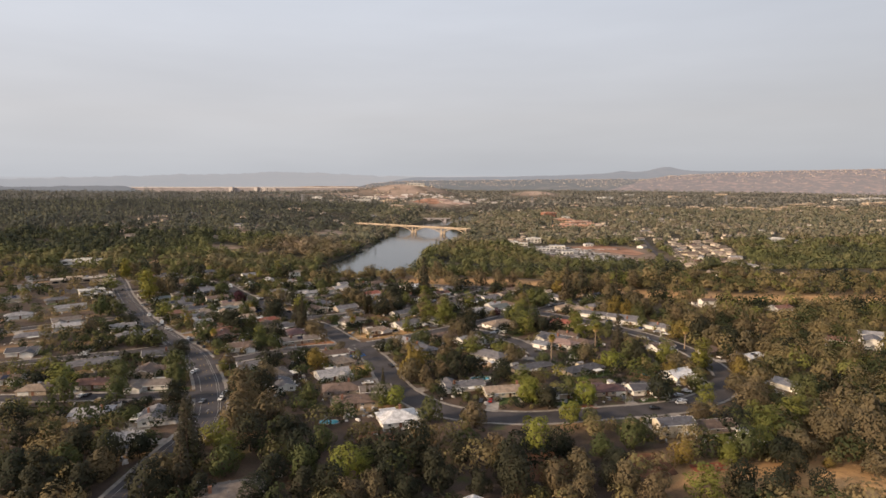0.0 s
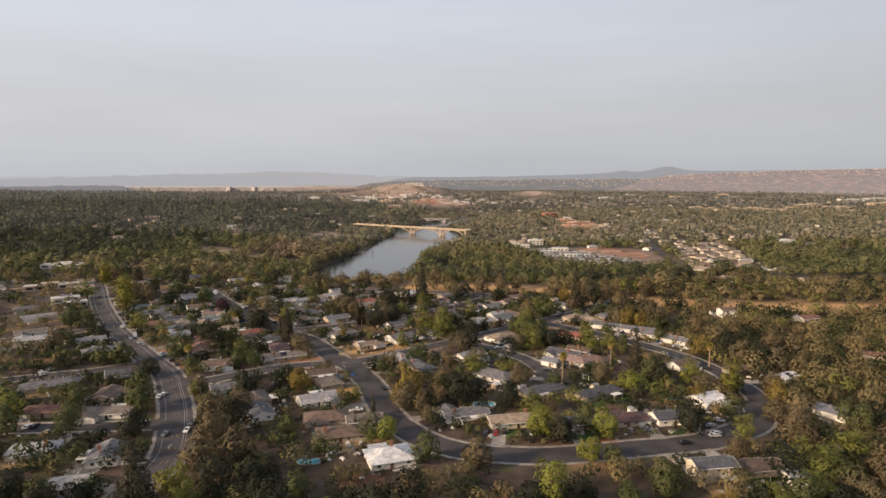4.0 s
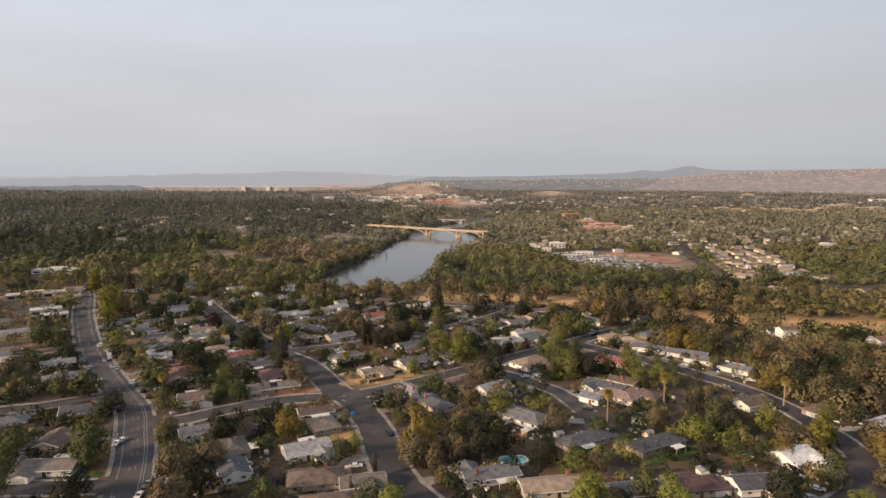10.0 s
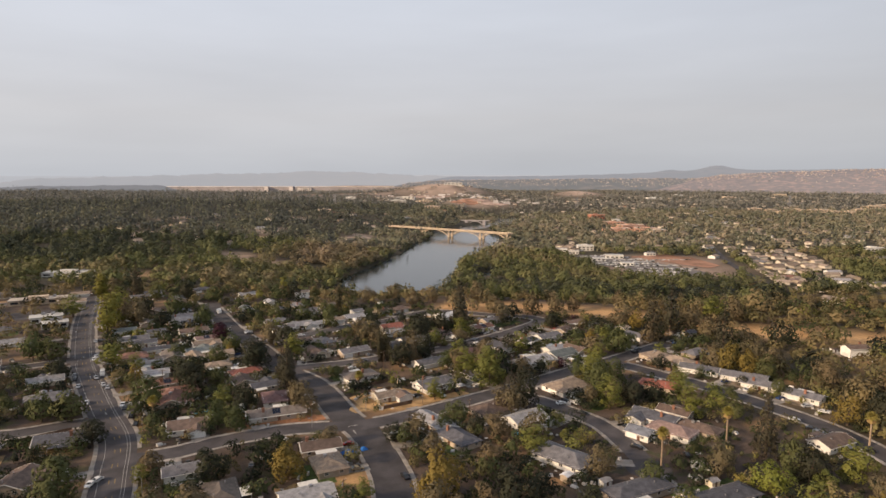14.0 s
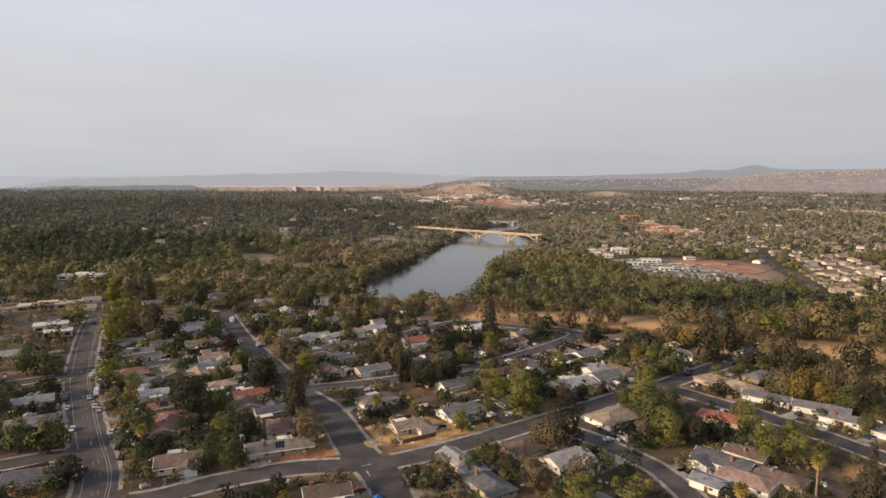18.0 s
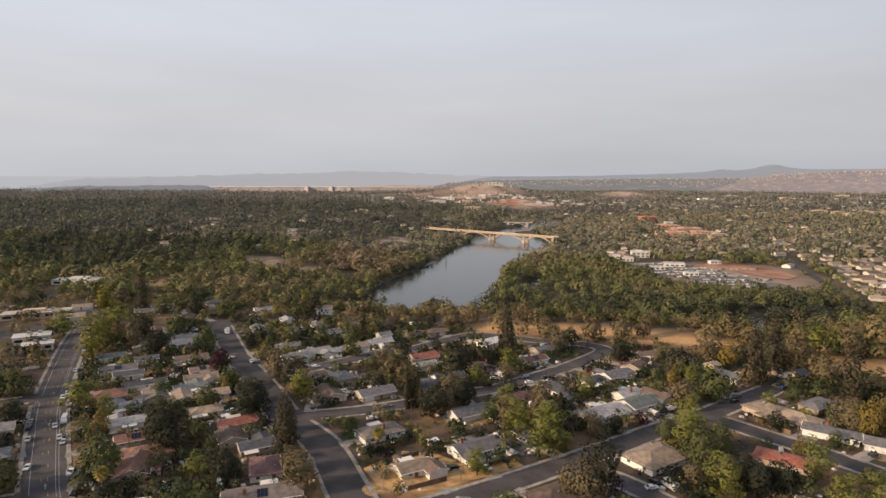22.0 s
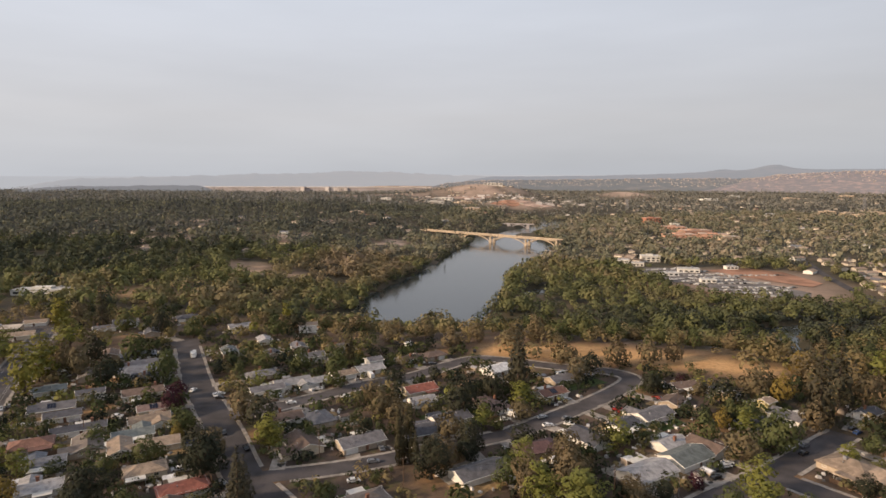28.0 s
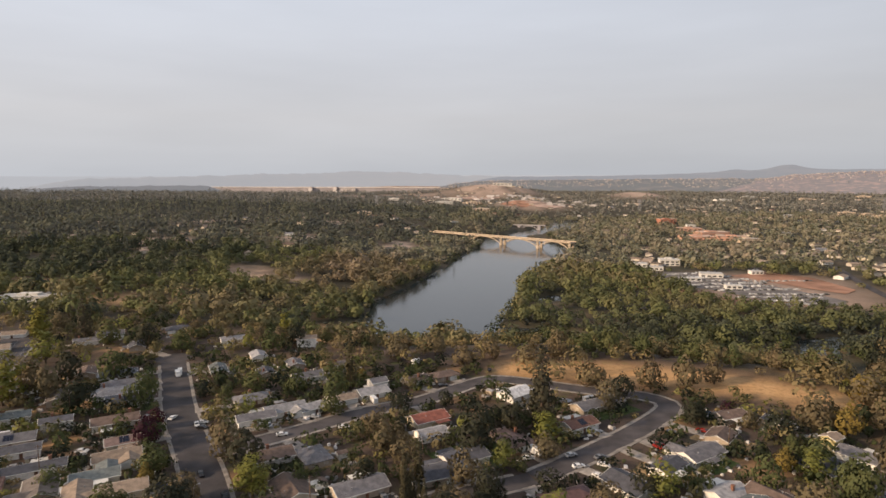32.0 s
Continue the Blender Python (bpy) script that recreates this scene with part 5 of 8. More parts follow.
car(-213.5, 412.7, -62, "black")
car(-217.6, 418.3, -62, "grey")
car(-156.6, 368.0, -72, "black")
car(-150.0, 360.4, -72, "black")
car(-154.8, 373.6, 15, "silver")
car(-165.1, 513.1, -53, "white")
car(-210.4, 572.1, -53, "van")
car(-204.9, 421.9, -60, "van")
car(-13.4, 507.3, 35, "silver")
car(-3.0, 507.3, 35, "grey")
car(-20.3, 410.7, -40, "black")
car(-37.7, 402.2, 40, "black")
car(49.8, 470.3, 20, "white")
car(46.0, 466.6, 20, "black")
car(81.7, 484.9, 40, "black")
car(111.4, 507.9, 40, "blue")
car(34.7, 399.1, 120, "van")
car(30.4, 401.4, 120, "black")
car(36.3, 386.0, -35, "black")
car(54.8, 370.9, 20, "white")
car(57.1, 367.1, 20, "black")
car(78.9, 391.1, 140, "silver")
car(121.1, 519.1, 40, "white")
car(-194.0, 405.8, -50, "silver")
car(-135.4, 312.7, -105, "white")
car(-107.1, 279.4, -100, "silver")
car(-304.8, 555.6, -60, "black")
car(-215.0, 355.0, 20, "white")
car(-214.6, 346.3, 20, "white")
car(-194.4, 325.6, 15, "white")
car(-195.5, 335.0, 15, "silver")
car(-86.0, 334.5, 100, "white")
car(-87.8, 328.2, 100, "grey")
car(-219.8, 371.5, 100, "white")
car(-213.5, 372.7, 100, "white")
car(-113.1, 267.9, -100, "grey")
car(-32.4, 323.5, -60, "black")
car(17.6, 282.1, -100, "van")
car(21.5, 272.3, -100, "black")
car(13.9, 269.9, -100, "black")
car(-40.1, 355.5, 30, "van")
car(51.7, 353.0, -30, "black")
car(28.7, 397.3, 20, "white")
car(-40.8, 295.2, 10, "white")
car(124.5, 385.4, -25, "white")
car(126.8, 375.8, -25, "black")
car(127.6, 372.1, -25, "grey")
car(137.4, 356.4, -25, "black")
car(112.9, 284.8, -30, "white")
car(107.2, 279.0, 10, "silver")
car(105.9, 271.6, 20, "white")
car(69.9, 337.1, -15, "van")
car(141.6, 395.4, -30, "white")
car(68.5, 347.6, 90, "black")
car(54.5, 368.2, 10, "white")
car(137.7, 401.8, 10, "silver")
car(-204.4, 415.8, -50, "silver")
car(-213.1, 342.0, 20, "white")
car(-213.6, 350.9, 20, "white")
car(-160.8, 269.1, 0, "tan")
car(-170.5, 275.4, 90, "black")
car(-173.0, 274.5, 90, "white")
car(-139.6, 185.8, -5, "white")
car(-106.2, 271.9, -88, "white")
car(-226.4, 446.6, -55, "white")
car(-135.8, 309.9, -80, "white")
car(104.4, 269.1, 10, "white")
car(90.1, 262.1, 5, "black")
car(-211.0, 575.0, -60, "van")
car(-163.9, 515.8, 20, "white")
car(-161.1, 510.5, 0, "black")
car(-186.9, 578.3, 40, "white")
car(-126.1, 509.0, 25, "white")
car(-119.7, 432.9, 10, "black")
car(-124.7, 460.8, -50, "black")
car(-140.1, 473.1, -50, "black")
car(-248.7, 497.6, 20, "white")
car(-225.5, 469.2, 20, "white")
car(-193.8, 483.4, 15, "white")
car(-233.1, 483.6, 10, "grey")
car(-248.4, 487.3, 20, "grey")
car(-116.0, 480.3, 90, "white")
car(-179.2, 518.3, 90, "white")
car(-74.5, 456.9, 20, "grey")
car(-74.2, 467.8, 120, "grey")
car(-77.4, 442.1, 25, "white")
car(-11.2, 498.7, 25, "white")
car(-2.3, 501.0, -20, "white")
car(-28.9, 502.5, 20, "white")
car(-1.8, 530.4, 30, "silver")
car(-8.7, 523.6, 30, "black")
car(-50.7, 605.3, 90, "black")
car(-120.1, 528.7, 10, "silver")
car(-104.0, 519.7, 10, "white")
car(-71.4, 576.5, 20, "black")
car(51.2, 473.0, 15, "white")
car(43.9, 461.1, 40, "black")
car(84.9, 492.0, 35, "grey")
car(111.4, 511.7, 35, "black")
car(123.4, 527.2, -60, "white")
car(20.0, 521.2, 10, "red")
car(27.6, 534.4, 10, "grey")
car(78.7, 489.4, 30, "white")

car(-112, 378, 115, "van")
car(-2, 566, 35, "van")
car(-92, 612, 60, "van")

# vehicles left on the driveways
krng = random.Random(23)
drives = [(g, t) for g, t, hw in DRIVES if t.length - hw > 6.5 and 235 < g.y < 600 and -260 < g.x < 170]
for g, t in krng.sample(drives, min(44, len(drives))):
    d = t.normalized()
    p = g + d * krng.uniform(3.4, 4.2) + Vector((-d.y, d.x, 0)) * krng.choice((-1.3, 1.3))
    car(p.x, p.y, math.degrees(math.atan2(d.y, d.x)) + krng.choice((0, 180)), krng.choice(("white", "white", "silver", "grey", "black", "van", "tan", "blue", "red")))


# ---- trees ----
trng = np.random.RandomState(11)


def leaf_cards(centres, normals, size, rng, jitter=0.24):
    """Small four-cornered leaf clumps at the given places, turned roughly along the normals."""
    k = len(centres)
    nrm = normals + rng.normal(0, jitter, (k, 3))
    nrm /= np.linalg.norm(nrm, axis=1, keepdims=True) + 1e-9
    ref = rng.normal(0, 1, (k, 3))
    u = np.cross(nrm, ref)
    u /= np.linalg.norm(u, axis=1, keepdims=True) + 1e-9
    w = np.cross(nrm, u)
    s = size * rng.uniform(0.6, 1.3, (k, 1))
    a = rng.uniform(0.6, 1.0, (k, 1))
    fold = nrm * s * rng.uniform(-0.25, 0.25, (k, 1))
    v = np.stack([centres - u * s, centres - w * s * a + fold, centres + u * s, centres + w * s * a - fold], 1).reshape(-1, 3)
    out = normals / (np.linalg.norm(normals, axis=1, keepdims=True) + 1e-9)
    out = out * 0.78 + nrm * 0.22
    out /= np.linalg.norm(out, axis=1, keepdims=True) + 1e-9
    return v, np.arange(4 * k).reshape(k, 4), np.repeat(out, 4, axis=0)


def ball_points(k, rng):
    p = rng.normal(0, 1, (k, 3))
    return p / np.linalg.norm(p, axis=1, keepdims=True)


def shell(lobes, cards, rng, centre, lobed=0.36):
    """Ragged places about the skin of overlapping lobes, with soft outward directions."""
    c = np.array([p for p, _ in lobes])
    r = np.array([q for _, q in lobes])
    pick = rng.choice(len(r), cards * 6, p=r * r / (r * r).sum())
    d = ball_points(len(pick), rng)
    reach = rng.uniform(0.88, 1.05, len(pick)) + np.where(rng.uniform(0, 1, len(pick)) < 0.1, rng.uniform(0, 0.35, len(pick)), 0)
    p = c[pick] + d * (r[pick] * reach)[:, None]
    gap = np.linalg.norm(p[:, None, :] - c[None], axis=2) / r[None]
    gap[np.arange(len(pick)), pick] = 9
    ok = np.nonzero((gap.min(axis=1) > 0.84) & (p[:, 2] > 0.12))[0][:cards]
    p, d = p[ok], d[ok]
    out = p - np.array([0, 0, centre])
    out /= np.linalg.norm(out, axis=1, keepdims=True) + 1e-9
    return p, lobed * d + (1.06 - lobed) * out + np.array([0, 0, 0.16])


def boughs(rng, heads, twigs, small):
    """Each main bough carries a ring of smaller leaf masses."""
    lobes = list(heads)
    for c, r in heads:
        for d in ball_points(twigs, rng):
            if d[2] > -0.55:
                lobes.append((c + d * r * rng.uniform(0.75, 1.2) * np.array([1.08, 1.08, 1.0]), rng.uniform(*small)))
    return lobes


def crown_arrays(shape, cards, size, rng):
    """Boughs with ragged masses of leaf clumps; the crown's half width is about 1."""
    heads, mid = [], 1.0
    if shape == "round":
        turn, squash = rng.uniform(0, 6.28), rng.uniform(0.74, 1.0)
        for i in range(rng.randint(4, 7)):
            az = turn + i * 2.4 + rng.uniform(-0.5, 0.5)
            off = rng.uniform(0.28, 0.62)
            heads.append((np.array([off * math.cos(az), squash * off * math.sin(az), rng.uniform(0.62, 1.3)]), rng.uniform(0.27, 0.42)))
        heads.append((np.array([rng.uniform(-0.2, 0.2), rng.uniform(-0.2, 0.2), rng.uniform(1.35, 1.62)]), rng.uniform(0.26, 0.38)))
        heads.append((np.array([0, 0, 0.85]), 0.5))
        for i in range(3):
            az = turn + 1.1 + i * 2.1
            heads.append((np.array([0.45 * math.cos(az), 0.45 * math.sin(az), rng.uniform(0.4, 0.6)]), rng.uniform(0.24, 0.34)))
        lobes = boughs(rng, heads, 9, (0.1, 0.23))
    elif shape == "tall":
        mid = 1.5
        for i in range(9):
            z, az = 0.5 + 2.25 * i / 8.0, i * 2.4 + rng.uniform(-0.5, 0.5)
            w = math.sqrt(max(0.08, 1 - ((z - 1.3) / 1.55) ** 2))
            heads.append((np.array([0.44 * w * math.cos(az), 0.44 * w * math.sin(az), z]), rng.uniform(0.26, 0.42) * (0.4 + 0.6 * w)))
        lobes = boughs(rng, heads, 6, (0.1, 0.22))
    elif shape == "column":
        mid = 2.0
        for i in range(13):
            z, az = 0.4 + 3.6 * i / 12.0, i * 2.4
            w = math.sqrt(max(0.08, 1 - ((z - 1.8) / 2.45) ** 2))
            heads.append((np.array([0.4 * w * math.cos(az), 0.4 * w * math.sin(az), z]), rng.uniform(0.3, 0.46) * (0.4 + 0.6 * w)))
        lobes = boughs(rng, heads, 4, (0.12, 0.26))
    elif shape == "needle":
        mid = 4.5
        lobes = [(np.array([rng.uniform(-0.2, 0.2), rng.uniform(-0.2, 0.2), z]), max(0.2, 0.9 * (1 - abs(z - 3.5) / 7.5))) for z in np.linspace(0.5, 9.5, 18)]
    else:  # cone
        mid, lobes = 1.3, []
        for i in range(60):
            z, az = 0.3 + 3.5 * i / 59.0, i * 2.4 + rng.uniform(-0.4, 0.4)
            w = (1 - (z - 0.2) / 3.8) * rng.uniform(0.7, 1.1)
            lobes.append((np.array([0.7 * w * math.cos(az), 0.7 * w * math.sin(az), z]), 0.24 * w + 0.06))
    p, d = shell(lobes, cards, rng, mid)
    if shape in ("round", "tall", "column"):
        p = p * np.array([1, 1, {"round": 0.94, "tall": 0.8, "column": 0.72}[shape]]) / np.percentile(np.hypot(p[:, 0], p[:, 1]), 95) * 1.0
    return leaf_cards(p, d, size, rng), lobes


def trunk_arrays(shape, rng, lobes):
    if shape in ("round", "tall"):
        pieces = [tube([(0, 0, -0.05), (0.03, 0.02, 0.3), (0.0, 0.05, 0.8)], [0.085, 0.06, 0.04], 7)]
        for c, r in lobes[:5]:
            pieces.append(tube([(0.02, 0.03, 0.32), tuple(c * 0.5 + np.array([0, 0, 0.2])), tuple(c)], [0.045, 0.03, 0.012], 5))
        return joined(*pieces)
    top = {"column": 3.6, "needle": 9.0, "cone": 3.4}[shape]
    return joined(tube([(0, 0, -0.05), (0, 0, top * 0.5), (0, 0, top)], [0.1 if shape != "needle" else 0.25, 0.06, 0.015], 7))


KIND = {"o": ("round", 1000, 0.082, "spreading oak tree with dull olive-brown leaves"), "d": ("round", 1000, 0.082, "dense dark green oak tree"),
        "g": ("round", 1000, 0.082, "leafy green shade tree in a yard"), "yg": ("tall", 1000, 0.09, "yellow-green upright garden tree"),
        "y": ("round", 1000, 0.08, "tree with yellowing autumn leaves"), "bg": ("round", 1000, 0.082, "bright green leafy tree"),
        "c": ("cone", 950, 0.09, "tall dark conifer tree"), "cy": ("needle", 500, 0.26, "slender columnar cypress tree"),
        "po": ("column", 1000, 0.115, "tall yellow-green poplar tree"), "pl": ("round", 800, 0.088, "plum tree with dark purple leaves")}
PROTO = {}
TREES = []


def frond_mesh(name, count, top, low, reach, drop, wide, material):
    """Folded fan fronds round the head of a palm, from upright (top) to hanging (low)."""
    v, f = [], []
    for k in range(count):
        a, up = k * 2.4, top + (low - top) * k / count
        d, s = Vector((math.cos(a), math.sin(a), 0)), Vector((-math.sin(a), math.cos(a), 0))
        stem = d * math.cos(up) + Vector((0, 0, math.sin(up)))
        p1, p2 = stem * reach * 0.55, stem * reach + Vector((0, 0, -drop))
        i = len(v)
        v += [Vector((0, 0, 0)), p1 + s * wide - Vector((0, 0, 0.2)), p2 + s * wide * 0.5, p2 - s * wide * 0.5, p1 - s * wide - Vector((0, 0, 0.2)), p1 + Vector((0, 0, 0.12))]
        f += [(i, i + 1, i + 5), (i, i + 5, i + 4), (i + 1, i + 2, i + 5), (i + 5, i + 3, i + 4), (i + 5, i + 2, i + 3)]
    return mesh_of(name, v, f, material)


def palm_tree(x, y, r):
    root = tagged(new("palm_tree"), "fan palm with a golden shaggy skirt on a bare trunk", "palm tree", group="trees")
    tall = r
    head = pose(0.15, 0.1, tall)
    child("trunk", mesh_of("trunk", *tube([(0, 0, -0.1), (0.1, 0.05, tall * 0.4), (0.15, 0.1, tall)], [0.42, 0.32, 0.34], 9), M_PALMTRUNK), root)
    child("fronds", frond_mesh("fronds", 44, 1.35, -0.35, 2.5, 0.5, 0.62, M_PALMLEAF), root, head)
    child("skirt", frond_mesh("skirt", 40, -0.6, -1.35, 2.3, 0.5, 0.5, M_PALMSKIRT), root, head, "dry golden hanging fronds")
    root.matrix_world = pose(x, y, float(height(x, y)))
    TREES.append((x, y, 2.0))


def tree(kind, x, y, r):
    if kind == "pa":
        return palm_tree(x, y, r)
    shape, cards, size, label = KIND[kind]
    variant = int(trng.randint(3))
    near = y < 470 and abs(x) < 170
    key = (kind, variant, near)
    r = r * (0.86 if shape == "round" else 1.0)
    sq = trng.uniform(0.9, 1.25) * (0.72 if kind == "yg" else 1.0)
    m = pose(x, y, float(height(x, y)) - 0.1, 0, 0, float(trng.uniform(0, 360))) @ Matrix.Diagonal((r, r, r * sq, 1))
    TREES.append((x, y, r))
    if key not in PROTO:
        root = tagged(new({"o": "oak_tree", "d": "oak_tree", "c": "conifer_tree", "cy": "cypress_tree", "po": "poplar_tree", "pl": "plum_tree"}.get(kind, "tree")), label, "tree", group="trees")
        rng = np.random.RandomState(100 + 7 * variant + 31 * sorted(KIND).index(kind) + near)
        # closer trees get more and finer leaf clumps
        (v, q, nr), lobes = crown_arrays(shape, int(cards * (1.75 if near else 0.7)), size * (0.74 if near else 1.1), rng)
        child("trunk", mesh_of("trunk", *trunk_arrays(shape, rng, lobes), M_BARK), root)
        child("crown", quick_mesh("crown", v, q, LEAF[kind], nr), root)
        PROTO[key] = root
        root.matrix_basis = m
    else:
        o = copy_thing(PROTO[key], Matrix.Identity(4))
        o.matrix_basis = m


tree("pa", 86, 357, 14.0)
tree("pa", 57, 339, 12.5)
tree("pa", -147, 368, 8.0)
tree("pa", -69, 419, 4.5)
tree("pa", 141, 362, 11.5)
tree("g", -250, 445, 8.5)
tree("g", -260, 443, 8.0)
tree("d", -222, 412, 7.0)
tree("yg", -208, 434, 7.2)
tree("y", -182, 414, 5.0)
tree("g", -155, 378, 8.5)
tree("g", -181, 364, 8.5)
tree("d", -156, 341, 7.0)
tree("d", -145, 400, 8.5)
tree("g", -114, 358, 5.4)
tree("g", -106, 357, 4.8)
tree("g", -154, 444, 6.8)
tree("d", -132, 442, 8.2)
tree("g", -135, 406, 5.9)
tree("d", -111, 381, 6.6)
tree("yg", -123, 383, 4.8)
tree("c", -103, 415, 5.1)
tree("o", -92, 392, 6.0)
tree("g", -202, 530, 7.7)
tree("pl", -173, 491, 5.9)
tree("d", -227, 522, 8.5)
tree("d", -257, 553, 8.5)
tree("yg", -296, 582, 8.5)
tree("o", -138, 488, 8.5)
tree("yg", -116, 462, 5.9)
tree("g", -238, 560, 8.5)
tree("y", -155, 465, 3.6)
tree("po", -251, 498, 7.0)
tree("po", -266, 526, 6.6)
tree("po", -339, 625, 6.0)
tree("po", -191, 665, 3.9)
tree("d", -125, 477, 8.0)
tree("o", -83, 500, 6.4)
tree("o", -78, 503, 5.9)
tree("g", -119, 554, 7.5)
tree("o", -50, 481, 7.1)
tree("d", -48, 505, 8.5)
tree("c", -24, 532, 8.5)
tree("yg", -23, 520, 5.7)
tree("o", 6, 557, 8.3)
tree("g", -26, 447, 6.1)
tree("yg", -16, 431, 6.1)
tree("o", -5, 445, 8.5)
tree("yg", -5, 427, 6.4)
tree("g", -0, 423, 4.9)
tree("d", -52, 448, 7.8)
tree("cy", -65, 456, 1.5)
tree("cy", -64, 457, 1.5)
tree("cy", -63, 458, 1.5)
tree("cy", -61, 458, 1.4)
tree("cy", -59, 457, 1.4)
tree("d", -41, 464, 6.5)
tree("yg", -29, 399, 4.2)
tree("g", -17, 371, 6.4)
tree("g", -22, 364, 4.5)
tree("d", 11, 391, 8.5)
tree("d", 39, 549, 5.2)
tree("o", 14, 435, 5.8)
tree("o", -85, 380, 7.0)
tree("c", -102, 409, 5.7)
tree("o", -32, 355, 6.5)
tree("d", -41, 352, 4.3)
tree("o", -65, 347, 4.4)
tree("o", 0, 358, 5.5)
tree("o", 13, 358, 6.6)
tree("d", -10, 362, 5.0)
tree("g", -62, 402, 1.3)
tree("g", -83, 432, 2.7)
tree("o", -74, 492, 5.4)
tree("d", -83, 475, 4.8)
tree("d", -85, 542, 6.2)
tree("g", -139, 556, 6.6)
tree("yg", 48, 428, 7.0)
tree("g", 58, 427, 6.6)
tree("g", 41, 436, 5.3)
tree("d", 87, 454, 4.6)
tree("pl", 35, 452, 3.9)
tree("o", 42, 400, 6.0)
tree("o", 54, 401, 7.4)
tree("yg", 49, 393, 5.9)
tree("d", 61, 398, 8.0)
tree("d", 70, 399, 6.1)
tree("yg", 85, 412, 5.5)
tree("y", 89, 431, 4.4)
tree("g", 105, 442, 2.9)
tree("g", 101, 411, 3.8)
tree("g", 108, 410, 3.8)
tree("yg", 82, 386, 5.4)
tree("yg", 92, 387, 5.8)
tree("g", 100, 385, 5.2)
tree("c", 116, 534, 8.3)
tree("g", 75, 487, 8.0)
tree("g", 71, 509, 7.2)
tree("g", 49, 491, 6.4)
tree("d", 39, 545, 5.1)
tree("o", 139, 461, 8.5)
tree("g", 137, 440, 6.5)
tree("o", 117, 457, 8.5)
tree("c", 133, 488, 7.6)
tree("o", 150, 501, 8.5)
tree("o", 144, 450, 7.8)
tree("d", 171, 502, 8.5)
tree("o", 135, 520, 8.2)
tree("o", 96, 508, 6.7)
tree("y", 130, 447, 6.8)
tree("y", 123, 452, 7.7)
tree("o", 91, 554, 8.5)
tree("o", 119, 576, 8.5)
tree("yg", 158, 580, 7.1)
tree("o", 171, 567, 8.5)
tree("o", 135, 561, 8.5)
tree("g", -168, 300, 7.6)
tree("g", -137, 296, 8.5)
tree("g", -134, 290, 4.9)
tree("g", -158, 282, 5.6)
tree("d", -126, 265, 6.3)
tree("d", -165, 323, 4.0)
tree("o", -100, 285, 7.7)
tree("d", -87, 273, 8.5)
tree("o", -91, 260, 7.5)
tree("g", -64, 268, 4.8)
tree("d", -96, 314, 7.3)
tree("y", -74, 325, 6.0)
tree("o", -121, 322, 5.2)
tree("yg", -121, 314, 2.9)
tree("g", -191, 360, 7.0)
tree("o", -240, 394, 6.4)
tree("d", -213, 359, 3.8)
tree("o", -91, 290, 7.1)
tree("d", -102, 273, 3.7)
tree("y", -19, 309, 8.5)
tree("o", -20, 297, 6.8)
tree("d", 4, 303, 8.5)
tree("d", 13, 312, 5.9)
tree("o", -5, 303, 5.3)
tree("o", 5, 385, 8.5)
tree("o", 34, 330, 5.9)
tree("d", 25, 299, 5.7)
tree("yg", 35, 291, 5.2)
tree("bg", 35, 272, 6.2)
tree("bg", -25, 264, 6.0)
tree("yg", -43, 306, 3.6)
tree("cy", -39, 276, 0.8)
tree("cy", -33, 288, 1.0)
tree("y", -72, 319, 7.0)
tree("g", 48, 412, 8.5)
tree("yg", -4, 420, 7.7)
tree("o", -19, 442, 6.9)
tree("o", -4, 333, 5.7)
tree("g", 50, 325, 5.3)
tree("yg", 12, 345, 5.6)
tree("o", -25, 339, 5.8)
tree("o", -13, 295, 4.9)
tree("y", -25, 309, 3.9)
tree("g", 7, 271, 2.8)
tree("o", -9, 284, 4.1)
tree("g", -36, 351, 4.5)
tree("d", 14, 293, 3.7)
tree("c", 97, 349, 6.3)
tree("g", 100, 335, 6.4)
tree("bg", 87, 322, 7.2)
tree("o", 74, 331, 5.8)
tree("d", 103, 330, 6.8)
tree("yg", 118, 330, 5.8)
tree("y", 144, 382, 7.4)
tree("d", 156, 379, 8.5)
tree("o", 158, 364, 8.5)
tree("po", 136, 320, 3.7)
tree("po", 130, 314, 4.2)
tree("d", 95, 272, 7.9)
tree("bg", 61, 269, 6.9)
tree("d", 44, 266, 6.1)
tree("o", 42, 292, 4.9)
tree("y", 60, 294, 2.3)
tree("o", 119, 316, 5.9)
tree("y", 112, 307, 5.7)
tree("g", 118, 286, 6.0)
tree("o", 186, 387, 8.5)
tree("o", 198, 385, 8.5)
tree("o", 150, 315, 6.9)
tree("g", 132, 416, 5.2)
tree("d", 121, 430, 3.6)
tree("yg", 113, 263, 4.9)
tree("y", 148, 306, 7.5)
tree("o", 137, 285, 6.9)
tree("g", 105, 307, 4.2)
tree("yg", 105, 324, 3.7)
tree("o", 202, 429, 8.5)
tree("o", 178, 416, 8.5)
tree("o", 165, 412, 8.0)
tree("o", 158, 425, 7.6)
tree("o", 172, 351, 8.5)
tree("d", 165, 355, 8.5)
tree("d", -145, 194, 8.2)
tree("d", -132, 187, 8.4)
tree("g", -132, 198, 6.7)
tree("o", -119, 195, 7.1)
tree("g", -127, 213, 5.6)
tree("c", -90, 199, 6.6)
tree("c", -96, 211, 6.0)
tree("bg", -88, 222, 6.0)
tree("g", -77, 198, 6.7)
tree("o", -85, 235, 8.5)
tree("o", -75, 241, 8.5)
tree("d", -59, 194, 6.5)
tree("d", -161, 218, 6.0)
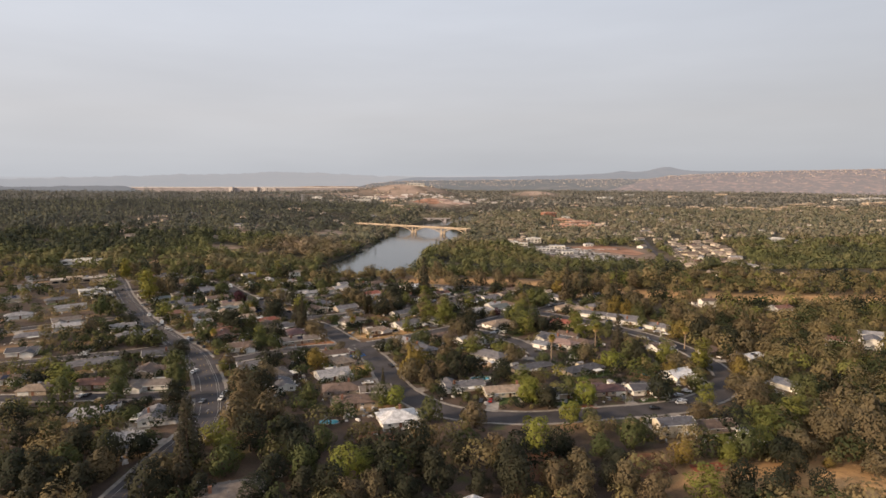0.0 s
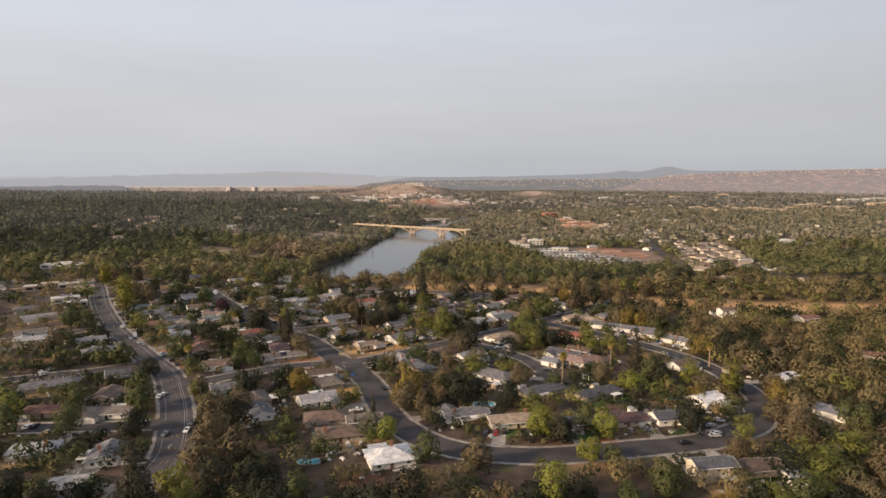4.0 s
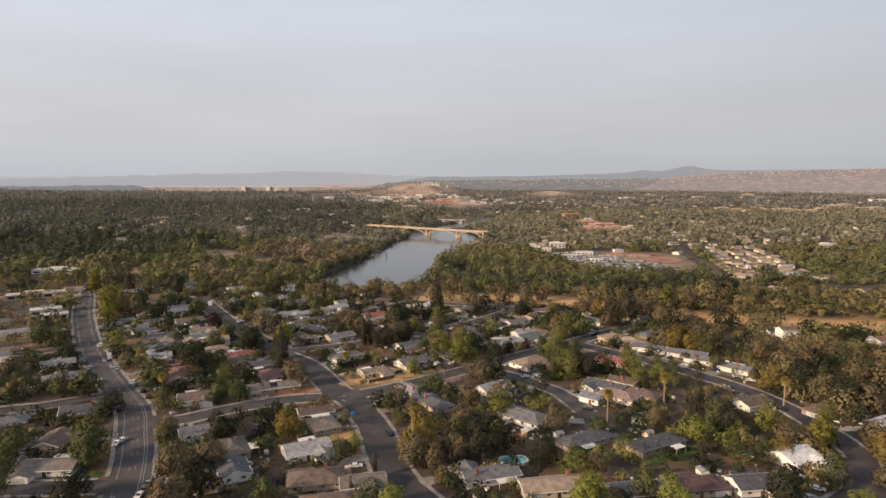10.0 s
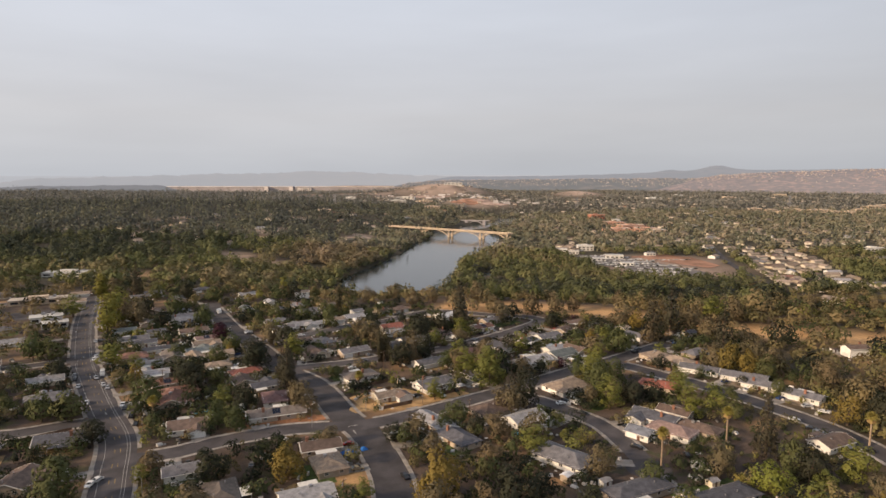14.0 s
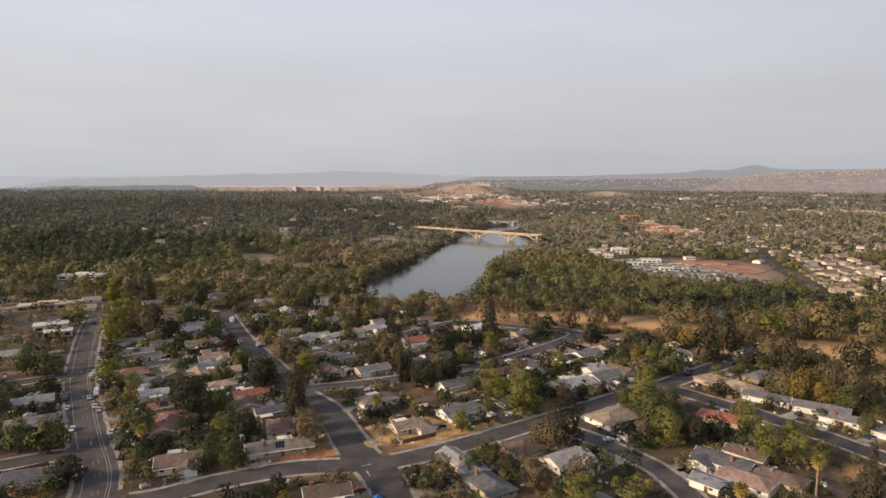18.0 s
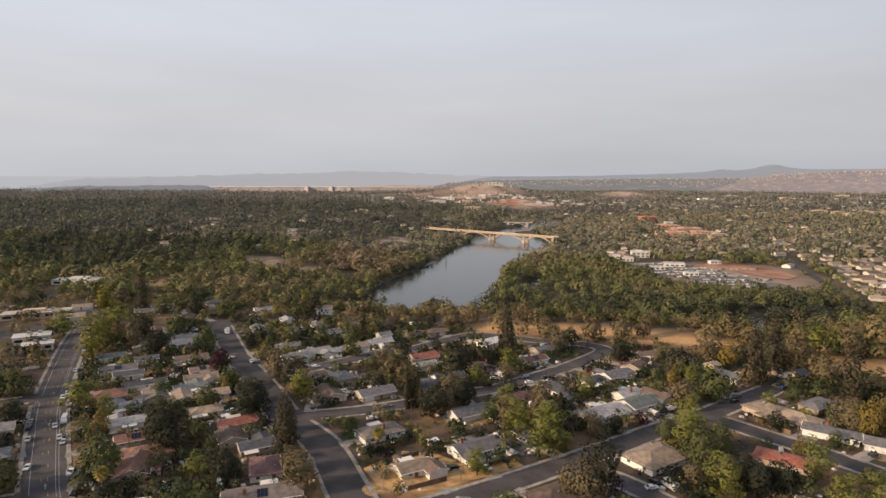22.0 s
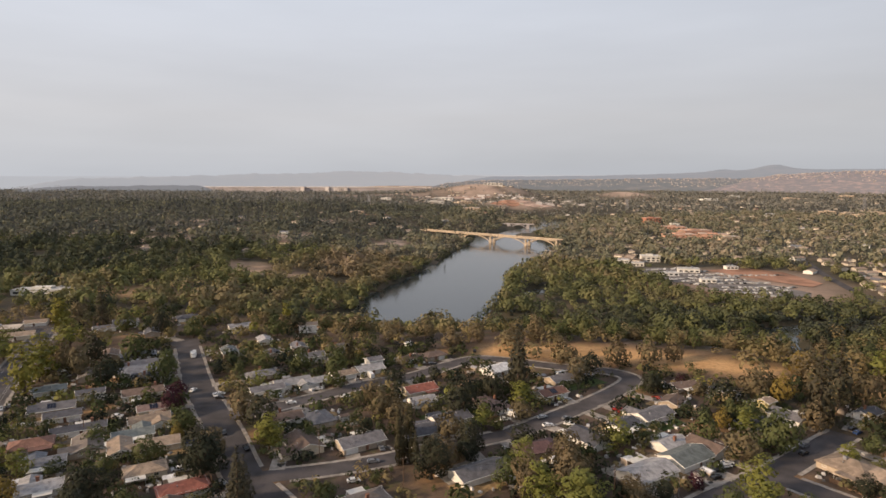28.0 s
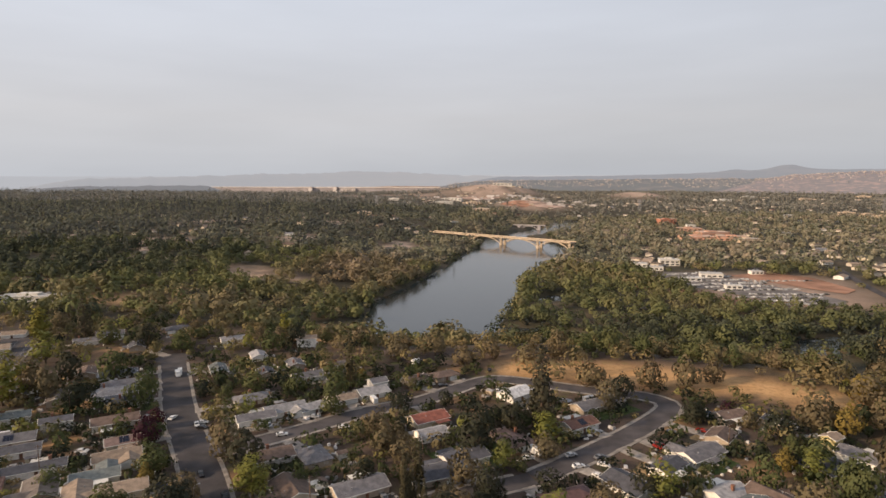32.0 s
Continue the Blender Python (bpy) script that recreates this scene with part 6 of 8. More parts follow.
tree("d", -135, 211, 5.6)
tree("d", -113, 211, 5.4)
tree("d", -121, 204, 6.8)
tree("g", -154, 223, 5.3)
tree("g", -176, 267, 6.7)
tree("yg", -185, 280, 7.2)
tree("g", -152, 267, 6.4)
tree("g", -134, 245, 4.7)
tree("d", -117, 245, 4.5)
tree("d", -75, 218, 7.8)
tree("d", -60, 218, 7.7)
tree("g", -50, 197, 6.5)
tree("d", -79, 182, 5.8)
tree("d", -61, 179, 6.6)
tree("d", -90, 179, 5.2)
tree("d", -119, 185, 6.3)
tree("d", -128, 178, 7.2)
tree("d", -140, 184, 6.6)
tree("d", -51, 203, 7.2)
tree("bg", -36, 195, 7.5)
tree("g", -48, 217, 5.7)
tree("d", -13, 205, 8.5)
tree("d", 21, 201, 8.2)
tree("o", 17, 214, 6.2)
tree("bg", 32, 220, 7.6)
tree("o", 10, 241, 6.8)
tree("bg", 50, 246, 5.4)
tree("d", 38, 213, 5.6)
tree("g", -9, 246, 6.2)
tree("bg", 37, 269, 6.8)
tree("d", 43, 262, 6.2)
tree("g", 55, 276, 5.9)
tree("d", -31, 213, 5.0)
tree("d", -19, 189, 6.1)
tree("d", -46, 182, 6.1)
tree("o", -32, 181, 5.4)
tree("d", -4, 188, 6.6)
tree("d", 9, 185, 4.9)
tree("d", 21, 184, 6.5)
tree("o", 33, 187, 6.1)
tree("o", 45, 203, 5.4)
tree("o", 41, 182, 5.5)
tree("d", 4, 210, 4.2)
tree("g", -31, 266, 6.0)
tree("g", 57, 244, 4.2)
tree("d", -61, 233, 4.1)
tree("g", -48, 250, 4.3)
tree("g", 68, 221, 7.2)
tree("y", 82, 209, 5.1)
tree("g", 106, 211, 6.7)
tree("yg", 100, 212, 4.0)
tree("yg", 123, 230, 6.1)
tree("o", 132, 262, 8.5)
tree("o", 104, 250, 5.3)
tree("o", 142, 223, 8.1)
tree("o", 153, 218, 8.5)
tree("o", 57, 189, 6.3)
tree("d", 117, 211, 5.7)
tree("d", 102, 184, 6.1)
tree("o", 175, 263, 7.8)
tree("yg", 141, 244, 6.3)
tree("o", 128, 215, 6.3)
tree("g", 55, 214, 5.1)
tree("o", 43, 192, 5.7)
tree("o", 63, 180, 5.6)
tree("yg", 78, 180, 5.7)
tree("g", 159, 266, 6.8)
tree("o", 160, 252, 7.4)
tree("o", 170, 242, 8.5)
tree("d", 119, 204, 5.4)
tree("d", 91, 181, 5.3)
tree("o", 126, 184, 3.8)
tree("o", 145, 201, 5.6)
tree("d", 52, 192, 4.6)
tree("y", 133, 207, 2.5)
tree("yg", -264, 521, 8.5)
tree("o", -264, 537, 8.5)
tree("o", -248, 530, 7.8)
tree("g", -210, 547, 6.1)
tree("pl", -180, 508, 4.7)
tree("g", -118, 466, 5.6)
tree("o", -135, 454, 7.3)
tree("c", -110, 424, 4.5)
tree("g", -156, 470, 5.8)
tree("d", -129, 438, 8.5)
tree("g", -183, 456, 5.8)
tree("d", -155, 413, 8.5)
tree("g", -163, 434, 4.6)
tree("yg", -191, 429, 4.2)
tree("d", -180, 544, 4.6)
tree("g", -167, 541, 4.4)
tree("po", -339, 627, 5.8)
tree("c", -308, 627, 7.6)
tree("o", -339, 646, 8.5)
tree("g", -287, 622, 8.5)
tree("g", -234, 614, 8.5)
tree("d", -257, 615, 8.1)
tree("g", -181, 623, 8.5)
tree("d", -173, 637, 7.8)
tree("g", -160, 556, 7.3)
tree("yg", -313, 552, 8.5)
tree("g", -104, 472, 4.0)
tree("g", -114, 533, 6.8)
tree("cy", -115, 564, 2.5)
tree("y", -114, 582, 3.4)
tree("o", -89, 513, 6.0)
tree("cy", -66, 477, 1.6)
tree("cy", -67, 472, 1.5)
tree("cy", -68, 470, 1.5)
tree("cy", -64, 475, 1.6)
tree("o", -54, 463, 6.2)
tree("o", -48, 455, 7.1)
tree("d", -41, 469, 6.2)
tree("o", -22, 505, 6.4)
tree("yg", -21, 526, 4.6)
tree("c", -24, 555, 7.0)
tree("d", -49, 518, 8.5)
tree("d", -36, 522, 6.8)
tree("d", -21, 476, 5.7)
tree("yg", -21, 453, 5.2)
tree("yg", -15, 448, 3.4)
tree("o", -7, 460, 7.2)
tree("g", -70, 442, 2.5)
tree("g", -87, 433, 2.5)
tree("d", -79, 520, 3.8)
tree("o", -104, 619, 8.5)
tree("o", -84, 630, 8.5)
tree("o", -65, 609, 8.5)
tree("o", -51, 629, 7.2)
tree("o", -30, 621, 8.5)
tree("d", -66, 550, 4.2)
tree("o", -0, 589, 8.5)
tree("d", 13, 572, 7.1)
tree("o", -13, 631, 8.5)
tree("yg", -37, 493, 4.4)
tree("g", -31, 493, 2.7)
tree("pl", 56, 560, 3.8)
tree("o", 60, 545, 5.0)
tree("d", 69, 536, 6.9)
tree("yg", 67, 502, 5.2)
tree("y", 59, 506, 4.5)
tree("o", 56, 473, 7.9)
tree("g", 72, 487, 7.8)
tree("o", 84, 544, 8.5)
tree("y", 121, 583, 8.5)
tree("c", 99, 513, 7.9)
tree("o", 131, 541, 8.0)
tree("yg", 14, 479, 5.2)
tree("d", 8, 481, 5.3)
tree("yg", 94, 479, 3.7)
tree("yg", 53, 447, 6.6)
tree("d", 23, 442, 5.1)
tree("o", 14, 445, 4.6)
tree("o", 113, 550, 8.5)
tree("g", 107, 488, 4.5)
tree("y", 95, 540, 6.8)
tree("g", 66, 517, 4.7)
tree("o", 29, 588, 8.5)
tree("o", 47, 593, 8.5)
tree("o", 62, 601, 6.8)
tree("c", -86, 185, 5.6)
tree("yg", -79, 208, 5.0)
tree("d", -140, 219, 6.0)
tree("d", -126, 271, 5.0)
tree("yg", -30, 200, 4.0)
tree("d", -21, 202, 7.0)
tree("o", -12, 216, 8.0)
tree("d", -7, 198, 7.0)
tree("d", -39, 183, 7.0)
tree("o", -24, 183, 5.0)
tree("d", -14, 183, 6.0)
tree("d", 19, 191, 7.0)
tree("d", 42, 216, 5.0)
tree("d", 58, 203, 6.0)
tree("yg", 100, 217, 3.5)
tree("yg", 98, 206, 3.5)
tree("yg", 115, 217, 5.0)
tree("o", 126, 222, 6.0)
tree("o", 145, 233, 7.0)
tree("o", 160, 239, 7.0)
tree("d", 112, 196, 5.0)
tree("o", 141, 278, 6.5)
tree("g", 166, 286, 5.0)
tree("o", 180, 286, 6.0)
tree("d", 93, 188, 6.0)
tree("d", 119, 188, 5.0)
tree("d", -177, 235, 6.0)
tree("yg", 126, 247, 4.0)
tree("d", -93, 178, 8.0)
tree("o", -94, 190, 7.5)
tree("g", -92, 201, 7.0)
tree("c", -94, 212, 5.5)
tree("po", 131, 321, 2.6)
tree("po", 136, 322, 2.6)



brng = random.Random(41)
for k in range(44):  # a loose row of big golden oaks along the bluff
    x = -250 + 12.5 * k + brng.uniform(-11, 11)
    if -72 < x < -4:
        continue
    tree(brng.choice("ooodog"), x, (650 if x < -20 else 640) - 0.1 * max(x - 60, 0) + brng.uniform(-10, 14), brng.uniform(3.8, 6.2) if x < -20 else brng.uniform(4.5, 9.0))


# yards and verges between the known trees
def crowded(x, y, r, k=0.8):
    return any((x - tx) ** 2 + (y - ty) ** 2 < (k * (r + tr)) ** 2 for tx, ty, tr in TREES)


frng = random.Random(5)


FILL = []


def fill(count, x0, x1, y0, y1, tints, rmin, rmax, gap=0.8):
    made = tries = 0
    while made < count and tries < count * 18:
        tries += 1
        x, y = frng.uniform(x0, x1), frng.uniform(y0, y1)
        r = frng.uniform(rmin, rmax)
        if abs(x + 0.06 * y) > 0.84 * y + 30 or street_gap(x, y) < 2.0 + 0.35 * r or in_house(x, y, 0.35 * r - 0.4) or crowded(x, y, r, gap) or dryness(x, y) > (0.66 if y < 490 else 0.35):
            continue
        if r > 2.4 and 82 < x < 150 and 318 < y < 428 or abs(x - 174) < 15 and 680 < y < 770 or abs(x - 90) < 12 and 190 < y < 214 or abs(x - 52) < 30 and 198 < y < 217 and frng.random() < 0.7:
            continue
        if r > 1.6 and (street_gap(x * 1.01, y + 1.6 * r) < 0.3 or street_gap(x * 1.015, y + 2.5 * r) < 0.3 or (frng.random() < 0.6 and in_house(x * 1.01, y + 1.8 * r, -1))):
            continue
        away = math.hypot(x + 10, y - 60)
        ux, uy = (x + 10) / away, (y - 60) / away
        if r > 2.4 and x > 140 and any(in_house(x + ux * q * r, y + uy * q * r, 0.5) for q in (1.2, 2.0, 2.8, 3.6)):
            continue
        TREES.append((x, y, r))
        pick = min(0.999, max(0.0, 0.5 + 0.42 * float(wobble(x, y, 17, 5.0)) + frng.gauss(0, 0.17)))
        FILL.append((x, y, r, min(1, max(0, sorted(tints)[int(pick * len(tints))] + frng.gauss(0, 0.04)))))
        made += 1


fill(620, -250, 150, 245, 610, [0.0, 0.0, 0.05, 0.15, 0.25, 0.3, 0.5, 0.75], 2.2, 4.4, 0.42)
fill(240, -250, -80, 240, 600, [0.0, 0.0, 0.1, 0.2, 0.3, 0.6], 2.2, 4.2, 0.43)
fill(1000, -250, 150, 245, 610, [0.1, 0.15, 0.35, 0.35, 0.55, 0.75, 0.95], 1.0, 2.4, 0.42)
fill(850, -250, 150, 235, 615, [0.0, 0.1, 0.2, 0.25, 0.5, 0.8], 0.8, 1.7, 0.38)
fill(420, -560, -110, 200, 690, [0.05, 0.1, 0.25, 0.4, 0.5, 0.75], 2.8, 5.8, 0.5)
fill(300, 85, 260, 170, 420, [0.35, 0.45, 0.5, 0.5, 0.1, 0.2, 0.0, 0.7], 3.0, 7.2, 0.46)
fill(640, 105, 560, 210, 640, [0.35, 0.45, 0.5, 0.5, 0.4, 0.1, 0.2, 0.0, 0.7], 3.0, 7.4, 0.46)
fill(420, 100, 420, 180, 600, [0.3, 0.5, 0.55, 0.6, 0.75], 1.3, 2.6, 0.42)
fill(190, -180, 160, 120, 250, [0.1, 0.2, 0.5, 0.35, 0.6], 3.0, 6.0, 0.5)
fill(200, -520, 90, 590, 690, [0.45, 0.5, 0.55, 0.2, 0.3], 2.8, 4.8, 0.55)
fill(110, -60, 330, 640, 700, [0.4, 0.5, 0.6, 0.2], 3.0, 6.0, 0.55)
fill(150, -60, 360, 690, 765, [0.1, 0.2, 0.3, 0.5], 3.5, 7.5, 0.5)

# oaks and cottonwoods along the dry strip
for x, y, r, tone in ((94, 571, 8.0, 0.5), (112, 606, 7, 0.48), (131, 598, 6.5, 0.3), (150, 590, 7, 0.5), (168, 586, 8, 0.72), (191, 580, 9, 0.5), (214, 570, 8, 0.45),
                      (238, 566, 8, 0.5), (262, 560, 9, 0.3), (286, 556, 8.5, 0.55), (310, 550, 9, 0.5), (205, 538, 7.5, 0.15), (216, 531, 6, 0.35), (9, 580, 7, 0.08), (1, 589, 7.5, 0.5),
                      (-18, 594, 8, 0.52), (-31, 600, 7.5, 0.5), (-6, 604, 6, 0.45), (43, 565, 4.8, 0.1), (59, 570, 2.2, 0.3), (67, 574, 2.8, 0.35), (146, 549, 6, 0.3), (158, 541, 5.5, 0.5)):
    if street_gap(x, y) > 1 and not in_house(x, y, 1):
        FILL.append((x, y, r, tone))

# ---- woods ----
def wood_kernel(cards, size, seed, conifer=False):
    rng = np.random.RandomState(seed)
    if conifer:
        z = 0.2 + 4.6 * rng.uniform(0, 1, cards) ** 1.3
        rad = (0.85 * (1 - z / 5.1) + 0.05) * rng.uniform(0.75, 1.15, cards)
        a = rng.uniform(0, 2 * math.pi, cards)
        c = np.stack([rad * np.cos(a), rad * np.sin(a), z], -1)
        nrm = np.stack([np.cos(a), np.sin(a), 0.45 + 0 * a], -1)
    else:
        turn, top = rng.uniform(0, 6.28), rng.uniform(1.0, 1.7)
        heads = [(np.array([0, 0, 0.62 * top]), 0.52)]
        for i in range(rng.randint(3, 6)):
            az, off = turn + i * 2.4 + rng.uniform(-0.4, 0.4), rng.uniform(0.3, 0.6)
            heads.append((np.array([off * math.cos(az), off * math.sin(az), rng.uniform(0.45, 0.95) * top]), rng.uniform(0.24, 0.4)))
        heads.append((np.array([rng.uniform(-0.2, 0.2), rng.uniform(-0.2, 0.2), top]), rng.uniform(0.22, 0.34)))
        c, nrm = shell(boughs(rng, heads, 4, (0.12, 0.24)), cards * 2, rng, 0.55 * top, 0.3)
        keep = np.argsort(c[:, 2] < 0.3, kind="stable")[:cards]
        c, nrm = c[keep], nrm[keep]
        out = c - np.array([0, 0, 0.5 * top])
        nrm = 0.55 * nrm + 0.9 * out / np.linalg.norm(out, axis=1, keepdims=True)
        nrm = nrm / np.linalg.norm(nrm, axis=1, keepdims=True)
        c = c * np.array([1, 1, 0.85]) / np.percentile(np.hypot(c[:, 0], c[:, 1]), 90)
        cards = len(c)
    v, _, nr = leaf_cards(c, nrm, size, rng, 0.2)
    return np.concatenate([v, nr], 1).reshape(cards, 4, 6)


def woods(name, label, xs, ys, radii, tint, kernels, material):
    """One mesh of many small trees: every tree a turned and scaled copy of one of the crowns."""
    rng = np.random.RandomState(len(xs))
    pick = rng.randint(len(kernels), size=len(xs))
    ang = rng.uniform(0, 2 * math.pi, len(xs))
    zs = height(xs, ys)
    tall = rng.uniform(0.8, 1.25, len(xs))
    parts_v, parts_t, parts_n = [], [], []
    for k, ker in enumerate(kernels):
        nk = ker.reshape(-1, 6)[:, 3:]
        ker = ker[..., :3]
        s = pick == k
        c, n = np.cos(ang[s]), np.sin(ang[s])
        p = np.ascontiguousarray(ker).reshape(1, -1, 3) * radii[s][:, None, None]
        out = np.empty((s.sum(), ker.shape[0] * 4, 3))
        out[..., 0] = p[..., 0] * c[:, None] - p[..., 1] * n[:, None] + xs[s][:, None]
        out[..., 1] = p[..., 0] * n[:, None] + p[..., 1] * c[:, None] + ys[s][:, None]
        out[..., 2] = p[..., 2] * tall[s][:, None] + zs[s][:, None] - 0.1 * radii[s][:, None]
        no = np.empty_like(out)
        no[..., 0] = nk[None, :, 0] * c[:, None] - nk[None, :, 1] * n[:, None]
        no[..., 1] = nk[None, :, 0] * n[:, None] + nk[None, :, 1] * c[:, None]
        no[..., 2] = nk[None, :, 2]
        parts_n.append(no.reshape(-1, 3))
        parts_v.append(out.reshape(-1, 3))
        parts_t.append(np.repeat(tint[s], ker.shape[0] * 4))
    v = np.concatenate(parts_v)
    me = quick_mesh(name, v, np.arange(len(v)).reshape(-1, 4), material, np.concatenate(parts_n))
    a = me.attributes.new("tint", "FLOAT", "POINT")
    a.data.foreach_set("value", np.concatenate(parts_t).astype(np.float32))
    return tagged(new(name, me), label, "woods", kind="stuff")


LOTS = [(174, 722, 15, 42), (-10, 915, 16, 22), (-38, 752, 34, 26)]  # clearings: x, y, half width, half depth


def scatter(count, y0, y1, seed, rmin, rmax, keep_dry=0.4):
    rng = np.random.RandomState(seed)
    y = np.sqrt(rng.uniform(y0 * y0, y1 * y1, count))
    x = rng.uniform(-1.03, 0.80, count) * (y + 60)
    r = rmin + (rmax - rmin) * rng.beta(1.6, 2.2, count)
    wet = np.minimum(np.minimum(shore(x, y, LAKE), shore(x, y, CREEK)), shore(x, y, POND))
    ok = (wet > -1 if rmax < 3.5 else wet > 1.5) & ((dryness(x, y) < keep_dry) | ((y > 1400) & (rng.uniform(0, 1, count) < 0.12)))
    for lx, ly, hw, hd in LOTS:
        ok &= ~((np.abs(x - lx) < hw) & (np.abs(y - ly) < hd))
    ok &= ~((x < -100) & (x > -2700) & (y > 3720))
    pines = np.exp(-((x + 0.52 * y) / (0.22 * y)) ** 2 - ((y - 1750) / 420) ** 2)
    ok &= ~((pines > 0.5) & (rmax > 9.2) & (rng.uniform(0, 1, count) < 0.6))
    thin = wobble(x, y, 55, 9.0) + 0.5 * wobble(x, y, 21, 4.0)
    ok &= ~((thin > 0.62) & (y > 850) & (y < 2400) & (rng.uniform(0, 1, count) < 0.8))
    r *= 1 + 0.28 * wobble(x, y, 37, 3.0)
    near = y < 900
    if near.any():
        for hw, l in LINES[-2:]:
            d = np.min(np.hypot(x[:, None] - l[None, :, 0], y[:, None] - l[None, :, 1]), axis=1)
            ok &= d > hw + 3
    return x[ok], y[ok], r[ok], rng


W_GREEN, W_OLIVE, W_DARK, W_BROWN = (0.150, 0.160, 0.070), (0.212, 0.176, 0.108), (0.046, 0.055, 0.049), (0.275, 0.216, 0.165)
M_WOODS = woods_mat("wood_crowns", [W_DARK, W_GREEN, W_OLIVE, W_BROWN])
# woods beyond the lake: leaf colours greyed and lightened to stand for haze
M_MIDW = woods_mat("hazed_wood_crowns", [(0.080, 0.088, 0.088), (0.205, 0.208, 0.142), (0.300, 0.258, 0.192), (0.39, 0.325, 0.262)])


def stand_tint(x, y, rng):
    """Tint by stand first, by tree second: riverside green with a shaded front tinted in, a far bank darkened for cloud
    shade, a golden cottonwood stand, mixed suburbs.
    """
    each = rng.normal(0, 1, len(x))
    riparian = smoothstep(x, -60, 0) * smoothstep(y, 700, 740) * (1 - smoothstep(y, 950, 1050))
    patch_ = 0.6 * wobble(x, y * 0.7, 85, 2.0) + 0.4 * wobble(x, y * 0.7, 31, 7.0)
    t = 0.42 + 0.3 * patch_ + 0.13 * each
    left = smoothstep(-x, 160, 300) * smoothstep(y, 760, 860)
    # shade of the creek's front row tinted in, brighter crowns behind it
    bright = smoothstep(y, 790, 850)
    t = t * (1 - riparian) + riparian * (0.0 + 0.23 * bright + (0.12 + 0.2 * bright) * patch_ + 0.11 * np.abs(each))
    # left bank tinted dark to stand for cloud shade
    t = t * (1 - left) + left * (0.02 + 0.3 * np.clip(patch_ + 0.1, 0, 1) + 0.08 * np.abs(each))
    edge = np.exp(-((y - (800 + 0.1 * x)) / 60) ** 2) * smoothstep(-x, 120, 220)
    t = t * (1 - edge) + edge * (0.42 + 0.34 * patch_ + 0.14 * each)
    cotton = np.exp(-((x + 265) / 75) ** 2 - ((y - 1040) / 200) ** 2)
    t = t * (1 - cotton) + cotton * (0.84 + 0.12 * patch_ + 0.07 * each)
    return np.clip(t, 0, 1)


# ---- buildings beyond the neighbourhood ----
WALLM = {"w": (plain("pale_block", (0.66, 0.64, 0.60), 0.8, var=0.15, scale=0.1, fine=1), plain("pale_roof", (0.60, 0.59, 0.57), 0.8, var=0.15, scale=0.1, fine=1), "white commercial building with a pale flat roof"),
         "r": (M_BRICKRED, M_SALMON, "brick-red civic building with a flat roof"), "s": (M_SALMON, plain("pinkish_roof", (0.55, 0.40, 0.32), 0.85, var=0.2, scale=0.1, fine=1), "salmon stucco building with a flat roof"),
         "t": (plain("tan_stucco", (0.55, 0.44, 0.33), 0.85, var=0.15, scale=0.1, fine=1), plain("tan_flat_roof", (0.50, 0.44, 0.38), 0.85, var=0.2, scale=0.1, fine=1), "tan commercial building with a flat roof")}


def building(x, y, turn, L, W, H, kind):
    wm, rm, label = WALLM[kind]
    root = tagged(new("building"), label, "building", group="commercial buildings")
    z = float(height(x, y))
    child("wall", mesh_of("wall", *(joined(box(-L / 2, L / 2, -W / 2, W / 2, -9, H), box(-L / 5, L / 8, -W / 4, W / 4, H + 0.4, H + 2.2)) if L > 26 else box(-L / 2, L / 2, -W / 2, W / 2, -9, H)), wm), root)
    child("roof", mesh_of("roof", *joined(box(-L / 2 - 0.4, L / 2 + 0.4, -W / 2 - 0.4, W / 2 + 0.4, H, H + 0.4)), rm), root)
    k = min(5, max(3, int(L / 6)))
    pane = mesh_of("window", *box(-L / k * 0.3, L / k * 0.3, -0.1, 0.05, -0.9, 0.9), M_GLASS)
    for lev in range(1, 1 + max(1, int(H / 4.5))):
        for i in range(k):
            child("window", pane, root, pose(-L / 2 + (i + 0.5) * L / k, -W / 2, lev * 3.6 - 1.4))
    unit = mesh_of("roof_unit", *box(-1.2, 1.2, -1, 1, 0, 1.4), M_METAL)
    for i in range(2):
        child("roof_unit", unit, root, pose((i - 0.3) * L * 0.3, W * 0.28, H + 0.4))
    root.matrix_world = pose(x, y, z, 0, 0, turn)
    LOTS.append((x, y - W / 2 - 8, L / 2 + 3, W / 2 + 14))


FARH = []
FAR_COUNT = [0]
FAR_REST = (([], []), ([], []))
fhrng = random.Random(17)


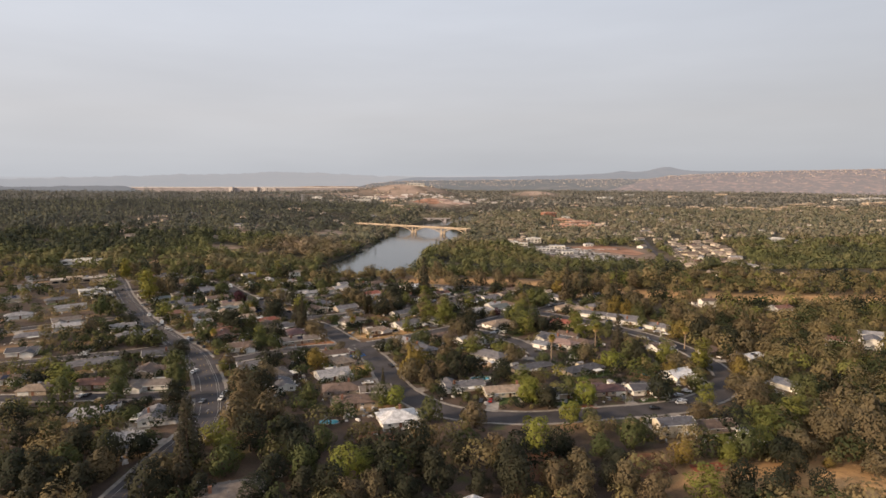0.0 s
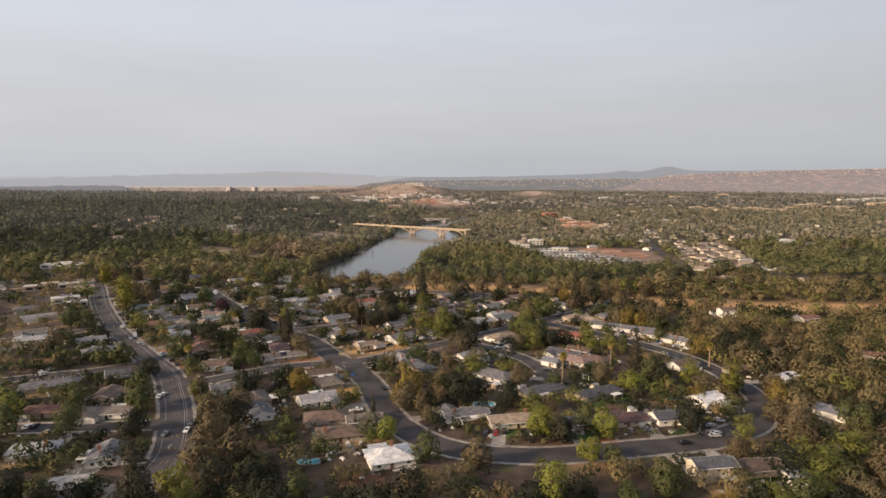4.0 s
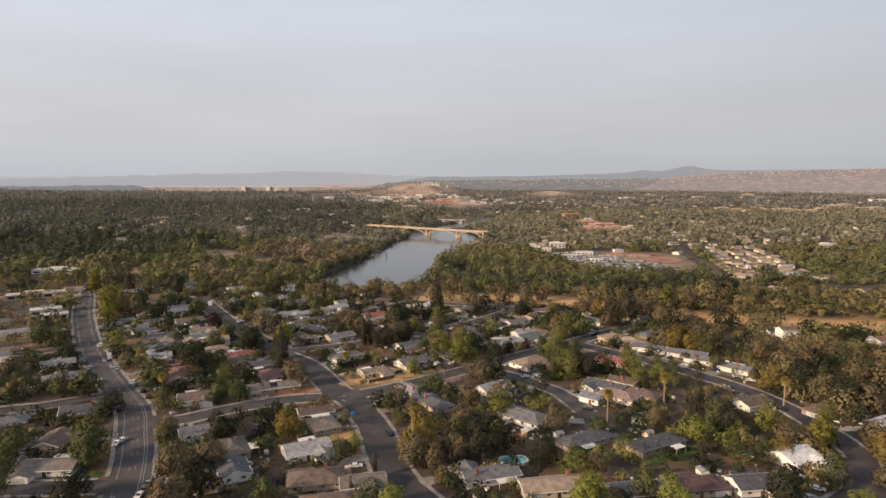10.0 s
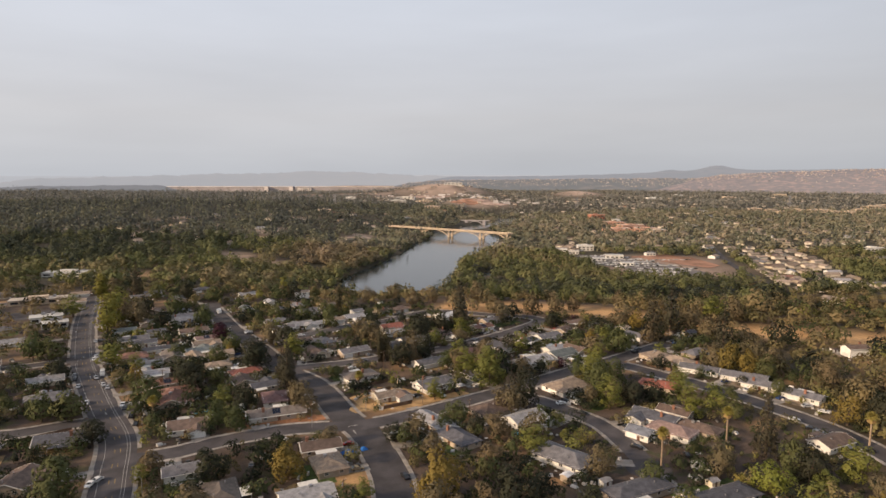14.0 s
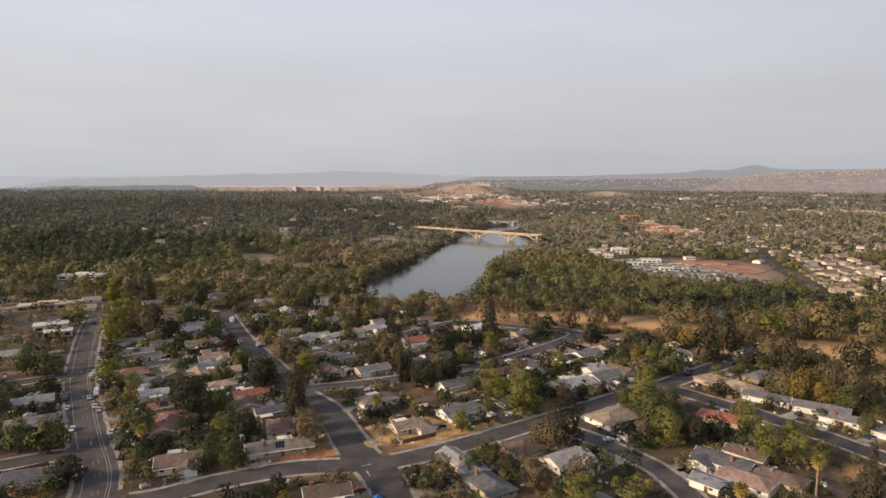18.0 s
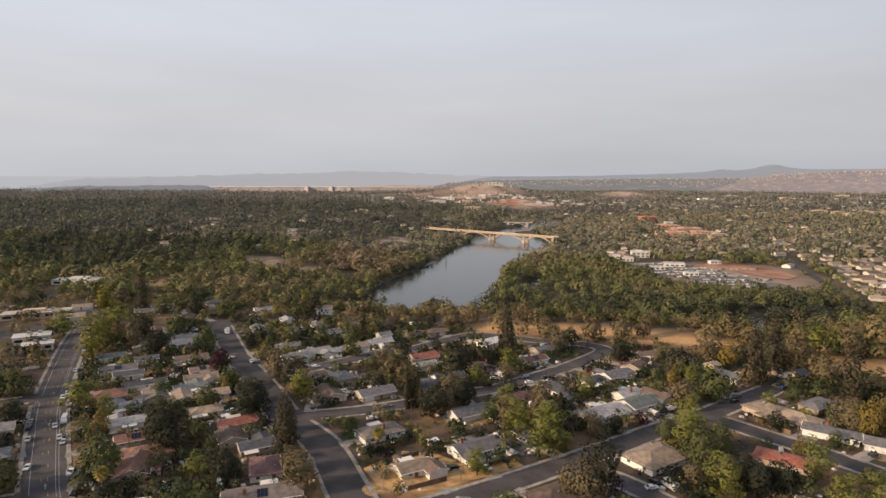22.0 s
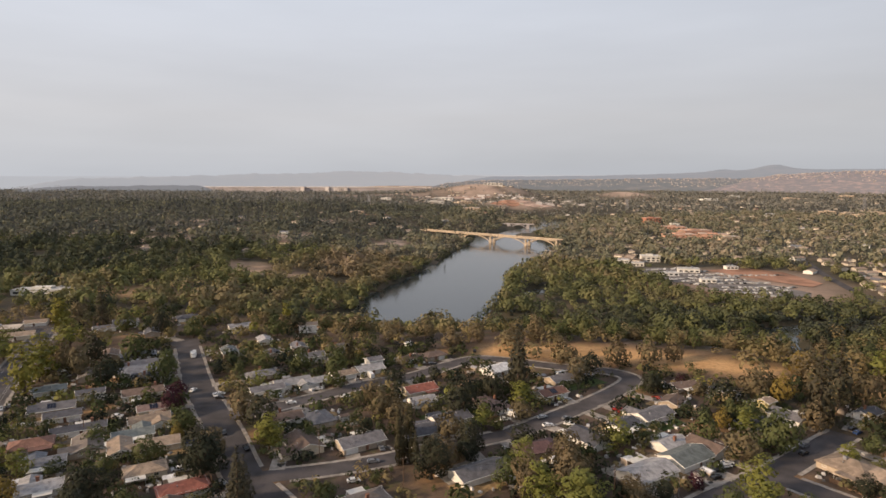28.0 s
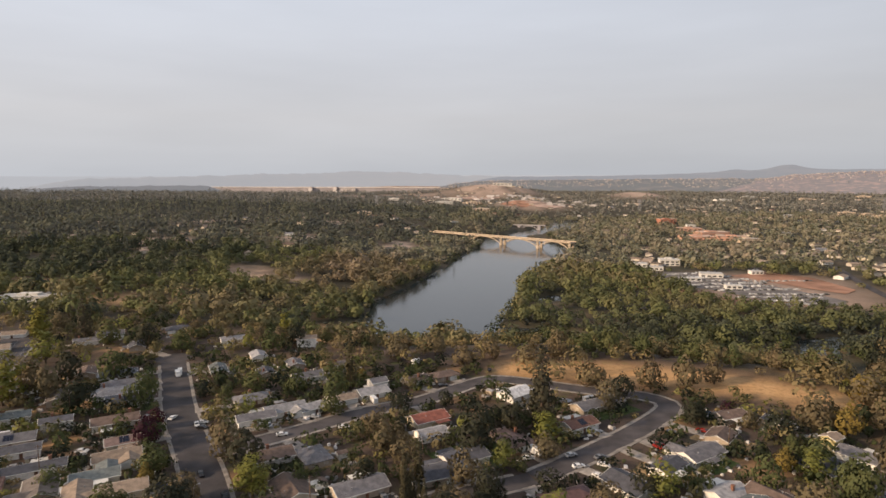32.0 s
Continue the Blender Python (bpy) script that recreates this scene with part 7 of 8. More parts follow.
def far_house(x, y, turn):
    z = float(height(x, y))
    if len(FARH) < 8:
        roof = ("tan", "greybrown", "grey", "pinkbrown", "pale", "tan", "brown", "redbrown")[len(FARH)]
        root = tagged(new("house"), "distant cream house with a %s roof among trees" % ROOFWORD.get(roof, roof), "house", group="houses beyond the lake")
        L, W = (15, 10) if len(FARH) % 2 else (18, 11)
        child("wall", mesh_of("wall", *gable_walls(L, W, 3.6), WALL[("white", "tan", "cream", "tan")[len(FARH) % 4]]), root)
        child("roof", mesh_of("roof", *gable_roof(L, W, 3.6), ROOF[roof]), root)
        if len(FARH) < 3:
            child("garage_door", WIN["garage"], root, pose(L / 4, -W / 2 - 0.03, 0))
        root.matrix_world = pose(x, y, z, 0, 0, turn)
        FARH.append(root)
    elif abs(x) < 0.62 * y and len(FARH) + FAR_COUNT[0] < 125:
        FAR_COUNT[0] += 1
        copy_thing(fhrng.choice(FARH), pose(x, y, z, 0, 0, turn))
    else:
        m = pose(x, y, z, 0, 0, turn)
        for k, (v, f) in enumerate((gable_walls(15, 10, 3.6), gable_roof(16, 10, 3.6))):
            n0 = len(FAR_REST[k][0])
            FAR_REST[k][0].extend(tuple(m @ Vector(p)) for p in v)
            FAR_REST[k][1].extend(tuple(n0 + i for i in q) for q in f)
    LOTS.append((x, y - 14, 10, 24))


# road bridge with three arched spans
def bridge():
    a, b = Vector((-330, 1668, -8)), Vector((40, 1404, -8))
    u = (b - a).normalized()
    s = Vector((-u.y, u.x, 0))
    root = tagged(new("bridge"), "warm concrete road bridge with arched spans over the lake", "bridge")
    L, half = (b - a).length, 9.0
    child("deck", mesh_of("deck", *joined(box(0, L, -half, half, -1.6, 0), box(0, L, -half - 0.8, half + 0.8, -0.5, 0.02)), M_BRIDGE), root)
    child("roadway", mesh_of("roadway", *box(0, L, -half + 1.5, half - 1.5, 0.021, 0.05), M_ASPH), root)
    for sg in (-1, 1):
        child("parapet", mesh_of("parapet", *box(0, L, sg * (half + 0.5) - 0.25, sg * (half + 0.5) + 0.25, 0.0, 1.2), M_BRIDGE), root)
    piers = [(Vector((-165, 1548, 0)) - a).dot(u), (Vector((-92, 1496, 0)) - a).dot(u), (Vector((-20, 1446, 0)) - a).dot(u), (Vector((37, 1406, 0)) - a).dot(u)]
    for i, px_ in enumerate(piers):
        for sg in (-1, 1):
            v, f = joined(box(px_ - 1.8, px_ - 0.4, sg * 6 - 1.2, sg * 6 + 1.2, -19, -1.5), box(px_ + 0.4, px_ + 1.8, sg * 6 - 1.2, sg * 6 + 1.2, -19, -1.5), box(px_ - 2.6, px_ + 2.6, sg * 6 - 1.8, sg * 6 + 1.8, -19, -14.5))
            child("pier", mesh_of("pier", v, f, M_BRIDGE), root)
    for p, q in zip(piers[:-1], piers[1:]):
        for sg in (-1, 1):
            v, n_ = [], 16
            for k in range(n_ + 1):
                w = k / n_
                x = p + 1.5 + (q - p - 3) * w
                arc = 1 - (2 * w - 1) ** 2
                lo = -14.5 + 12.6 * arc ** 0.8
                hi = min(-1.55, lo + 1.6)
                v += [(x, sg * 6 - 1, lo), (x, sg * 6 + 1, lo), (x, sg * 6 + 1, hi), (x, sg * 6 - 1, hi)]
            f = [(4 * k + j, 4 * k + (j + 1) % 4, 4 * k + 4 + (j + 1) % 4, 4 * k + 4 + j) for k in range(n_) for j in range(4)]
            child("arch", mesh_of("arch", v, f, M_BRIDGE), root)
    lampm = mesh_of("lamp_post", *joined(box(-0.12, 0.12, -0.12, 0.12, 0, 8), box(-0.1, 0.1, -1.4, 0, 7.8, 8)), M_BRIDGE)
    for k in range(9):
        child("lamp_post", lampm, root, pose(60 + k * (L - 70) / 9, half + 0.3, 0.2))
    root.matrix_world = Matrix.Translation(a) @ Matrix.Rotation(math.atan2(u.y, u.x), 4, "Z")
    for k in range(16):
        c = a + u * (k * L / 15)
        LOTS.append((c.x, c.y - 16, 20, 26))


bridge()


def arch_bridge():
    root = tagged(new("arch_bridge"), "older pale concrete arch bridge farther up the lake", "bridge")
    child("deck", mesh_of("deck", *box(-70, 70, -4, 4, 13, 14.5), M_DAM), root)
    for sg in (-1, 1):
        v = []
        for k in range(21):
            w = k / 20
            x, z = -38 + 76 * w, 12.5 * (1 - (2 * w - 1) ** 2) - 1.5
            v += [(x, sg * 3 - 0.6, z), (x, sg * 3 + 0.6, z), (x, sg * 3 + 0.6, z + 2), (x, sg * 3 - 0.6, z + 2)]
        f = [(4 * k + j, 4 * k + (j + 1) % 4, 4 * k + 4 + (j + 1) % 4, 4 * k + 4 + j) for k in range(20) for j in range(4)]
        child("arch", mesh_of("arch", v, f, M_DAM), root)
        child("parapet", mesh_of("parapet", *box(-70, 70, sg * 3.8 - 0.2, sg * 3.8 + 0.2, 14.5, 15.6), M_DAM), root)
        for k in range(8):
            x = -35 + 10 * k
            z = 12.5 * (1 - (x / 38) ** 2)
            if z < 11:
                child("spandrel_column", mesh_of("spandrel_column", *box(x - 0.5, x + 0.5, sg * 3 - 0.5, sg * 3 + 0.5, z, 13), M_DAM), root)
        child("abutment", mesh_of("abutment", *box(sg * 44 - 6, sg * 44 + 6, -4, 4, -4, 13), M_DAM), root)
    root.matrix_world = pose(-44, 1890, WATER_Z, 0, 0, -12) @ Matrix.Diagonal((0.6, 0.8, 0.85, 1))
    LOTS.append((-50, 1840, 40, 60))


arch_bridge()


def dam():
    root = tagged(new("dam"), "pale concrete dam with gate towers on the horizon", "dam")
    child("wall", mesh_of("wall", *box(-1500, 420, -8, 8, -60, 16), M_DAM), root)
    child("crest", mesh_of("crest", *box(-1500, 420, -12, 10, 16, 20), M_CREST), root, None, "bright concrete roadway along the dam's crest")
    tw = mesh_of("gate_tower", *joined(box(-12, 12, -10, 10, -22, 17), box(-14, 14, -11, 11, 17, 21)), M_CREST)
    for x in (-436, -268):
        child("gate_tower", tw, root, pose(x, -24, 0))
    gate = mesh_of("gate", *box(-4, 4, -12, 0, -20, 13), M_CREST)
    for k in range(8):
        child("gate", gate, root, pose(-238 + 14 * k, -10, 0), "pale spillway pier")
    root.matrix_world = pose(-1050, 4150, 46, 0, 0, 0)


dam()


def pylon(x, y, tall):
    root = tagged(new("power_pylon"), "hazy lattice power pylon on the far hills", "pylon", group="power pylons")
    pieces = [bar((sx * 5, sy * 5, 0), (sx * 0.8, sy * 0.8, tall), 1.0) for sx in (-1, 1) for sy in (-1, 1)]
    for k in range(5):
        w, w2 = 5 - 4.2 * k / 5, 5 - 4.2 * (k + 1) / 5
        pieces += [bar((-w, -w, tall * k / 5), (w2, -w2, tall * (k + 1) / 5), 0.7), bar((w, -w, tall * k / 5), (-w2, -w2, tall * (k + 1) / 5), 0.7)]
    child("mast", mesh_of("mast", *joined(*pieces), M_STEEL), root)
    for z in (0.72, 0.84, 0.95):
        child("crossarm", mesh_of("crossarm", *box(-9, 9, -0.6, 0.6, tall * z, tall * z + 1), M_STEEL), root)
    root.matrix_world = pose(x, y, float(height(x, y)) - 2)


for x, y, t_ in ((1780, 4200, 75), (1850, 4280, 80), (1160, 2600, 45), (2200, 4300, 70), (-1500, 3000, 40), (330, 2500, 40), (-560, 2300, 38)):
    pylon(x, y, t_)

# storage yard with rows of parked vehicles
vrng = np.random.RandomState(8)
bx, by = [], []
for x0, y0, x1, y1, k in ((188, 930, 262, 946, 34), (182, 948, 268, 962, 30), (170, 985, 262, 1004, 36), (150, 1020, 240, 1035, 34), (135, 1060, 215, 1078, 30), (140, 1095, 200, 1108, 22), (225, 1045, 300, 1060, 16), (200, 968, 280, 978, 34), (165, 1005, 240, 1018, 30), (150, 1040, 225, 1056, 30), (195, 915, 255, 928, 24)):
    for i in range(k):
        w_ = (i + vrng.uniform(-0.3, 0.3)) / k
        bx.append(x0 + (x1 - x0) * w_)
        by.append(y0 + (y1 - y0) * w_ + vrng.uniform(-2, 2))
LOTS.append((214, 985, 72, 62))
LOTS.append((190, 1070, 70, 46))
vb, vf = [], []
for x, y in zip(bx, by):
    L, W, H = vrng.uniform(3.8, 6.5), 1.9, vrng.uniform(1.3, 2.2)
    z = float(height(x, y))
    a = vrng.choice([0.2, 1.7]) + vrng.normal(0, 0.1)
    c, s = math.cos(a), math.sin(a)
    pr = [(-0.5, 0.15), (0.5, 0.15), (0.5, 0.55), (0.28, 0.6), (0.12, 1.0), (-0.38, 1.0), (-0.5, 0.6)]
    k = len(vb)
    for sy in (-1, 1):
        vb += [(x + c * px_ * L - s * sy * W / 2, y + s * px_ * L + c * sy * W / 2, z + pz * H) for px_, pz in pr]
    vf += [tuple(k + i for i in range(7)), tuple(k + 7 + i for i in range(7))[::-1]] + [(k + i, k + 7 + i, k + 7 + (i + 1) % 7, k + (i + 1) % 7) for i in range(7)]
tagged(new("parked_vehicles", mesh_of("parked_vehicles", vb, vf, plain("mixed_vehicle_paint", (0.32, 0.32, 0.32), 0.35, var=0.1, island=0.95))), "rows of parked cars and trailers in a storage yard", "vehicles", kind="stuff")

def lot_patch(name, pts, material, label, lift):
    """Flat made ground that follows the slope."""
    cx, cy = np.mean([p[0] for p in pts]), np.mean([p[1] for p in pts])
    rings = [[(cx + (px_ - cx) * q, cy + (py_ - cy) * q) for px_, py_ in pts] for q in (1.0, 0.66, 0.33)]
    v = [(px_, py_, float(height(px_, py_)) + lift) for ring in rings for px_, py_ in ring] + [(cx, cy, float(height(cx, cy)) + lift)]
    n_p = len(pts)
    f = [(j * n_p + i, j * n_p + (i + 1) % n_p, (j + 1) * n_p + (i + 1) % n_p, (j + 1) * n_p + i) for j in range(2) for i in range(n_p)]
    f += [(2 * n_p + i, 2 * n_p + (i + 1) % n_p, 3 * n_p) for i in range(n_p)]
    tagged(new(name, mesh_of(name, v, f, material)), label, "yard", kind="structure")


lot_patch("yard_pavement", [(118, 1040), (170, 985), (205, 940), (270, 920), (284, 950), (255, 1000), (215, 1050), (190, 1110), (140, 1120)],
          plain("yard_asphalt", (0.20, 0.185, 0.18), 0.9, var=0.3, scale=0.05, fine=0.3), "worn grey asphalt of a vehicle storage yard", 0.35)
M_REDSOIL = plain("red_cut_soil", (0.36, 0.20, 0.135), 0.95, var=0.4, scale=0.04, fine=0.2)
lot_patch("bank", [(212, 1085), (262, 1022), (300, 985), (322, 1010), (306, 1080), (262, 1110)], M_REDSOIL, "reddish bare earth bank behind the storage yard", 0.5)
lot_patch("bank", [(82, 1010), (120, 960), (176, 905), (196, 918), (160, 975), (112, 1030)], M_REDSOIL, "reddish bare earth beside the storage yard", 0.25)

# soil of the distant cuts, its colour lifted in place of haze
M_PALECUT = plain("pale_cut_soil", (0.50, 0.365, 0.30), 0.95, var=0.45, scale=0.03, fine=0.12)
for cx_, cy_, rx_, ry_, soil_, word in ((-95, 2545, 60, 42, M_REDSOIL, "orange-red"), (0, 2560, 70, 36, M_PALECUT, "pale pinkish"), (-428, 1900, 38, 34, M_REDSOIL, "orange-red"), (60, 2760, 50, 22, M_PALECUT, "pale"), (-300, 2940, 120, 40, M_PALECUT, "pale pinkish")):
    lot_patch("bank", [(cx_ + rx_ * math.cos(a) * (1 + 0.2 * math.sin(3 * a)), cy_ + ry_ * math.sin(a)) for a in np.linspace(0, 2 * math.pi, 15)[:-1]], soil_, word + " earth cut on a hillside", 1.2)
    LOTS.append((cx_, cy_ - ry_, rx_, ry_ * 1.6))

M_GOLD = plain("golden_dry_lawn", (0.46, 0.29, 0.135), 0.95, var=0.35, scale=0.25, fine=1.6)
lot_patch("front_yard", [(-69, 398), (-61, 387), (-51, 383), (-39, 388), (-22, 401), (-13, 408), (-19, 415), (-34, 406), (-45, 413), (-58, 414)], M_GOLD, "dry golden front yard on a street corner", 0.135)
lot_patch("front_yard", [(-107, 360), (-92, 367), (-78, 371), (-74, 376), (-80, 377), (-100, 367)], M_MULCH, "orange bark front yard of a long house", 0.14)

# valley road on the far side of the creek
vl = spline([(300, 760), (322, 850), (332, 943), (348, 1057), (372, 1180)], 14)
vs = sides_of(vl)
vz = height(vl[:, 0], vl[:, 1])
vv = [(*(p + s * o), float(z) + 0.5) for p, s, z in zip(vl, vs, vz) for o in (5, -5)]
tagged(new("road_20", mesh_of("road", vv, [(2 * i, 2 * i + 1, 2 * i + 3, 2 * i + 2) for i in range(len(vl) - 1)], M_ASPH)), "grey asphalt road past a distant estate", "road", kind="structure")
for p in vl:
    LOTS.append((p[0], p[1] - 10, 9, 18))

# flat-roofed shops and a school west of the main street
building(-322, 536, 37, 20, 12, 4.2, "w")
building(-304, 520, 37, 16, 10, 3.8, "w")
building(-375, 600, 30, 44, 14, 4.0, "t")
building(-450, 742, 12, 52, 16, 4.5, "w")
building(161, 1189, 0, 27, 16, 9, "w")
building(118, 1178, -6, 22, 13, 5, "w")
building(135, 1140, -6, 17, 10, 5, "w")
building(188, 1077, -6, 26, 16, 5, "w")
building(159, 1052, 8, 20, 12, 4, "w")
building(191, 1000, 0, 17, 10, 4, "w")
building(247, 1098, 8, 15, 10, 4, "w")
building(315, 1977, 15, 44, 27, 14, "r")
building(320, 1752, 0, 49, 30, 9, "s")
building(347, 1670, 15, 63, 38, 8, "s")
building(300, 1602, 8, 63, 38, 7, "s")
building(361, 1576, -6, 54, 32, 8, "s")
building(373, 1525, 15, 38, 23, 7, "t")
building(346, 1849, 8, 21, 13, 8, "w")
building(916, 2330, -6, 42, 25, 9, "t")
building(931, 2238, 15, 36, 22, 9, "t")
building(939, 2170, 8, 39, 24, 8, "t")
building(1011, 2226, 8, 36, 22, 8, "t")
building(1066, 2200, -6, 59, 35, 9, "t")
building(1088, 2145, 15, 31, 19, 8, "t")
building(1125, 2133, 8, 31, 19, 8, "t")
building(1215, 2241, 8, 47, 28, 9, "t")
building(1368, 2426, 8, 67, 40, 9, "t")
building(1484, 2550, 8, 49, 29, 9, "t")
building(1380, 2298, 8, 50, 30, 9, "t")
building(1461, 2341, 15, 56, 34, 8, "t")
building(1379, 2146, 15, 38, 23, 8, "t")
building(1715, 2523, 8, 56, 34, 9, "t")
building(1777, 2540, 15, 57, 34, 9, "t")
building(1918, 2983, 8, 131, 40, 9, "w")
building(2115, 3082, 8, 152, 40, 9, "w")
building(614, 1158, 8, 32, 19, 5, "w")
building(1408, 2025, 8, 41, 25, 8, "t")
building(1150, 1642, 8, 56, 33, 8, "t")
building(795, 3174, 15, 67, 40, 8, "w")
building(1028, 3581, 15, 55, 33, 8, "w")
building(1586, 3624, 0, 59, 35, 8, "t")
building(674, 2135, 8, 25, 15, 9, "w")
building(1203, 3338, 15, 46, 28, 8, "t")
building(-196, 2184, 8, 53, 32, 9, "t")
building(-185, 3220, 0, 90, 40, 9, "w")
building(-115, 3849, -6, 86, 40, 9, "w")
building(-263, 2653, 15, 59, 36, 9, "t")
building(-377, 2864, 0, 80, 40, 9, "w")
building(-33, 2863, -6, 48, 29, 9, "t")
building(-375, 2579, 8, 72, 40, 8, "w")
building(-573, 2611, 8, 40, 24, 8, "w")
building(-494, 1920, 8, 37, 22, 8, "t")
far_house(338, 1081, 50)
far_house(388, 1067, 25)
far_house(388, 1027, 100)
far_house(433, 1094, 110)
far_house(390, 951, 65)
far_house(409, 950, 115)
far_house(363, 853, 125)
far_house(365, 909, 0)
far_house(456, 1043, 170)
far_house(441, 947, 5)
far_house(443, 905, 85)
far_house(427, 861, 90)
far_house(448, 858, 170)
far_house(433, 794, 145)
far_house(294, 642, 135)
far_house(283, 649, 130)
far_house(362, 881, 65)
far_house(412, 919, 100)
far_house(385, 995, 165)
far_house(417, 884, 165)
far_house(421, 828, 95)
far_house(359, 646, 15)
far_house(569, 1057, 0)
far_house(615, 1228, 100)
far_house(637, 1127, 0)
far_house(701, 1165, 65)
far_house(711, 1098, 120)
far_house(718, 1062, 150)
far_house(652, 1042, 85)
far_house(-673, 1583, 140)
far_house(-650, 1656, 90)
far_house(-631, 1297, 85)
far_house(-647, 1370, 160)
far_house(-623, 1255, 155)
far_house(-464, 1322, 0)
far_house(-402, 1173, 5)
far_house(-673, 1455, 60)
far_house(-582, 1556, 130)
far_house(-560, 1075, 120)
far_house(-546, 944, 60)
far_house(-282, 1932, 155)
far_house(-229, 1797, 45)
far_house(-357, 1954, 165)
far_house(-295, 1850, 5)
far_house(-355, 1686, 75)
far_house(-360, 1566, 50)
far_house(-190, 2113, 170)
far_house(-150, 2094, 0)
far_house(-268, 2467, 70)
far_house(115, 2362, 95)
far_house(143, 2133, 45)
far_house(166, 1670, 55)
far_house(133, 1401, 105)
far_house(137, 1786, 5)
far_house(219, 1782, 135)
far_house(471, 1774, 85)
far_house(511, 1773, 60)
far_house(489, 1642, 125)
far_house(414, 1481, 115)
far_house(430, 1356, 0)
far_house(487, 1455, 55)
far_house(438, 1238, 80)
far_house(630, 1657, 35)
far_house(540, 1353, 60)
far_house(538, 1288, 115)
far_house(577, 1323, 50)
far_house(648, 1427, 105)
far_house(608, 1286, 55)
far_house(748, 1524, 170)
far_house(691, 1357, 120)
far_house(876, 1621, 40)
far_house(799, 1441, 175)
far_house(883, 1518, 70)
far_house(829, 1359, 10)
far_house(1025, 1634, 125)
far_house(939, 1432, 65)
far_house(911, 1334, 140)
far_house(367, 1191, 25)
far_house(840, 1746, 30)
far_house(946, 2048, 80)
far_house(843, 1899, 175)
far_house(762, 1870, 35)
far_house(729, 1966, 0)
far_house(607, 1767, 0)
far_house(644, 1981, 50)
far_house(589, 2112, 25)
far_house(774, 2530, 25)
far_house(875, 2488, 155)
far_house(696, 2629, 25)
far_house(538, 2311, 0)
far_house(508, 2477, 135)
far_house(341, 2420, 70)
far_house(250, 2639, 30)
far_house(101, 2581, 90)
far_house(6, 2283, 10)
far_house(-1493, 2176, 120)
far_house(-1637, 2600, 120)
far_house(-1331, 2398, 85)
far_house(-1100, 2125, 150)
far_house(-895, 1460, 55)
far_house(-794, 1202, 45)
far_house(-656, 1137, 60)
far_house(133, 2914, 15)
far_house(-590, 3041, 50)
far_house(-46, 3027, 95)
far_house(-431, 2887, 10)
far_house(-232, 3998, 135)
far_house(-136, 3204, 160)
far_house(153, 3494, 140)
far_house(-224, 2801, 5)
far_house(-331, 2795, 120)
far_house(-290, 2844, 50)
far_house(-245, 3835, 5)
far_house(-616, 3619, 160)
far_house(-212, 2726, 175)
far_house(-448, 2652, 130)
far_house(-44, 2776, 115)
far_house(-2, 3816, 140)
far_house(-479, 2744, 145)
far_house(-145, 3835, 85)
far_house(131, 3551, 110)
far_house(-83, 2311, 145)
far_house(-365, 2992, 175)
far_house(-56, 3014, 70)
far_house(125, 3035, 50)
far_house(74, 3153, 150)
far_house(-363, 2716, 160)
far_house(-209, 3289, 130)
far_house(-478, 3599, 160)
far_house(-358, 3042, 20)
far_house(-8, 3829, 0)
far_house(133, 4127, 30)
far_house(-569, 2802, 85)
far_house(-183, 3304, 30)
far_house(-42, 4088, 85)
far_house(-530, 3501, 15)
far_house(-277, 2717, 10)
far_house(-622, 3055, 75)
far_house(-140, 4273, 20)
far_house(-567, 2670, 5)
far_house(-443, 3828, 50)
far_house(-53, 3401, 0)
far_house(-464, 4130, 75)
far_house(-672, 3793, 110)
far_house(129, 3181, 35)
far_house(-457, 3265, 95)
far_house(606, 1772, 10)
far_house(1144, 1798, 45)
far_house(1071, 3004, 100)
far_house(2333, 3938, 40)
far_house(681, 1758, 155)
far_house(1278, 3332, 105)
far_house(451, 2068, 130)
far_house(908, 1911, 40)
far_house(1415, 2918, 40)
far_house(545, 3547, 70)
far_house(554, 1453, 10)
far_house(2081, 2999, 140)
far_house(345, 3578, 70)
far_house(778, 1705, 115)
far_house(516, 2387, 165)
far_house(1790, 3337, 120)
far_house(1107, 3519, 25)
far_house(739, 3594, 55)
far_house(1929, 3599, 5)
far_house(905, 2330, 95)
far_house(992, 2495, 65)
far_house(1246, 2382, 160)
far_house(143, 2291, 130)
far_house(1365, 2089, 30)
far_house(1067, 2220, 5)
far_house(595, 1531, 115)
far_house(366, 1532, 115)
far_house(413, 1645, 130)
far_house(311, 2715, 5)
far_house(2210, 3839, 155)
far_house(555, 1578, 20)
far_house(206, 3963, 95)
far_house(2447, 3735, 155)
far_house(379, 2174, 125)
far_house(1762, 3429, 110)
far_house(1058, 3459, 35)
far_house(282, 2179, 105)
far_house(690, 1475, 30)
far_house(142, 2183, 10)
far_house(1135, 2182, 110)
far_house(2225, 3316, 115)
far_house(497, 2214, 150)
far_house(966, 1864, 130)
far_house(1093, 1666, 90)
far_house(997, 3263, 80)
far_house(759, 1866, 25)
far_house(732, 1696, 30)
far_house(305, 3213, 170)
far_house(352, 2440, 20)
far_house(875, 1534, 10)
far_house(365, 2753, 70)
far_house(803, 1571, 105)
far_house(724, 2161, 35)
far_house(238, 1572, 135)
far_house(260, 2328, 160)
far_house(358, 1647, 145)
far_house(1999, 3013, 110)
far_house(1148, 2055, 45)
far_house(649, 1835, 120)
far_house(1954, 3146, 160)
far_house(237, 2834, 80)
far_house(775, 1511, 150)
far_house(593, 2086, 25)
far_house(881, 1613, 70)
far_house(-848, 2128, 120)
far_house(-272, 1547, 0)
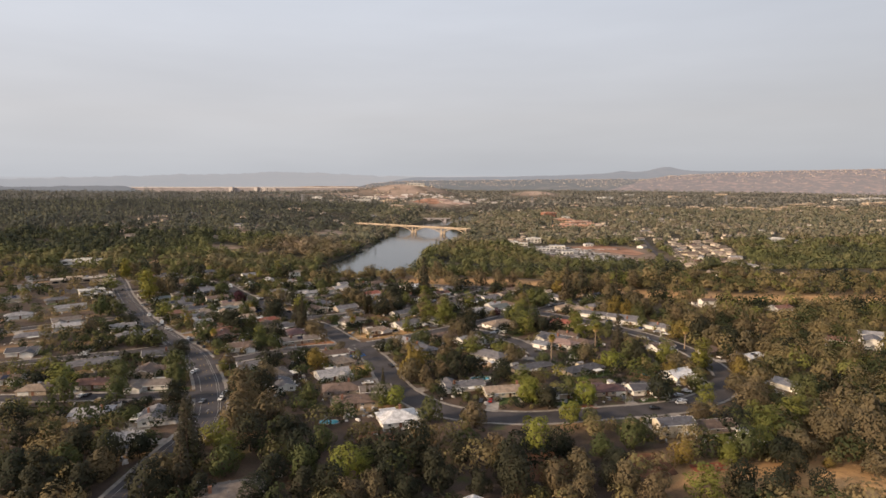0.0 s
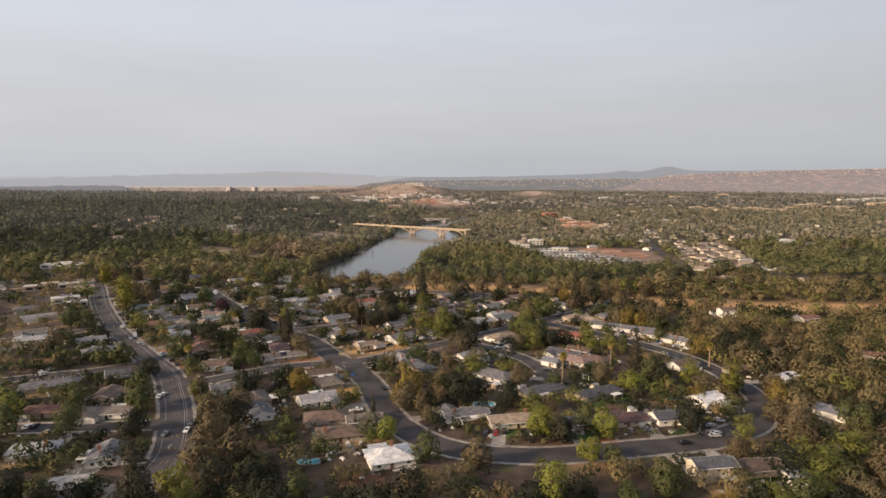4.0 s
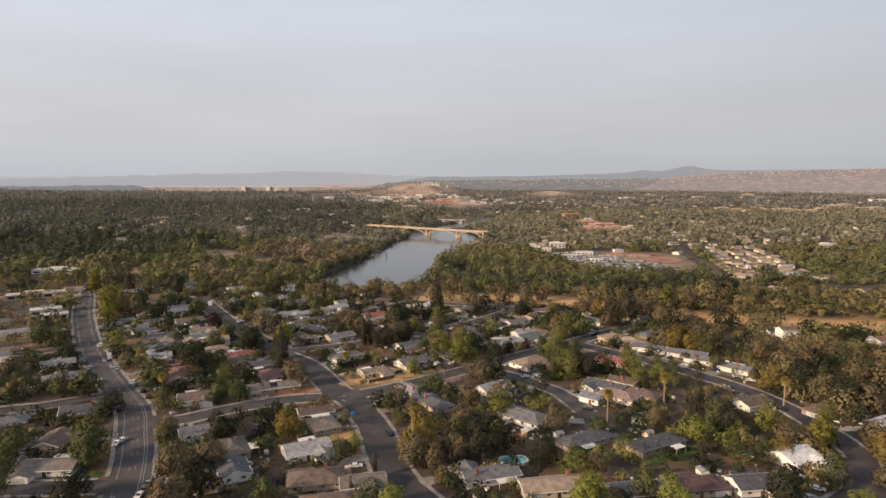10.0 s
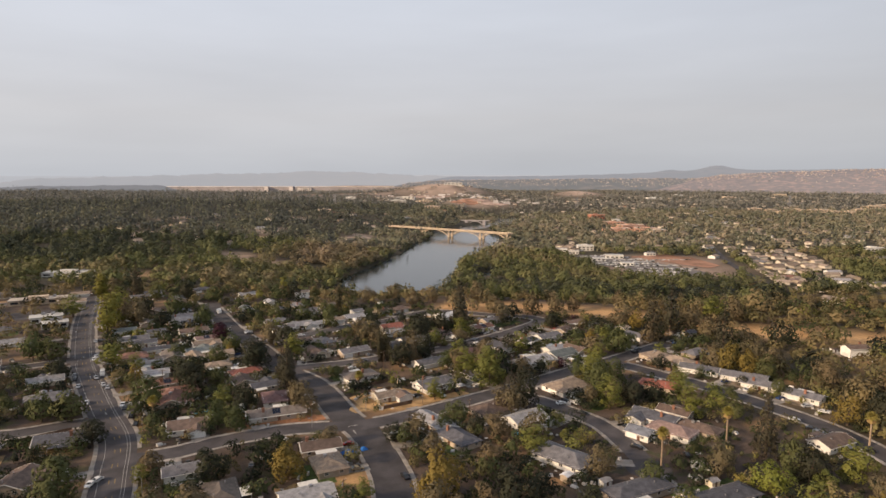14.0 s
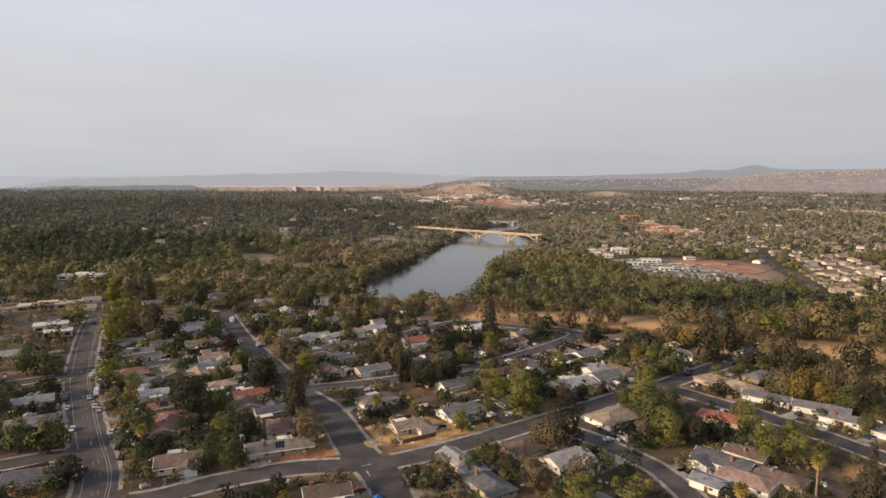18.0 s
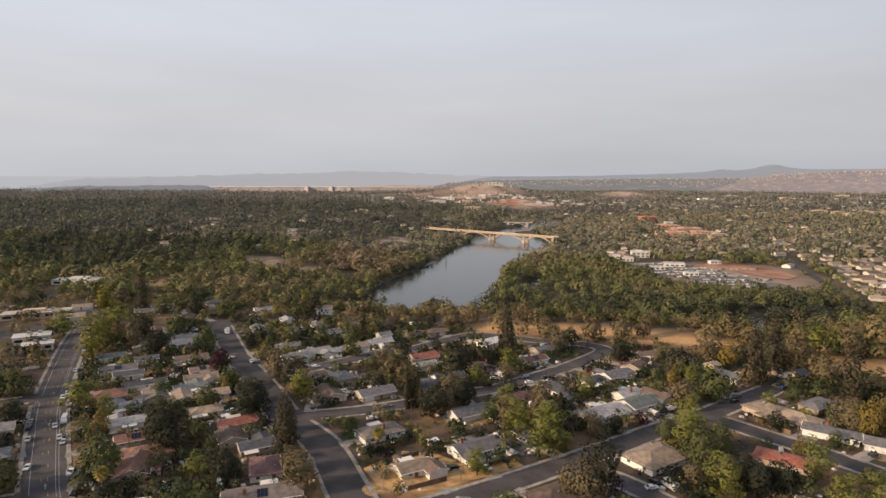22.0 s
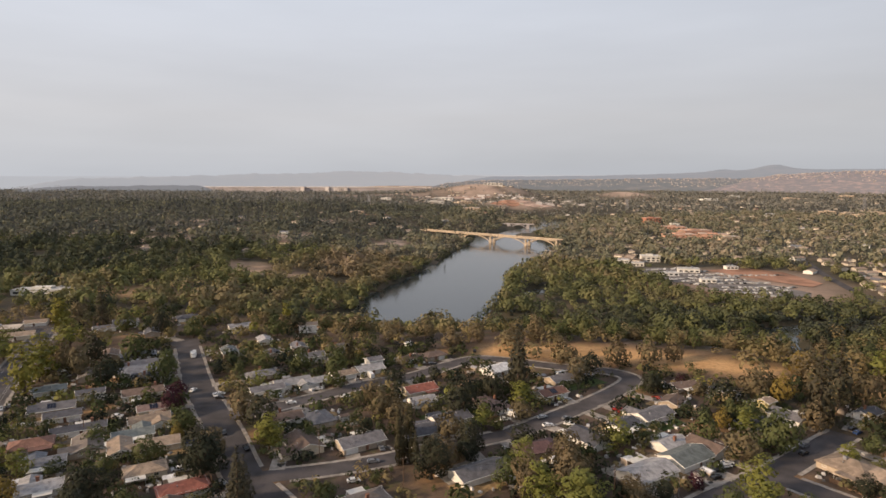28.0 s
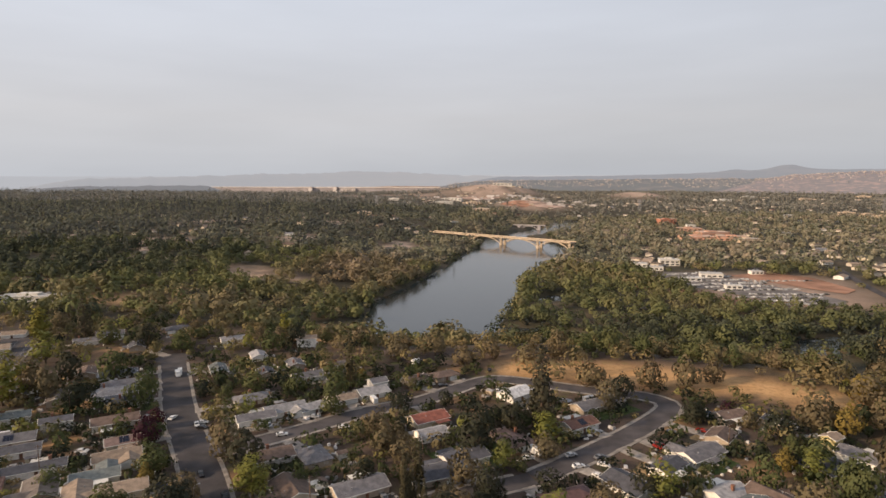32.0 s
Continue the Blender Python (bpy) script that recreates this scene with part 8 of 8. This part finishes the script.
far_house(-700, 1370, 145)
far_house(-407, 1194, 5)
far_house(-895, 1929, 120)
far_house(-272, 1282, 30)
far_house(-636, 1348, 60)
far_house(-575, 1082, 60)
far_house(-558, 1324, 0)
far_house(-568, 1582, 80)
far_house(-884, 2165, 65)
far_house(-255, 1425, 110)
far_house(-960, 1437, 20)
far_house(-451, 1568, 105)
far_house(-492, 1123, 145)
far_house(-1571, 2405, 110)
far_house(-691, 1187, 125)
far_house(-692, 1281, 40)
far_house(-910, 1418, 145)
far_house(-704, 2154, 90)
far_house(-415, 1068, 115)
far_house(-733, 1121, 140)
far_house(-703, 1241, 155)
far_house(-522, 1531, 170)
far_house(-579, 1872, 80)
far_house(-487, 1931, 95)
far_house(-569, 1682, 25)
far_house(-821, 1998, 165)
far_house(-548, 2284, 160)
far_house(-643, 1834, 70)
far_house(-300, 1578, 165)
far_house(-562, 1059, 35)
far_house(-402, 1224, 115)
far_house(-939, 1676, 105)
far_house(373, 1000, 100)
far_house(395, 1002, 15)
far_house(417, 997, 95)
far_house(435, 999, 15)
far_house(456, 996, 100)
far_house(379, 1034, 15)
far_house(396, 1036, 100)
far_house(418, 1034, 15)
far_house(446, 1041, 95)
far_house(466, 1036, 15)
far_house(386, 1076, 15)
far_house(406, 1077, 15)
far_house(430, 1076, 10)
far_house(449, 1071, 95)
far_house(473, 1069, 15)
far_house(389, 1110, 95)
far_house(407, 1105, 15)
far_house(434, 1105, 10)
far_house(451, 1108, 100)
far_house(477, 1104, 95)
far_house(390, 1147, 15)
far_house(415, 1148, 95)
far_house(442, 1143, 95)
far_house(458, 1144, 15)
far_house(481, 1146, 10)
far_house(398, 1178, 15)
vrow = random.Random(77)
for k in range(230):
    y_ = 1180 + 2300 * vrow.random() ** 1.3
    x_ = y_ * vrow.uniform(0.1, 0.78)
    if float(dryness(x_, y_)) < 0.4:
        far_house(x_, y_, vrow.uniform(0, 180))
for k in range(70):
    y_ = vrow.uniform(2500, 3700)
    far_house(-y_ * vrow.uniform(-0.04, 0.2), y_, vrow.uniform(0, 180))
for k in range(11):
    for lane in range(4):
        if vrow.random() < 0.3:
            continue
        y_ = 765 + 27 * k + vrow.uniform(-5, 5)
        far_house(326 + 0.17 * (y_ - 760) + 25 * lane + vrow.uniform(-3, 3), y_, 80 + vrow.choice((0, 90)) + vrow.uniform(-6, 6))
tagged(new("distant_house_walls", mesh_of("distant_house_walls", *FAR_REST[0], plain("distant_wall_paint", (0.58, 0.52, 0.44), 0.85, island=0.35))), "cream walls of distant houses among trees", "houses", kind="stuff")
tagged(new("distant_house_roofs", mesh_of("distant_house_roofs", *FAR_REST[1], plain("distant_roof_shingle", (0.27, 0.215, 0.175), 0.9, island=0.6))), "tan and brown roofs of distant houses", "houses", kind="stuff")


F_CROWN = woods_mat("garden_crowns", [(0.023, 0.028, 0.021), (0.070, 0.084, 0.036), (0.216, 0.170, 0.092), (0.172, 0.182, 0.054), (0.250, 0.198, 0.062)])
fx, fy, fr, ft = (np.array(c) for c in zip(*FILL))
nearby, big, east = fy - 0.3 * np.abs(fx) < 400, fr > 2.1, ((fx > 80) | (fy > 540)) & (fr > 4.5)
for sel, cards_, size_, name_, word in ((nearby & (fr > 4.0), 270, 0.096, "garden_trees", "broad olive oaks"), (nearby & big & (fr <= 4.0), 130, 0.138, "garden_trees", "leafy olive and green yard trees"), (nearby & ~big, 52, 0.21, "garden_shrubs", "low green and straw shrubs"),
                                        (~nearby & big & east, 130, 0.135, "garden_trees", "olive oaks and cottonwoods"), (~nearby & big & ~east, 66, 0.195, "garden_trees", "mixed green and golden yard trees"), (~nearby & ~big, 24, 0.32, "garden_shrubs", "small mixed shrubs")):
    fk = [wood_kernel(cards_, size_, s + 50) for s in range(10)]
    woods(name_, "%s between the houses" % word, fx[sel], fy[sel], fr[sel], ft[sel], fk, F_CROWN)
rk = [wood_kernel(72, 0.2, s) for s in range(9)]
x, y, r, rng = scatter(6600, 690, 1150, 21, 3.6, 9.0)
tone = stand_tint(x, y, rng)
river = (x > -75) & (y < 930)
woods("riverside_trees", "dense green willows and oaks along the creek", x[river], y[river], r[river], tone[river], [wood_kernel(130, 0.145, s + 80) for s in range(8)], M_WOODS)
x, y, r, tone = x[~river], y[~river], r[~river], tone[~river]
woods("woods_near", "mixed green and olive oak woods round the lake", x, y, r, tone, rk, M_WOODS)
# bushes along the water's edge
sx, sy, sr, rng = scatter(60000, 735, 1700, 31, 1.6, 3.4)
edge = np.minimum(shore(sx, sy, LAKE), shore(sx, sy, CREEK))
sel = (edge < 11) & (edge > -1)
woods("shore_bushes", "dark green bushes along the water's edge", sx[sel], sy[sel], sr[sel], np.clip(0.12 + rng.normal(0, 0.15, sel.sum()), 0, 1), [wood_kernel(22, 0.36, s + 70) for s in range(4)], M_WOODS)
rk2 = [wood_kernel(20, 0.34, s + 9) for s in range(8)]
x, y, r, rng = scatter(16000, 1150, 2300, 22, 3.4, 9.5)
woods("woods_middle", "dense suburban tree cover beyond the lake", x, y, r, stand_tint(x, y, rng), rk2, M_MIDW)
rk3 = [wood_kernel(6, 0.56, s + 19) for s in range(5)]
# farthest crowns paler still, distance haze mixed into the leaf colours
M_FARW = woods_mat("hazed_far_crowns", [(0.185, 0.190, 0.184), (0.225, 0.226, 0.20), (0.28, 0.262, 0.222), (0.325, 0.29, 0.245)])
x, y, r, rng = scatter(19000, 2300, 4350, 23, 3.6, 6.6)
woods("woods_far", "distant tree cover under the hills, greyed for haze", x, y, r, stand_tint(x, y, rng), rk3, M_FARW)
ck = [wood_kernel(24, 0.3, s + 29, True) for s in range(5)]
x, y, r, rng = scatter(9000, 1050, 2500, 24, 2.2, 4.2)
stand = np.exp(-((x + 0.52 * y) / (0.22 * y)) ** 2 - ((y - 1750) / 420) ** 2)
s_ = rng.uniform(0, 1, len(x)) < np.where(x < -250 - 0.1 * y, 0.18 + 0.75 * stand, 0.05)
x, y, r = x[s_], y[s_], r[s_]
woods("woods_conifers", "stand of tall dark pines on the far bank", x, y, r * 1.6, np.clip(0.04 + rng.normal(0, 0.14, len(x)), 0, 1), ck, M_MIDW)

# pale shops and halls of the old town on its hill
tv, tf = [], []
tr = np.random.RandomState(61)
for k in range(70):
    if k < 42:
        x, y = tr.normal(-130, 150), tr.uniform(2880, 3010)
    else:
        x, y = tr.normal(30, 110), tr.uniform(2560, 2800)
    z = float(height(x, y))
    w, d, h = 8 + 30 * tr.uniform(0, 1) ** 2, tr.uniform(8, 14), tr.uniform(2.5, 5)
    n0 = len(tv)
    tv += [(x + sx_ * w / 2, y + sy_ * d / 2, z + zz) for zz in (-6, h) for sy_ in (-1, 1) for sx_ in (-1, 1)] + [(x - w / 2, y, z + h + 2), (x + w / 2, y, z + h + 2)]
    tf += [tuple(n0 + i for i in q) for q in ((0, 1, 5, 4), (1, 3, 7, 5), (3, 2, 6, 7), (2, 0, 4, 6), (4, 5, 9, 8), (7, 6, 8, 9), (4, 8, 6), (5, 7, 9))]
tagged(new("town_buildings", mesh_of("town_buildings", tv, tf, plain("town_stucco", (0.52, 0.48, 0.46), 0.9, var=0.1, island=0.35))), "small pale town buildings on a dry hill", "buildings", kind="stuff")

# homes scattered over the far rise and the dry hills
hv, hf = [], []
hr = np.random.RandomState(44)
for k in range(1700):
    dry_side = k % 2
    bearing, u_ = (hr.uniform(15, 45), min(0.98, abs(hr.normal(0.8, 0.25)))) if dry_side else (hr.uniform(-8, 24), hr.uniform(0.3, 1.0))
    x, y, z = ridge_place(np.array(bearing), u_, 4300 if dry_side else 4380, 4660, dry_profile if dry_side else rise_profile, 20.0)
    if u_ > 1 or u_ < 0.05:
        continue
    w, d, h = 3 + 8 * hr.uniform(0, 1) ** 2, 6, hr.uniform(0.1, 0.9)
    n0 = len(hv)
    x, y, z = float(x), float(y), float(z) + 1.5
    hv += [(x + sx_ * w / 2, y + sy_ * d / 2, z + zz) for zz in (-9, h) for sy_ in (-1, 1) for sx_ in (-1, 1)] + [(x - w / 2, y, z + h + 1.3), (x + w / 2, y, z + h + 1.3)]
    hf += [tuple(n0 + i for i in q) for q in ((0, 1, 5, 4), (1, 3, 7, 5), (3, 2, 6, 7), (2, 0, 4, 6), (4, 5, 9, 8), (7, 6, 8, 9), (4, 8, 6), (5, 7, 9))]
tagged(new("hillside_houses", mesh_of("hillside_houses", hv, hf, plain("distant_stucco", (0.42, 0.365, 0.335), 0.9, var=0.1, island=0.3))), "pale houses scattered over the dry far hills", "houses", kind="stuff")
